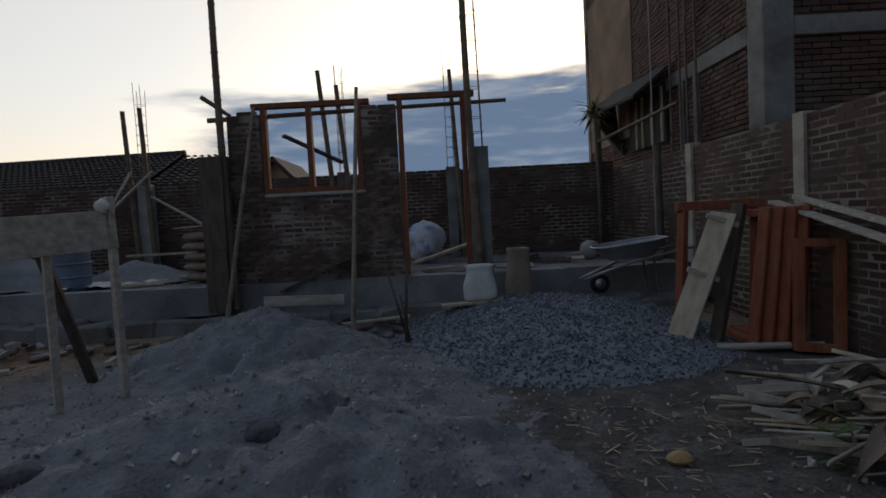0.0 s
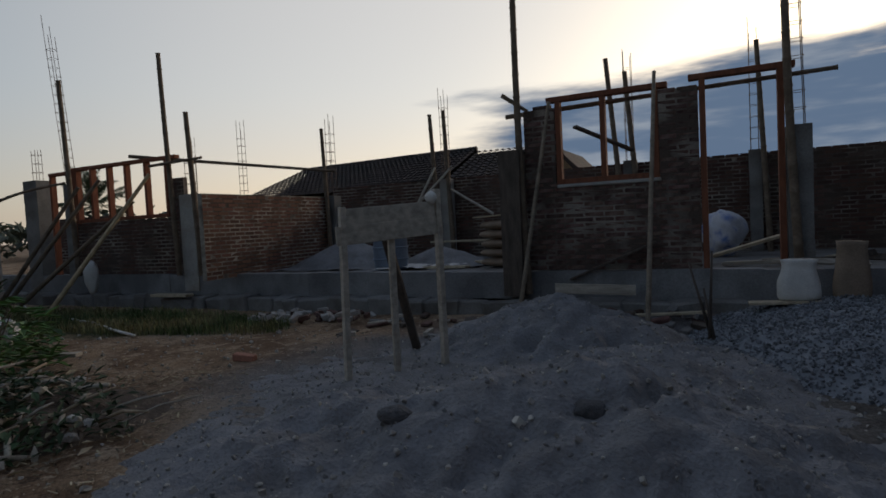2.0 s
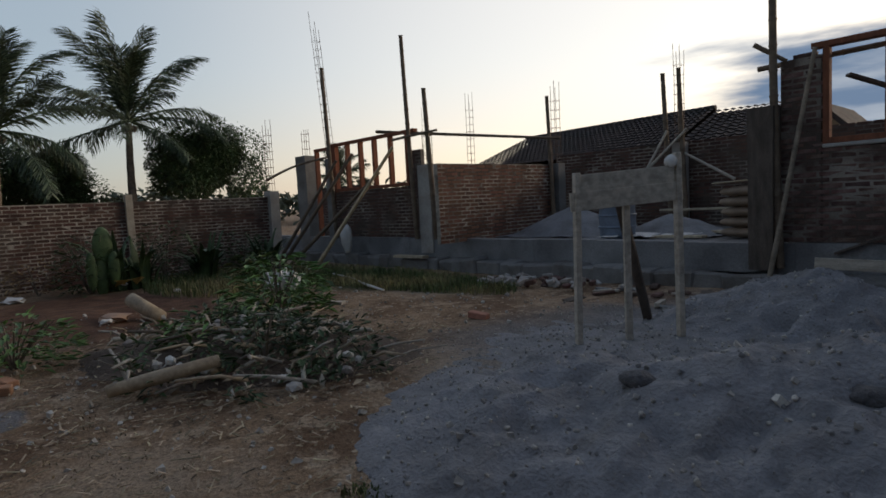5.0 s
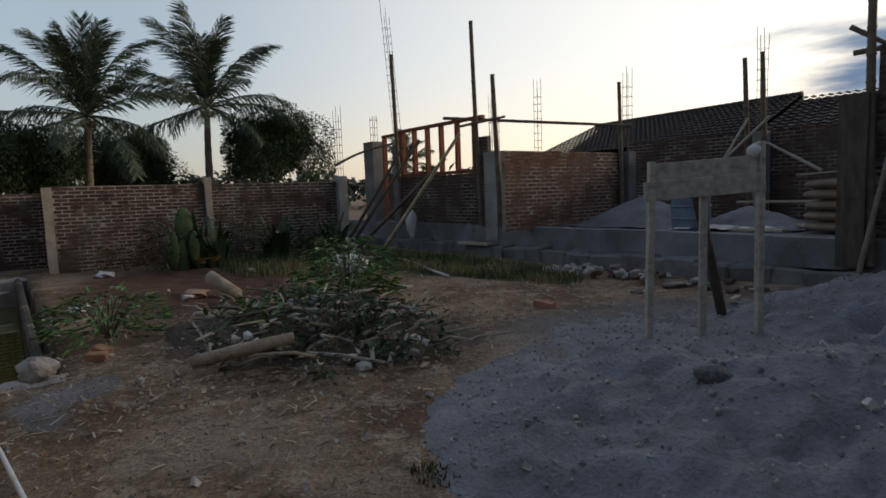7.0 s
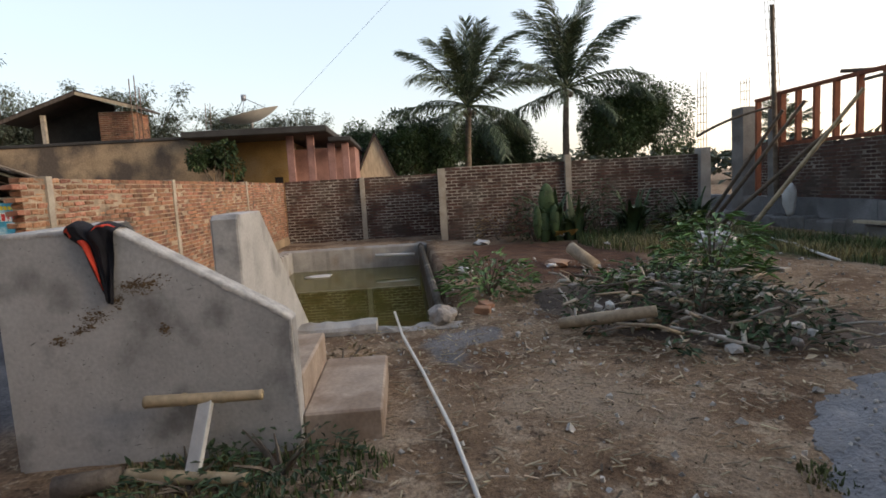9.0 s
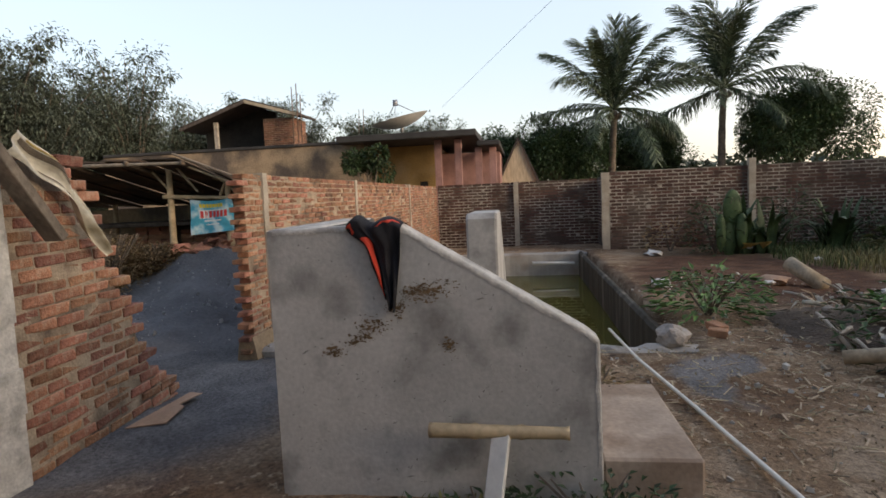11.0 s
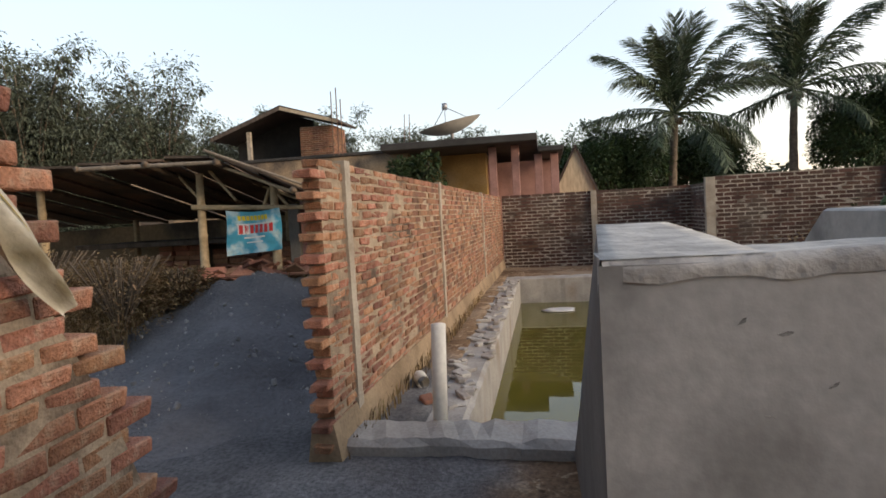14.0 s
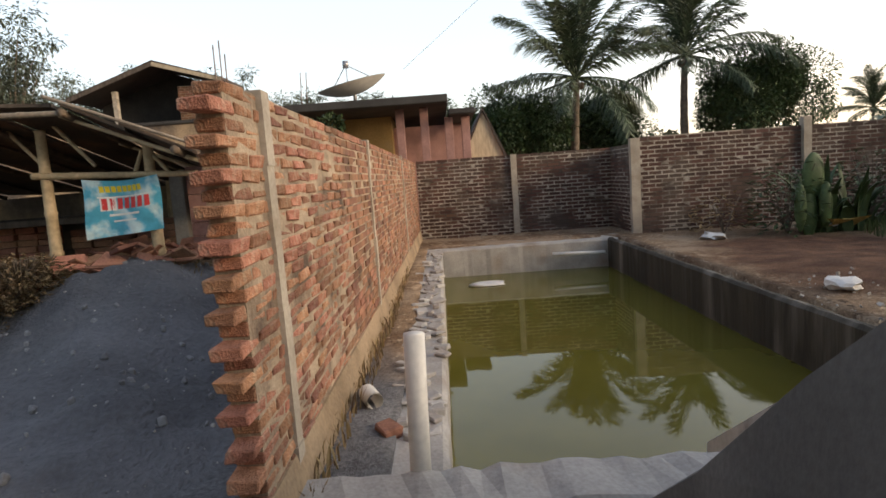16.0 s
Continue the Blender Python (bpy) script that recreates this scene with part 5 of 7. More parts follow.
# ---- tarp and beam over the broken wall ----
def tarp(u, v):
    w = 0.16 * (1 - 0.55 * u)
    x = -3.62 - 0.58 * u - w * 0.6 * (v - 0.5)
    z = 1.68 - 0.16 * u - 0.42 * u ** 1.7 + w * (v - 0.5) * 0.8 - 0.02 * math.sin(u * 9)
    return (x, -3.955 + 0.022 * math.sin(u * 13 + v * 4) + 0.018 * math.sin(v * 9 + u * 3), z)


tr = thing("tarp", (-4.0, -3.96, 1.3), "worn printed plastic sheet hung down the raked brick end", "tarp")
part("sheet", Geo().sheet(tarp, 30, 10), M_TARP, tr, smooth=True)
for v0, v1, u0, u1 in ((0.62, 0.78, 0.05, 0.55), (0.82, 0.9, 0.1, 0.8), (0.15, 0.22, 0.3, 0.7)):
    def band(u, v, v0=v0, v1=v1, u0=u0, u1=u1):
        x, y, z = tarp(u0 + (u1 - u0) * u, v0 + (v1 - v0) * v)
        return (x, y + 0.004, z)
    part("printed_band", Geo().sheet(band, 20, 2), M_LEAF_YELLOW if v0 > 0.8 else M_BARK, tr, "faded printed border", True)
plank("timber_beam", (-3.42, -3.90, 1.66), (-3.74, -3.87, 1.20), 0.11, 0.05, M_BARK, "thick dark timber leaning against the brick wall", category="beam")
g = Geo().add([(-4.86, -3.94, 0.03), (-4.24, -3.99, 0.02), (-4.33, -3.78, 0.02), (-4.56, -3.80, 0.04), (-4.60, -3.86, 0.04), (-4.84, -3.84, 0.03), (-4.86, -3.94, 0.036), (-4.24, -3.99, 0.026), (-4.33, -3.78, 0.026), (-4.56, -3.80, 0.046), (-4.60, -3.86, 0.046), (-4.84, -3.84, 0.036)], [(5, 4, 3, 2, 1, 0), (6, 7, 8, 9, 10, 11)] + [(i, (i + 1) % 6, (i + 1) % 6 + 6, i + 6) for i in range(6)])
single("cardboard", g, M_CARD, (-4.5, -3.9, 0), "torn piece of brown cardboard on the ground", "cardboard")


# ---- hut beyond the brick wall ----
HZ = 0.6


def roof_z(x, y):
    return 2.0 - 0.41 * max(0, y + 6.08) - 0.20 * (-8.4 - x)


hut = thing("open_hut", (-10.5, -7.0, HZ), "open bamboo hut with a patched low roof", "hut")
for x, y, z in ((-8.9, -6.55, 2.0), (-8.9, -5.68, 1.68), (-8.9, -8.6, 2.05), (-11.0, -6.5, 1.5), (-11.0, -9.0, 1.45), (-10.6, -5.3, 1.2)):
    part("post", Geo().bamboo((x, y, HZ - 0.1), (x + 0.02, y + 0.03, min(z + 0.08, roof_z(x, y) - 0.03)), 0.052), M_BAMBOO, hut, smooth=True)
part("rail", Geo().bamboo((-8.86, -6.62, 1.50), (-8.84, -5.25, 1.43), 0.03), M_BAMBOO, hut, smooth=True)
for a, b in (((-8.9, -6.9, 2.0), (-8.88, -6.55, 1.60)), ((-8.9, -6.45, 1.95), (-8.88, -6.1, 1.55)), ((-8.9, -5.8, 1.45), (-8.88, -5.7, 1.66)), ((-8.9, -5.5, 1.45), (-8.88, -5.66, 1.66))):
    part("brace", Geo().bamboo(a, b, 0.018), M_BAMBOO, hut, smooth=True)
# roof of overlapping sheets
for i in range(16):
    y1 = -5.05 - i * 0.52
    gap = (0.0, 0.09, 0.05, 0.0, 0.07)[i % 5]
    g = Geo()
    top = [(x, y1 - 0.56 + gap, roof_z(x, y1 - 0.56 + gap) + 0.03) for x in (-8.4, -11.3)] + [(x, y1, roof_z(x, y1)) for x in (-11.3, -8.4)]
    g.add(top + [(a, b, c - 0.025) for a, b, c in top], [(0, 1, 2, 3), (7, 6, 5, 4)] + [(k, k + 4, (k + 1) % 4 + 4, (k + 1) % 4) for k in range(4)])
    part("roof_sheet", g, M_ROOFSHEET, hut)
# purlins use darker bamboo than the posts: under-roof shade as colour
for y in (-5.2, -6.0, -6.8, -7.6, -8.6):
    part("purlin", Geo().bamboo((-8.35, y, roof_z(-8.35, y) - 0.05), (-11.2, y, roof_z(-11.2, y) - 0.05), 0.03), M_BAMBOO_DARK, hut, smooth=True)
for x in (-8.5, -9.3, -10.2, -11.0):
    part("rafter", Geo().bamboo((x, -5.02, roof_z(x, -5.02) - 0.06), (x, -6.1, roof_z(x, -6.1) - 0.06), 0.018), M_BAMBOO, hut, smooth=True)
part("eave_pole", Geo().bamboo((-8.36, -6.12, roof_z(-8.36, -6.12) + 0.04), (-8.36, -5.0, roof_z(-8.36, -5.0) + 0.04), 0.015), M_BAMBOO_GREY, hut, smooth=True)
part("eave_pole", Geo().bamboo((-8.38, -7.6, roof_z(-8.38, -7.6) - 0.05), (-8.38, -6.0, roof_z(-8.38, -6.0) - 0.05), 0.026), M_BAMBOO_GREY, hut, smooth=True)
part("back_wall", Geo().prism([(-13.2, HZ - 0.1), (-13.2, 1.28), (-6.4, 1.42), (-4.9, 0.82), (-4.9, HZ - 0.1)], "x", -11.4, -11.3), M_OLDWALL, hut, "stained dim back wall")
part("side_wall", Geo().box((-11.3, -5.02, HZ - 0.1), (-9.6, -4.92, 0.95)), M_WOOD_DARK, hut, "dark boarded side")
part("shelf", Geo().box((-11.2, -9.2, 1.05), (-10.0, -6.9, 1.12), 0.01), M_WOOD_DARK, hut)
part("concrete_post", Geo().box((-10.2, -6.05, HZ - 0.1), (-10.05, -5.9, 1.52), 0.01), M_CONCRETE, hut, "pale concrete post")
random.seed(245)
for k, (x, y, n) in enumerate(((-10.6, -8.2, 6), (-10.7, -7.4, 5), (-10.5, -6.55, 6), (-10.4, -5.75, 4))):
    for i in range(n):
        for j in range(3):
            single("stacked_brick", Geo().block(pose(x + rnd(-.02, .02), y + j * 0.24 + rnd(-.01, .01), HZ + 0.035 + i * 0.072, 0, 0, 90 + rnd(-5, 5)), (0.22, 0.11, 0.065), 0.005, 0.004), M_TERRACOTTA, (x, y, HZ), "red brick stacked inside the hut", "brick", group="bricks stacked in the hut")
pink = thing("leaning_panel", (-9.2, -5.3, HZ), "faded pink horizontal boards leaning by the hut", "panel")
for i in range(6):
    part("board", Geo().box((-9.22, -5.50, HZ + 0.16 + i * 0.125), (-9.19, -5.15, HZ + 0.28 + i * 0.125), 0.003), M_PINK, pink)
for i in range(46):
    x, y = rnd(-9.3, -8.55), rnd(-6.6, -5.3)
    single("roof_tile_shard", Geo().block(pose(x, y, HZ + 0.04 + rnd(0, 0.26) * max(0.1, 1 - abs(y + 5.9)), rnd(-40, 40), rnd(-40, 40), rnd(0, 180)), (rnd(.14, .3), rnd(.12, .22), 0.025), 0.004, 0.008), M_TERRACOTTA, (x, y, HZ), "broken terracotta tile in a pile", "tile shard", group="heap of broken tiles")

# banner
ban = thing("banner", (-8.8, -5.87, 1.2), "blue printed vinyl banner tied to the hut's rail", "banner")


def banner_at(u, v, off=0.0):
    y = -6.19 + 0.63 * u + 0.01 * math.sin(v * 5)
    z = 1.445 - 0.03 * math.sin(math.pi * u) * (1 - v) - v * (0.50 - 0.05 * u)
    return (-8.80 + 0.02 * math.sin(u * 9 + v * 2) + off, y, z)


part("sheet", Geo().sheet(banner_at, 20, 12), M_BANNER, ban, smooth=True)


def banner_bar(u0, u1, v0, v1, mat, label):
    part("print", Geo().sheet(lambda u, v: banner_at(u0 + (u1 - u0) * u, v0 + (v1 - v0) * v, 0.004), 8, 2), mat, ban, label, True)


for k in range(8):
    banner_bar(0.22 + k * 0.07, 0.275 + k * 0.07, 0.10, 0.21, M_YELLOW, "yellow lettering")
for k in range(3):
    banner_bar(0.20 + k * 0.07, 0.255 + k * 0.07, 0.30, 0.54, M_WHITEPRINT, "white ground of the letters")
for k in range(7):
    banner_bar(0.22 + k * 0.095, 0.285 + k * 0.095, 0.32, 0.52, M_REDPRINT, "red lettering")
banner_bar(0.18, 0.85, 0.285, 0.31, M_WHITEPRINT, "white line")
banner_bar(0.3, 0.72, 0.60, 0.64, M_WHITEPRINT, "line of small print")
banner_bar(0.35, 0.68, 0.72, 0.75, M_WHITEPRINT, "line of small print")

# ---- neighbour's house beyond the pool wall ----
hx = -20.0
house = thing("house", (hx, -8, 0), "ochre house with a flat concrete roof, stained walls", "house")
part("wall", Geo().box((hx - 6, -16, 0), (hx, -6.7, 3.2)), M_OLDWALL, house, "mould-stained plaster wall")
part("wall", Geo().box((hx - 6, -6.69, 0), (hx - 1.5, -4.55, 3.15)), M_OCHRE, house, "ochre painted wall")
part("wall", Geo().box((hx - 6, -4.54, 0), (hx - 2.0, -2.3, 2.85)), M_PINK, house, "faded pink porch wall")
roof = part("roof_slab", Geo().box((hx - 6.2, -7.3, 3.16), (hx + 0.9, -2.9, 3.36), 0.02), M_SLAB, house)
part("roof_slab", Geo().box((hx - 6.2, -2.9, 2.86), (hx + 0.7, -2.2, 3.0), 0.02), M_SLAB, house)
part("parapet", Geo().box((hx - 6.0, -16, 3.2), (hx + 0.05, -7.3, 3.3), 0.02), M_SLAB, house, "black mouldy wall top")
for y in (-4.2, -3.55, -2.9, -2.45):
    part("pillar", Geo().box((hx - 0.1, y - 0.11, 0), (hx + 0.12, y + 0.11, 3.15 if y < -3 else 2.85), 0.01), M_PINK, house, "pink-painted pillar")
for y in (-6.3, -4.95):
    wd = part("window", Geo().box((hx - 1.53, y - 0.2, 1.6), (hx - 1.485, y + 0.2, 1.95)), M_OCHRE, house, "small shuttered window")
    part("pane", Geo().box((hx - 1.49, y - 0.14, 1.64), (hx - 1.48, y + 0.14, 1.9)), M_DARK, wd)
# rooftop room
tw = thing("rooftop_room", (hx - 1, -10.5, 3.2), "brick rooftop room with a tiled lean-to roof", "rooftop room")
part("wall", Geo().box((hx - 1.2, -10.1, 3.2), (hx - 0.1, -9.05, 4.2)), M_MORTAR, tw, "mortar behind the bricks")
g = Geo()
for u, z, ln in courses(3.2, 4.2, 1.05, lambda u, z, r: True, 0.0, 0.2, 0.062):
    g.block(pose(hx - 0.1 + rnd(0, .01), -10.1 + u, z, 0, 0, 90), (ln - 0.02, 0.04, 0.045), 0, 0.002)
for u, z, ln in courses(3.2, 4.2, 1.1, lambda u, z, r: True, 0.0, 0.2, 0.062):
    g.block(pose(hx - 1.2 + u, -9.05 + rnd(0, .01), z), (ln - 0.02, 0.04, 0.045), 0, 0.002)
part("brickwork", g, M_BRICK_FAR, tw, "pinkish brick side", kind="stuff")
# back sheet painted near black in place of the room's inner shade
part("wall", Geo().prism([(-12.75, 3.2), (-12.75, 3.97), (-10.55, 4.72), (-10.1, 4.58), (-10.1, 3.2)], "x", hx - 1.3, hx - 1.15), M_DARK, tw, "near-black back sheet standing for the shade in the open room")
part("post", Geo().box((hx - 0.25, -11.9, 3.2), (hx - 0.13, -11.78, 4.2)), M_WOOD_GREY, tw)
g = Geo().prism([(-12.9, 4.05), (-10.55, 4.86), (-8.75, 4.30), (-8.75, 4.22), (-10.55, 4.76), (-12.9, 3.95)], "x", hx - 1.5, hx + 0.25)
part("roof", g, M_TILE, tw, "dark tiled roof")
part("bargeboard", Geo().beam((hx + 0.27, -10.55, 4.76), (hx + 0.27, -8.75, 4.23), 0.04, 0.1), M_WOOD_PALE, tw)
part("bargeboard", Geo().beam((hx + 0.27, -10.55, 4.76), (hx + 0.27, -12.9, 3.96), 0.04, 0.1), M_WOOD_DARK, tw)
# dish
dish = thing("satellite_dish", (hx, -5.4, 3.36), "large mesh satellite dish on the flat roof", "satellite dish")
dm = pose(hx, -5.35, 3.62, 12, 6, 0)
g = Geo()
for rr in range(7):
    for k in range(24):
        a, r = 2 * math.pi * k / 24, 0.95 * rr / 6
        g.v.append(tuple(dm @ Vector((r * math.cos(a), r * math.sin(a), 0.30 * (rr / 6) ** 2))))
g.f = [(rr * 24 + k, rr * 24 + (k + 1) % 24, (rr + 1) * 24 + (k + 1) % 24, (rr + 1) * 24 + k) for rr in range(6) for k in range(24)]
part("bowl", g, M_PVC, dish, smooth=True)
part("mast", Geo().tube([(hx, -5.35, 3.36), (hx, -5.35, 3.82)], 0.05, 8), M_METAL, dish, smooth=True)
tip = dm @ Vector((0, 0, 0.8))
for k in range(3):
    a = 2.1 * k
    part("strut", Geo().tube([dm @ Vector((0.8 * math.cos(a), 0.8 * math.sin(a), 0.22)), tip], 0.012, 5), M_METAL, dish)
part("feed", Geo().tube([tip - Vector((0, 0, 0.08)), tip + Vector((0, 0, 0.1))], 0.08, 10), M_METAL, dish, smooth=True)
for y in (-6.8, -6.65):
    pole("rebar", (hx, y, 3.3), (hx, y + 0.05, 4.3), 0.012, M_STEEL, "bare bar on the roof", "rebar")
gab = thing("far_gable", (-25, -1, 0), "small pale-gabled house behind the wall", "house")
part("wall", Geo().prism([(-2.3, 0), (-2.3, 2.0), (-1.65, 3.35), (-1.0, 2.0), (-1.0, 0)], "x", -24.5, -24.0), M_WOOD_PALE, gab, "pale gable wall")
part("roof", Geo().prism([(-2.6, 1.6), (-1.65, 3.5), (-1.65, 3.4), (-2.5, 1.6)], "x", -28, -23.9), M_TILE, gab)
part("roof", Geo().prism([(-0.8, 1.6), (-1.65, 3.5), (-1.65, 3.4), (-0.9, 1.6)], "x", -28, -23.9), M_TILE, gab)
# bars beside the rooftop room
for y, z in ((-8.62, 4.85), (-8.74, 5.2), (-8.9, 5.1)):
    single("rebar", Geo().tube([(hx + 0.32, y, 3.2), (hx + 0.34, y + 0.03, z)], 0.016, 5), M_STEEL, (hx + 0.3, y, 3.2), "bare steel bar standing beside the rooftop room", "rebar", group="bars on the roof")

# ---- tiled house behind the site ----
th = thing("tiled_house", (-6, 15.5, 0), "long dark tiled roof behind the building site", "house")
RIDGE_A, RIDGE_B, EAVE_A, EAVE_B = Vector((-13.07, 15.3, 3.30)), Vector((-6.9, 15.3, 3.40)), Vector((-13.0, 12.4, 2.3)), Vector((-6.85, 12.4, 2.25))
part("wall", Geo().box((-12.8, 13.0, 0), (-4.6, 18.0, 2.2)), M_OLDWALL, th)
part("gable", Geo().prism([(13.0, 2.2), (15.3, 3.24), (18.0, 2.2)], "x", -12.8, -12.6), M_OLDWALL, th)


def tiled_slope(a, b, c, d, rows, cols):
    """Rows of curved tiles on the slope; a-b the ridge, c-d the eave."""
    g = Geo()
    for r in range(rows):
        for k in range(cols):
            s0, s1 = r / rows, (r + 1.12) / rows
            t0, t1 = k / cols, (k + 1) / cols
            def at(s, t):
                return a.lerp(c, s).lerp(b.lerp(d, s), t)
            p = [at(s0, t0), at(s0, (t0 + t1) / 2), at(s0, t1), at(s1, t0), at(s1, (t0 + t1) / 2), at(s1, t1)]
            up = [0.0, 0.035, 0.0, 0.03, 0.07, 0.03]
            g.add([q + Vector((0, 0, u)) for q, u in zip(p, up)], [(0, 3, 4, 1), (1, 4, 5, 2)])
    return g


part("tiles", tiled_slope(RIDGE_A, RIDGE_B, EAVE_A, EAVE_B, 13, 42), M_TILE, th, kind="stuff")
part("tiles", tiled_slope(Vector((-6.9, 15.3, 3.33)), Vector((-5.15, 15.3, 3.31)), Vector((-6.85, 12.4, 2.2)), Vector((-4.4, 12.4, 2.2)), 13, 10), M_TILE, th, kind="stuff")
part("roof", Geo().add([RIDGE_A - Vector((0, 0, .03)), Vector((-5.15, 15.3, 3.27)), (-4.4, 18.4, 2.2), (-13.0, 18.4, 2.25)], [(0, 1, 2, 3)]), M_TILE, th)
ridge = Geo()
for k in range(34):
    x = -13.07 + 6.17 * k / 34
    ridge.tube([(x, 15.3, 3.30 + 0.003 * k), (x + 0.2, 15.3, 3.325 + 0.003 * k)], [0.09, 0.075], 8)
part("ridge_board", Geo().beam((-13.07, 15.38, 3.20), (-6.9, 15.38, 3.30), 0.08, 0.24), M_TILE, th)
part("ridge_tiles", ridge, M_TILE, th, kind="stuff")
sh2 = thing("small_roof", (-2.2, 14, 2.4), "small dark gabled roof behind the window opening", "roof")
part("roof", Geo().prism([(-4.6, 2.4), (-4.05, 2.98), (-3.55, 2.45), (-3.61, 2.37), (-4.05, 2.86), (-4.55, 2.35)], "y", 13.2, 16), M_TILE, sh2)
part("gable", Geo().prism([(-4.5, 2.0), (-4.5, 2.4), (-4.05, 2.85), (-3.65, 2.4), (-3.65, 2.0)], "y", 13.4, 13.5), M_OLDWALL, sh2)

# ---- tall neighbour building on the right ----
bx, by = 3.9, 7.35
tb = thing("brick_building", (bx + 2, by + 3, 0), "tall unfinished brick building with concrete beams", "building")


def building_face(p, q, z0, z1, hole=None):
    g = Geo()
    p, q = Vector((*p, 0)), Vector((*q, 0))
    d = (q - p).normalized()
    turn = math.atan2(d.y, d.x)
    for u, z, ln in courses(z0, z1, (q - p).length, (lambda u, z, r: not (hole and hole[0] < u < hole[1] and hole[2] < z < hole[3]))):
        o = p + d * u
        g.block(Matrix.Translation((o.x, o.y, z)) @ Matrix.Rotation(turn, 4, "Z") @ Matrix.Translation((0, rnd(-.01, .003), 0)), (ln - 0.014, 0.1, BRICK_H - 0.014), 0, 0.003)
    return g


part("core", Geo().box((bx + 0.02, by + 0.02, 0), (bx + 6, 15.7, 7.5)), M_MORTAR_DARK, tb)
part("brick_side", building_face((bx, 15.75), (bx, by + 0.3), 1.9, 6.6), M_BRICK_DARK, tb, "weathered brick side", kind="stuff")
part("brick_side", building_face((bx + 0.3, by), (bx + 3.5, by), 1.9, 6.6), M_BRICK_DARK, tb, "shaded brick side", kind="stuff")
part("plaster_patch", Geo().box((bx - 0.075, 12.2, 2.9), (bx - 0.055, 15.7, 6.6)), material("brown_render_coat", (0.23, 0.15, 0.10), var=0.25, scale=1.5, fine=30, bump=0.4, tint=(0.16, 0.11, 0.08), tint_scale=0.9), tb, "rough brown render")
part("corner_column", Geo().box((bx - 0.09, by - 0.09, 0), (bx + 0.3, by + 0.3, 7.5), 0.01), M_CONCRETE_DARK, tb, "grey concrete corner column")
part("beam", Geo().box((bx - 0.09, by + 0.302, 3.42), (bx + 0.1, 12.1, 3.66), 0.01), M_CONCRETE_DARK, tb, "grey concrete ring beam")
part("beam", Geo().box((bx + 0.302, by - 0.09, 3.42), (bx + 3.5, by + 0.1, 3.66), 0.01), M_CONCRETE_DARK, tb, "grey concrete ring beam")
for y in (9.2, 9.75):
    part("column", Geo().box((bx - 0.1, y - 0.09, 1.9), (bx + 0.1, y + 0.09, 3.418), 0.01), M_CONCRETE_DARK, tb)
for y in (9.0, 9.35, 9.6, 10.0):
    part("drain_pipe", Geo().tube([(bx - 0.16, y, 2.1), (bx - 0.16, y + 0.05, 5.5)], 0.02, 6), M_STEEL, tb)
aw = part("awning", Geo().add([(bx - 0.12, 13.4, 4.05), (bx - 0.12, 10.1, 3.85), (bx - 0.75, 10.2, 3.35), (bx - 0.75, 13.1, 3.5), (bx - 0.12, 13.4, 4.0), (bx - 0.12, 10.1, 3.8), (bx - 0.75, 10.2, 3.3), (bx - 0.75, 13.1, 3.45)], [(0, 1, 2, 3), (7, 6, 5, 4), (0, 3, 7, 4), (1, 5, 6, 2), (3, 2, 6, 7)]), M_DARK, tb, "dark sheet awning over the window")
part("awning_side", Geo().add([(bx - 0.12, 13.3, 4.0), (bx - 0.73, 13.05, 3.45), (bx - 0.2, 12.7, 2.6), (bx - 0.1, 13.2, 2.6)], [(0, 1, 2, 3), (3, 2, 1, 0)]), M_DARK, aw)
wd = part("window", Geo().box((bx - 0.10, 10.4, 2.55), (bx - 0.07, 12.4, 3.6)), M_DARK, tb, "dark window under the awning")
for y in (10.5, 11.0, 11.5, 11.85):
    part("window_bar", Geo().box((bx - 0.14, y, 2.55), (bx - 0.10, y + 0.07, 3.55), 0.004), M_WOOD_PALE, wd)
part("far_edge_trim", Geo().box((bx - 0.10, 15.6, 0), (bx + 0.1, 15.8, 7.5)), M_MORTAR_DARK, tb)
pole("bamboo_pole", (3.12, 9.2, 0.5), (3.08, 9.15, 4.9), 0.011, M_CONCRETE, "thin pale pipe standing by the wall")
pole("timber_post", (3.12, 9.0, 0.3), (3.10, 9.0, 2.35), 0.06, M_WOOD_DARK, "dark rough post by the boundary wall", "post")
pole("timber_post", (3.05, 12.0, 0.5), (3.0, 11.9, 3.3), 0.05, M_BARK, "rough post by the boundary wall", "post")
pole("bamboo_rail", (2.95, 12.0, 2.75), (3.15, 8.3, 2.85), 0.03, M_BAMBOO_DARK, "bamboo rail along the boundary wall", "rail")


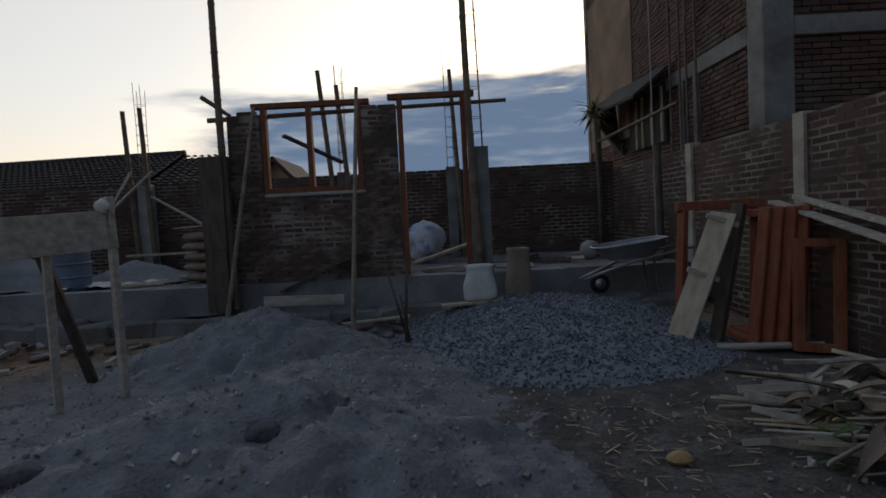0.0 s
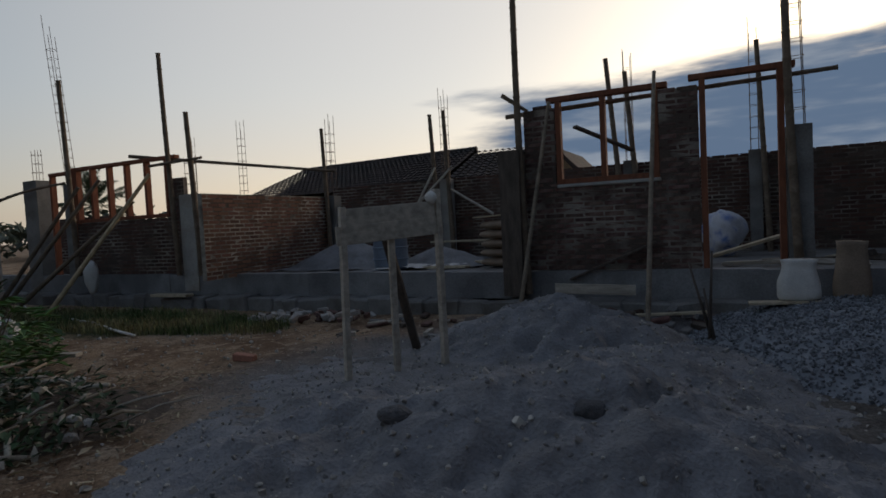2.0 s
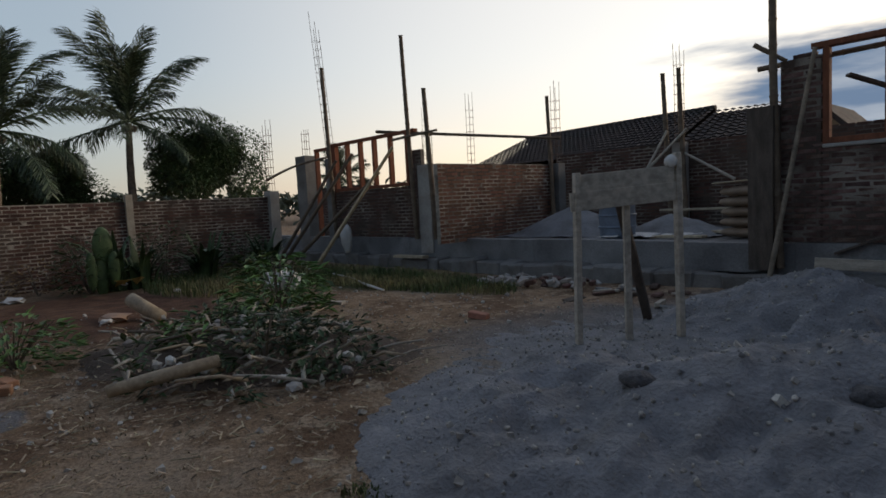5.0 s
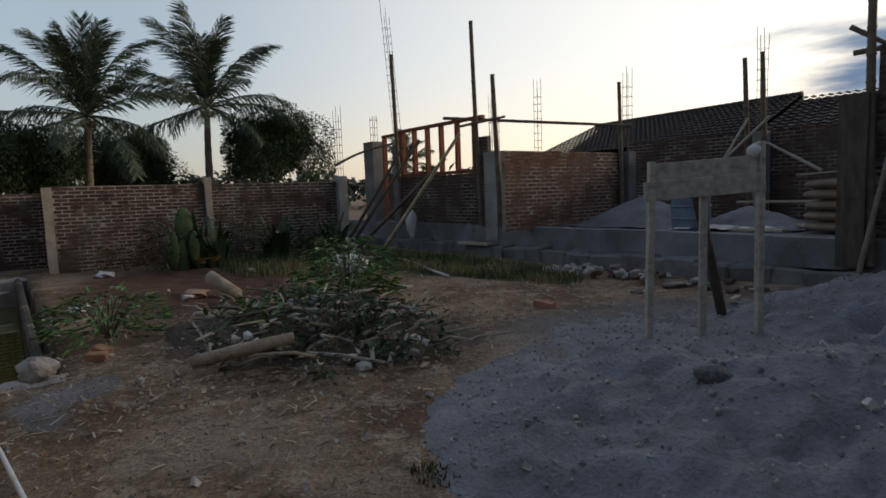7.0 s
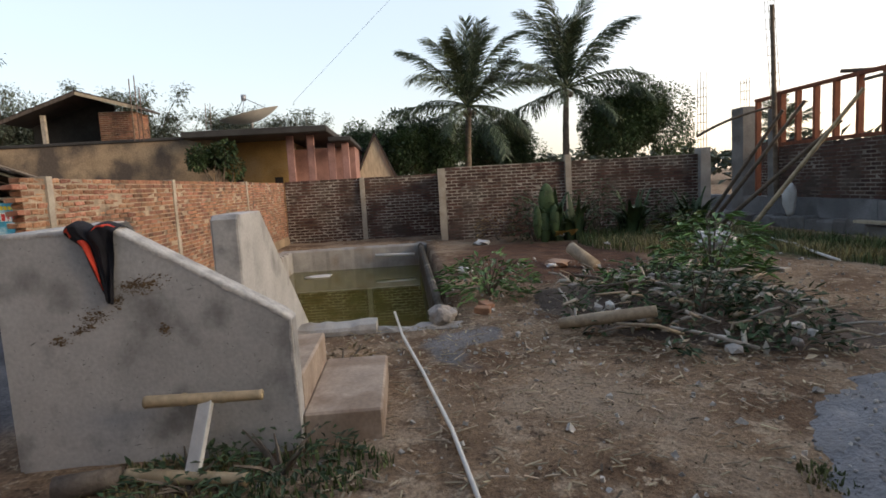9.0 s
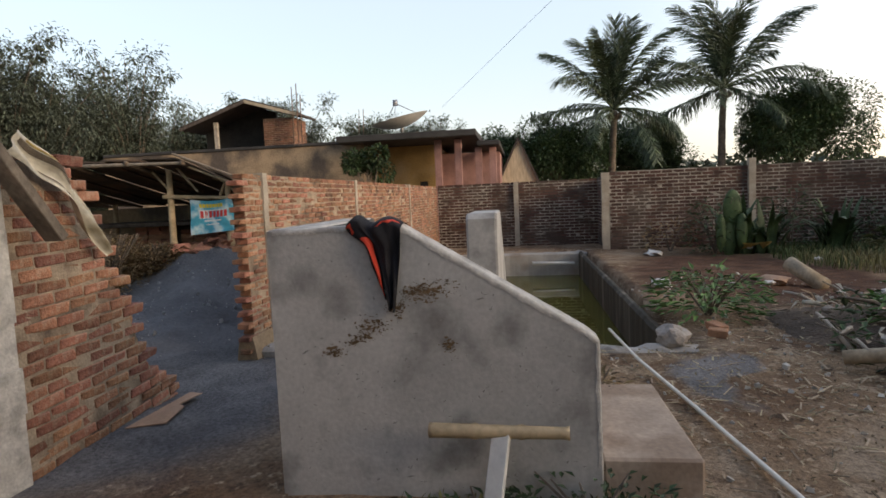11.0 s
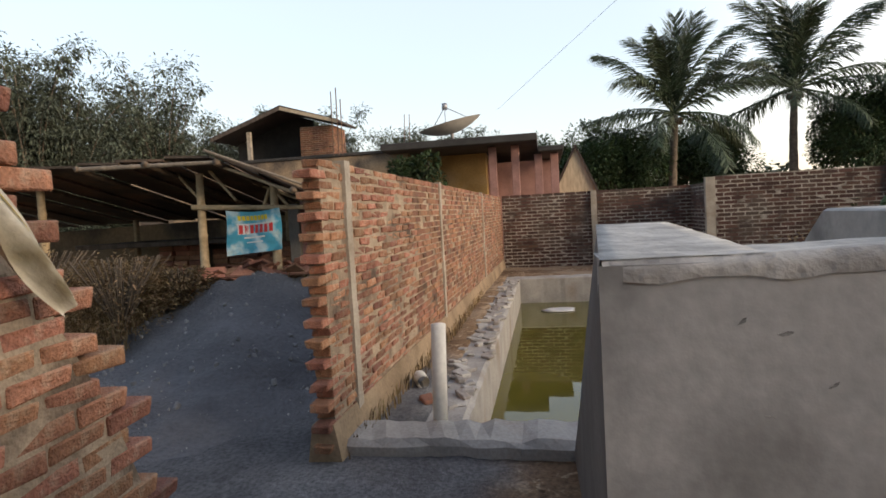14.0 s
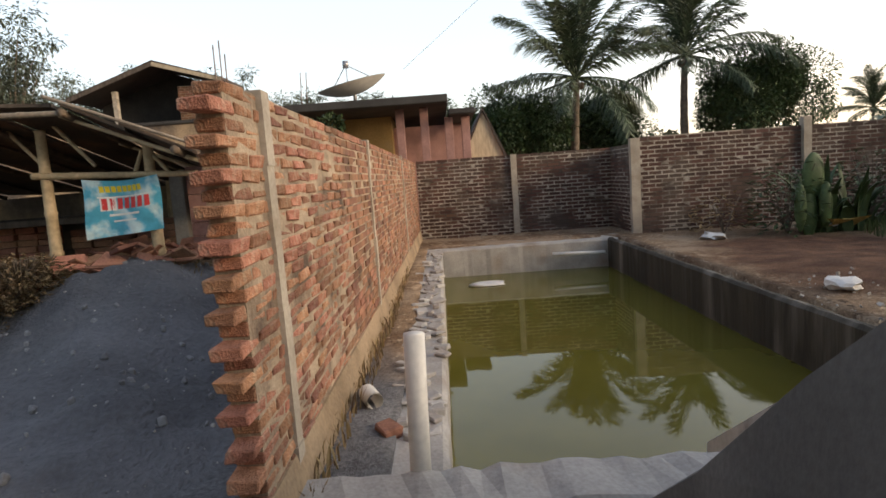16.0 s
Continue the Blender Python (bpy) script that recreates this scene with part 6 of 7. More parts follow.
# ---- trees ----
def frond_mesh(seed, length=4.5):
    """A long arching rib with two rows of thin hanging leaflets."""
    random.seed(seed)
    g = Geo()
    droop = rnd(0.15, 0.6)
    pts = []
    n = 18
    for i in range(n + 1):
        s = i / n
        pts.append(Vector((length * s * (1 - 0.16 * s * s), 0.06 * length * droop * math.sin(2 * s + seed), length * (0.16 * s - droop * 0.55 * s ** 2.4))))
    g.tube(pts, [0.05 * (1 - 0.92 * i / n) + 0.003 for i in range(n + 1)], 5)
    m = 84
    for i in range(8, m + 1):
        s = i / m
        k = min(n - 1e-3, s * n)
        a = pts[int(k)].lerp(pts[int(k) + 1], k - int(k))
        d = (pts[int(k) + 1] - pts[int(k)]).normalized()
        ln = length * 0.25 * (0.45 + 0.55 * math.sin(math.pi * min(1, s * 0.95 + 0.02))) * rnd(0.8, 1.1)
        for side in (-1, 1):
            if random.random() < 0.06:
                continue
            v = (d * rnd(0.75, 1.05) + Vector((0, side, 0)) * rnd(0.5, 0.9) + Vector((0, 0, rnd(-0.6, 0.1)))).normalized()
            w = 0.021 * rnd(0.8, 1.2)
            b = a + v * ln * 0.5
            c = b + (v * 0.75 + Vector((0, 0, -rnd(0.5, 1.1)))).normalized() * ln * 0.5
            g.add([a + d * w, a - d * w, b - d * w * 1.2, b + d * w * 1.2, c], [(0, 1, 2, 3), (3, 2, 4)])
    return mesh_of("frond", g, M_FROND)


FRONDS = [frond_mesh(100 + i) for i in range(7)]
random.seed(7)


def palm(x, y, crown_z, scale, lean, label):
    t = thing("coconut_palm", (x, y, 0), label, "palm tree")
    n = 14
    pts = [(x + lean[0] * (i / n - 1) ** 2 - lean[0], y + lean[1] * (i / n) ** 2, crown_z * i / n) for i in range(n + 1)]
    top = Vector(pts[-1])
    part("trunk", Geo().tube(pts, [(0.19 - 0.07 * i / n) * scale * (1.08 if i % 2 else 1.0) for i in range(n + 1)], 9), M_BARK, t, smooth=True)
    for i in range(30):
        ring = i / 30
        el = 86 - 128 * ring ** 1.45 + rnd(-9, 9)
        m = Matrix.Translation(top - Vector((x, y, 0)) + Vector((0, 0, 0.1))) @ pose(0, 0, 0, 0, 0, i * 137.5 + rnd(-10, 10)) @ pose(0, 0, 0, 0, -el, 0) @ Matrix.Scale(scale * rnd(0.78, 1.12), 4)
        o = new("frond", FRONDS[i % 7])
        o.parent = t
        o.matrix_local = m
    g = Geo()
    for k in range(7):
        a = k * 0.9
        g.lump(top + Vector((0.22 * math.cos(a), 0.22 * math.sin(a), -0.25)), (0.14, 0.14, 0.17), 1, 0.05)
    part("coconuts", g, M_BARK, t, smooth=True)
    return t


palm(-30.0, 7.75, 5.75, 1.08, (0.5, 0.2), "tall coconut palm with drooping dark green fronds")
palm(-29.0, 2.5, 4.85, 1.04, (-0.3, 0.2), "coconut palm with dense dark green fronds")
palm(-72.0, 47.0, 5.6, 1.2, (0.3, 0.2), "distant small coconut palm")


def tree(x, y, height, radius, leaves, label, size=0.22, mat=M_LEAF, base=0.0, squash=0.8, blobs=14, airy=0.55, seed=1):
    random.seed(seed)
    t = thing("tree", (x, y, base), label, "tree")
    trunk = Geo()
    fork = base + height * 0.42
    trunk.tube([(x, y, base - 0.1), (x + rnd(-.1, .1), y + rnd(-.1, .1), base + height * 0.2), (x + rnd(-.2, .2), y + rnd(-.2, .2), fork)], [0.05 * radius + 0.06, 0.04 * radius + 0.05, 0.03 * radius + 0.04], 8)
    centres = []
    for i in range(blobs):
        a, e = rnd(0, 6.283), rnd(-0.35, 1.0)
        r = radius * rnd(0.35, 0.85)
        c = Vector((x + r * math.cos(a) * math.cos(e), y + r * math.sin(a) * math.cos(e), base + height - radius * squash + r * math.sin(e) * squash))
        centres.append((c, radius * rnd(0.26, 0.46)))
        mid = Vector((x, y, fork)).lerp(c, 0.5) + Vector((rnd(-.2, .2), rnd(-.2, .2), 0.1))
        trunk.tube([(x, y, fork - 0.05), mid, c], [0.022 * radius + 0.02, 0.014 * radius + 0.012, 0.008], 5)
    part("trunk", trunk, M_BARK, t, smooth=True)
    crown = Geo()
    per = leaves // blobs
    for c, r in centres:
        for _ in range(per):
            d = Vector((random.gauss(0, 1), random.gauss(0, 1), random.gauss(0, 0.8))).normalized()
            p = c + d * r * (rnd(airy, 1.0) ** 0.5 if random.random() < 0.985 else rnd(1.0, 1.12))
            v = (d + Vector((rnd(-.8, .8), rnd(-.8, .8), rnd(-0.9, 0.3)))).normalized()
            s = size * rnd(0.6, 1.3)
            crown.leaf(p, v, (rnd(-.5, .5), rnd(-.5, .5), 1), s, s * 0.55)
    part("crown", crown, mat, t, kind="stuff")
    return t


def feathery_tree(x, y, height, radius, label, seed):
    """Many thin stems that arch outward under sprays of small narrow leaves."""
    random.seed(seed)
    t = thing("tree", (x, y, 0), label, "tree")
    stems, crown = Geo(), Geo()
    for k in range(26):
        a = rnd(0, 6.283)
        d = Vector((math.cos(a), math.sin(a), 0))
        top, reach = height * rnd(0.62, 1.04), radius * rnd(0.25, 1.0)
        root = Vector((x, y, 0)) + d * rnd(0.0, 0.5)
        pts = []
        for i in range(9):
            q = i / 8
            pts.append(root + d * reach * q ** 2.2 + Vector((0, 0, top * (q - 0.13 * q ** 4))))
        stems.tube(pts, [0.05 * (1 - i / 9) + 0.008 for i in range(9)], 4)
        for i in range(2, 9):
            spray = rnd(0.35, 0.62) * (1.1 - 0.35 * i / 8)
            c = pts[i] + Vector((rnd(-.3, .3), rnd(-.3, .3), rnd(-.2, .2)))
            for _ in range(105):
                o = Vector((random.gauss(0, 1), random.gauss(0, 1), random.gauss(0, 0.75))) * spray * 0.62
                z = rnd(0.13, 0.26)
                crown.leaf(c + o, o.normalized() + Vector((rnd(-.5, .5), rnd(-.5, .5), rnd(-1.0, 0.1))), (rnd(-.5, .5), rnd(-.5, .5), 1), z, z * 0.36)
    part("stem", stems, M_BARK, t, kind="stuff")
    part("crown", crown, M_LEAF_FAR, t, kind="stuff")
    return t


tree(-31, 11.4, 5.9, 2.9, 42000, "dense dark green broad-leaved tree", 0.15, seed=11, blobs=30, airy=0.3)
tree(-30, 0.2, 4.9, 2.7, 36000, "dark green broad-leaved tree behind the wall", 0.15, seed=12, blobs=26, airy=0.3)
tree(-34, 5.0, 5.2, 3.0, 36000, "dark bushy tree under the palms", 0.15, seed=13, blobs=26, airy=0.3)
tree(-33, -2.6, 4.9, 1.8, 16000, "small dark round tree behind the house", 0.14, seed=14, airy=0.3)
tree(-38, -5.5, 4.4, 3.0, 26000, "green tree behind the house", 0.15, seed=15, blobs=22, airy=0.3)
rs = random.Random(5)
for i in range(26):
    a = radians(97 + i * 2.3)
    d = 34 + rs.uniform(-4, 8) + (6 if i < 8 else 0)
    feathery_tree(-2 - d * math.sin(a), -2.5 + d * math.cos(a), 6.6 + rs.uniform(-1.6, 1.9) + min(i, 16) * 0.15, 2.6 + rs.uniform(-0.6, 0.9), "tall feathery green tree of the wooded slope", 40 + i)
# dense growth between the stems of the slope
g = Geo()
random.seed(78)
for _ in range(26000):
    a = radians(rnd(95, 160))
    d = rnd(40, 48)
    top = 4.6 + 1.5 * noise.noise(Vector((a * 14, 0, 3))) + 0.9 * noise.noise(Vector((a * 45, 0, 4))) + 1.3 * smooth(radians(100), radians(125), a)
    p = Vector((-2 - d * math.sin(a), -2.5 + d * math.cos(a), top * rnd(0, 1) ** 0.7))
    g.leaf(p, (rnd(-1, 1), rnd(-1, 1), rnd(-0.8, 0.5)), (0, 0, 1), rnd(0.22, 0.45), rnd(0.12, 0.2))
single("woodland", g, M_LEAF, (-40, -15, 0), "dense dark green growth on the wooded slope", "trees", kind="stuff")
# low distant growth along the horizon
g = Geo()
random.seed(77)
for _ in range(9000):
    a = radians(rnd(20, 180))
    d = rnd(52, 75)
    p = Vector((-2 - d * math.sin(a), d * math.cos(a), 0))
    h = 3.2 + 1.3 * noise.noise(Vector((a * 9, 0, 1))) + 0.8 * noise.noise(Vector((a * 30, 0, 2)))
    p.z = rnd(0, 1) ** 0.6 * h
    g.leaf(p, (rnd(-1, 1), rnd(-1, 1), rnd(-0.3, 1)), (0, 0, 1), rnd(0.6, 1.3), rnd(0.5, 0.8))
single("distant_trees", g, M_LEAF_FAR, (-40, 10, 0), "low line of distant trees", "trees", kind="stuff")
tree(-18.4, -6.1, 3.0, 0.8, 2600, "small green bush in front of the house", 0.12, seed=91, blobs=9)


# ---- plants by the garden wall ----
def bush(name, x, y, h, r, n, size, mat, label, seed, up=0.6):
    random.seed(seed)
    t = thing(name, (x, y, ground_z(x, y)), label, "plant")
    g, s = Geo(), Geo()
    z0 = ground_z(x, y)
    for _ in range(max(4, n // 40)):
        a, rr = rnd(0, 6.28), r * rnd(0.2, 0.8)
        s.tube([(x, y, z0 - 0.02), (x + rr * 0.5 * math.cos(a), y + rr * 0.5 * math.sin(a), z0 + h * 0.5), (x + rr * math.cos(a), y + rr * math.sin(a), z0 + h * 0.9)], [0.014, 0.01, 0.004], 4)
    for _ in range(n):
        a, rr, k = rnd(0, 6.28), r * math.sqrt(rnd(0, 1)), rnd(0.05, 1)
        p = Vector((x + rr * math.cos(a), y + rr * math.sin(a), z0 + h * k * (1 - 0.4 * (rr / r) ** 2)))
        g.leaf(p, (math.cos(a) + rnd(-.7, .7), math.sin(a) + rnd(-.7, .7), rnd(-0.5, 1) * up), (0, 0, 1), size * rnd(0.6, 1.4), size * 0.4)
    part("stem", s, M_BARK, t, kind="stuff")
    part("leaves", g, mat, t, kind="stuff")
    return t


def fleshy(x, y, h, n, label, seed):
    """A clump of tall fleshy blades."""
    random.seed(seed)
    t = thing("tall_plant", (x, y, ground_z(x, y)), label, "plant")
    z0 = ground_z(x, y)
    for _ in range(n):
        a = rnd(0, 6.28)
        lean_, hh, w = rnd(0.1, 0.75), h * rnd(0.45, 1.0), rnd(0.05, 0.10)
        d = Vector((math.cos(a), math.sin(a), 0))
        s = Vector((-d.y, d.x, 0))
        g = Geo()
        base = Vector((x, y, z0)) + d * rnd(0, 0.22)
        for i in range(7):
            k = i / 6
            c = base + d * (lean_ * hh * k * k) + Vector((0, 0, hh * k * (1 - (0.08 + 0.5 * lean_) * k * k)))
            ww = w * math.sin(math.pi * (0.12 + 0.86 * k) ** 0.8)
            g.v += [tuple(c - s * ww + d * 0.015), tuple(c - d * 0.02), tuple(c + s * ww + d * 0.015)]
        g.f = [q for i in range(6) for q in ((i * 3, i * 3 + 1, i * 3 + 4, i * 3 + 3), (i * 3 + 1, i * 3 + 2, i * 3 + 5, i * 3 + 4))]
        part("blade", g, M_CACTUS, t, smooth=True)
    return t


fleshy(-12.9, 2.55, 1.45, 30, "clump of tall fleshy green leaves by the garden wall", 201)
fleshy(-12.75, 2.95, 1.2, 20, "clump of fleshy green leaves by the garden wall", 202)
fleshy(-12.9, 4.2, 1.25, 26, "clump of tall green leaves by the garden wall", 203)
fleshy(-13.2, 5.7, 1.15, 22, "clump of green leaves near the concrete column", 204)
bush("bush", -13.0, 2.1, 1.2, 0.55, 420, 0.13, M_LEAF, "leafy green bush by the garden wall", 205)
bush("bush", -13.1, 3.5, 1.3, 0.6, 420, 0.13, M_LEAF, "leafy green bush by the garden wall", 206)
bush("bush", -13.3, 5.2, 1.0, 0.6, 380, 0.13, M_LEAF, "leafy green bush by the garden wall", 207)
bush("bush", -13.6, 1.4, 0.7, 0.5, 200, 0.12, M_STRAW, "dry brown weeds by the garden wall", 208)
bush("weed", -7.3, 0.25, 0.5, 0.55, 420, 0.12, M_LEAF_BRIGHT, "low green weeds at the pool corner", 209)
bush("weed", -3.35, -1.35, 0.18, 0.40, 260, 0.06, M_LEAF, "low weeds at the foot of the parapet", 210)
bush("weed", -3.25, -1.75, 0.14, 0.35, 200, 0.06, M_LEAF, "low weeds at the foot of the parapet", 211)
bush("weed", -4.75, -1.2, 0.2, 0.3, 140, 0.07, M_STRAW, "dry weeds beside the step", 212)
for i, (x, y) in enumerate(((-12.5, 2.4), (-12.45, 2.75), (-12.6, 2.6))):
    single("dry_leaf", Geo().leaf((x, y, 0.12), (0.6, 0.5 - i * 0.5, 0.4), (0, 0, 1), 0.4, 0.22), M_LEAF_YELLOW, (x, y, 0.1), "large yellowed leaf on the ground", "leaf", group="yellowed leaves")

def cactus(x, y, label, seed):
    """Flat fleshy pads, one growing from another."""
    random.seed(seed)
    t = thing("cactus", (x, y, ground_z(x, y)), label, "plant")
    z0 = ground_z(x, y)
    for dx, dy, z, w, h in ((0, 0, 0.3, 0.13, 0.36), (0.0, 0.06, 0.88, 0.17, 0.34), (0.05, -0.16, 0.42, 0.09, 0.36), (0.08, 0.2, 0.45, 0.10, 0.34)):
        part("pad", Geo().lump((x + dx, y + dy, z0 + z), (0.05, w, h), 3, 0.06, z), M_CACTUS, t, smooth=True)
    return t


cactus(-12.7, 2.25, "tall dark green cactus with broad flat pads", 230)
random.seed(231)
for i in range(7):
    single("white_scrap", Geo().lump((-9.9 + rnd(-3, 3.6), 1.6 + rnd(-0.5, 1.4), 0.12), (rnd(.04, .12), rnd(.03, .08), 0.03), 2, 0.6, i), M_WHITE_SACK, (-9.5, 1.5, 0.1), "small scrap of white plastic on the soil", "scrap", group="plastic scraps")

# ---- debris heap ----
random.seed(300)
DX, DY = -6.0, 1.9


def debris_z(x, y):
    return 0.26 * bell(x, y, DX, DY, 1.9, 1.15, 0.5, 1.3)


heap("earth_mound", DX, DY, 2.0, 1.6, lambda x, y: debris_z(x, y) + 0.02 * fbm(x, y, 4, 1), M_SAND_DARK, "low mound of earth under cut branches", 0.1).data.materials[0] = material("dark_humus", (0.085, 0.06, 0.042), var=0.35, scale=2, fine=30, bump=0.9, coords="World", tint=(0.14, 0.1, 0.07), tint_scale=3, bump_far=0.03)
for i in range(70):
    a, rr = rnd(0, 6.28), math.sqrt(rnd(0, 1))
    x, y = DX + 1.7 * rr * math.cos(a), DY + 1.1 * rr * math.sin(a)
    z = ground_z(x, y) + debris_z(x, y) + 0.03
    b, ln = rnd(0, 6.28), rnd(0.15, 0.65)
    q = (x + ln * math.cos(b), y + ln * math.sin(b), max(0.03, z + rnd(-0.05, 0.18)))
    r = rnd(0.004, 0.02)
    single("branch", Geo().tube([(x, y, z), ((x + q[0]) / 2 + rnd(-.05, .05), (y + q[1]) / 2 + rnd(-.05, .05), (z + q[2]) / 2 + 0.03), q], [r, r * 0.9, r * 0.6], 6), random.choice((M_LOG, M_WOOD_GREY, M_WOOD_GREY, M_BARK)), (x, y, z), "cut dry branch on the debris heap", "branch", True, group="cut branches")
g = Geo()
for _ in range(2100):
    a, rr = rnd(0, 6.28), math.sqrt(rnd(0, 1))
    x, y = DX + 0.35 + 1.55 * rr * math.cos(a), DY - 0.1 + 1.05 * rr * math.sin(a)
    if noise.noise(Vector((x * 2.3, y * 2.3, 4.0))) < 0.02:
        continue
    z = ground_z(x, y) + debris_z(x, y) + abs(random.gauss(0, 0.10))
    g.leaf((x, y, z), (rnd(-1, 1), rnd(-1, 1), rnd(-0.4, 0.7)), (rnd(-.4, .4), rnd(-.4, .4), 1), rnd(0.05, 0.14), rnd(0.025, 0.055))
single("cut_foliage", g, M_LEAF, (DX, DY, 0.2), "wilting green leaves on cut branches", "foliage", kind="stuff")
g = Geo()
for _ in range(520):
    a, rr = rnd(0, 6.28), math.sqrt(rnd(0, 1))
    x, y = DX + 1.8 * rr * math.cos(a), DY + 1.2 * rr * math.sin(a)
    z = ground_z(x, y) + debris_z(x, y) + abs(random.gauss(0, 0.05)) + 0.01
    g.leaf((x, y, z), (rnd(-1, 1), rnd(-1, 1), rnd(-0.2, 0.4)), (rnd(-.4, .4), rnd(-.4, .4), 1), rnd(0.03, 0.11), rnd(0.02, 0.05))
single("dry_litter", g, M_LEAF_DRY, (DX, DY, 0.1), "pale dry leaves and bark scraps", "litter", kind="stuff")
for i in range(46):
    a, rr = rnd(0, 6.28), math.sqrt(rnd(0, 1))
    x, y = DX + 1.6 * rr * math.cos(a), DY + 1.0 * rr * math.sin(a)
    z = ground_z(x, y) + debris_z(x, y)
    single("rubble_chunk", Geo().lump((x, y, z + 0.05), (rnd(.03, .09), rnd(.03, .08), rnd(.03, .05)), 1, 0.4, i), random.choice((M_STONE, M_PVC, M_PEBBLE)), (x, y, z), "pale chunk of rubble in the debris heap", "rubble", group="rubble chunks")
single("log", Geo().tube([(-5.46, 0.60, 0.08), (-5.28, 0.92, 0.15), (-5.06, 1.28, 0.23)], [0.05, 0.055, 0.045], 10), M_LOG, (-5.4, 1.0, 0.1), "pale barked log lying on the debris heap", "log", True)
single("log", Geo().tube([(-8.55, 1.95, 0.06), (-8.97, 1.72, 0.30)], [0.09, 0.09], 12), M_LOG, (-8.8, 1.85, 0.05), "cut log end leaning on the soil", "log", True)
bush("sapling", -7.2, 2.9, 0.85, 0.6, 420, 0.17, M_LEAF_BRIGHT, "cut leafy branches standing in the debris heap", 320)
bush("sapling", -6.3, 1.75, 0.5, 0.5, 280, 0.13, M_LEAF_BRIGHT, "green leafy shoots in the debris heap", 325)
bush("sapling", -5.3, 1.75, 0.55, 0.45, 340, 0.09, M_LEAF, "green leafy shoots in the debris heap", 321)
bush("fern", -12.0, 4.9, 0.55, 0.5, 200, 0.22, M_GRASS, "bright green fern clump", 322)
for x, y, s in ((-8.55, 3.5, 0.17), (-8.4, 3.66, 0.15), (-8.65, 3.66, 0.13)):
    single("plastic_bag", Geo().lump((x + 0.3, y - 0.1, 0.36), (s, s * 0.8, 0.13), 3, 0.7, x), M_WHITE_SACK, (x, y, 0.15), "crumpled white plastic bag on the heap", "plastic bag")
bush("weed", -8.6, 3.7, 0.34, 0.55, 260, 0.13, M_LEAF_BRIGHT, "green weeds under white plastic bags", 323)
for i, (x, y, s) in enumerate(((-13.0, 0.95, 0.28), (-8.9, 0.15, 0.2), (-8.85, 1.5, 0.26))):
    single("white_scrap", Geo().lump((x, y, ground_z(x, y) + 0.05), (s, s * 0.6, 0.06), 2, 0.6, i), M_WHITE_SACK if i < 2 else M_CARD, (x, y, 0.05), "flattened pale plastic scrap on the soil", "scrap")
random.seed(340)
for i in range(34):
    a, rr = rnd(0, 6.28), math.sqrt(rnd(0, 1))
    x, y = DX - 0.2 + 1.6 * rr * math.cos(a), DY + 0.05 + 1.05 * rr * math.sin(a)
    z, b, ln, r = ground_z(x, y) + debris_z(x, y) + 0.05, rnd(0, 6.28), rnd(0.10, 0.34), rnd(0.016, 0.034)
    q = Vector((ln * math.cos(b), ln * math.sin(b), rnd(-0.04, 0.09)))
    single("stem_piece", Geo().tube([Vector((x, y, z)) - q / 2, Vector((x, y, z + 0.01)), Vector((x, y, z)) + q / 2], [r, r * 1.08, r * 0.9], 8, True, 0.06), random.choice((M_HUSK, M_HUSK, M_LOG, M_WOOD_GREY)), (x, y, z), "pale chopped plant stem on the debris heap", "stem", True, group="chopped stems")
g = Geo()
for _ in range(80):
    a, rr = rnd(0, 6.28), math.sqrt(rnd(0, 1))
    x, y = DX - 0.2 + 1.7 * rr * math.cos(a), DY + 1.1 * rr * math.sin(a)
    z = ground_z(x, y) + debris_z(x, y) + abs(random.gauss(0, 0.06)) + 0.03
    g.leaf((x, y, z), (rnd(-1, 1), rnd(-1, 1), rnd(-0.3, 0.3)), (rnd(-.5, .5), rnd(-.5, .5), 1), rnd(0.12, 0.3), rnd(0.02, 0.045), 0.3)
single("husk_strips", g, M_HUSK, (DX, DY, 0.1), "pale torn husks and bark strips on the heap", "litter", kind="stuff")
plank("plank", (-7.8, 3.4, 0.10), (-7.0, 3.7, 0.12), 0.12, 0.04, M_WOOD_GREY, "short grey plank on the earth")

# ---- litter, pebbles and grass on the ground ----
random.seed(400)
g = Geo()
for _ in range(1700):
    x, y = rnd(-9.5, 2.5), rnd(-1.5, 6.0)
    s = rnd(0.005, 0.018) if random.random() < 0.93 else rnd(0.02, 0.03)
    z = ground_z(x, y) + max(0, sand_h(x, y) - 0.03)
    g.block(pose(x, y, z + s * 0.3, rnd(0, 90), rnd(0, 90), rnd(0, 90)), (s * 1.8, s * 1.4, s), 0, s * 0.3)
single("pebbles", g, M_PEBBLE, (-3, 2, 0), "scattered pale pebbles and chips", "pebbles", kind="stuff")
g = Geo()
for _ in range(5200):
    x, y = rnd(-8.0, 1.5), rnd(-1.3, 4.0)
    if sand_h(x, y) > 0.02:
        continue
    z = ground_z(x, y) + 0.012
    a, ln = rnd(0, 6.28), rnd(0.02, 0.09) if random.random() < 0.93 else rnd(0.1, 0.16)
    g.beam((x, y, z), (x + ln * math.cos(a), y + ln * math.sin(a), z + rnd(0, 0.02)), rnd(0.005, 0.013), 0.003)
single("straw_litter", g, M_LEAF_DRY, (-3, 1, 0), "scattered straw and dry chips", "litter", kind="stuff")


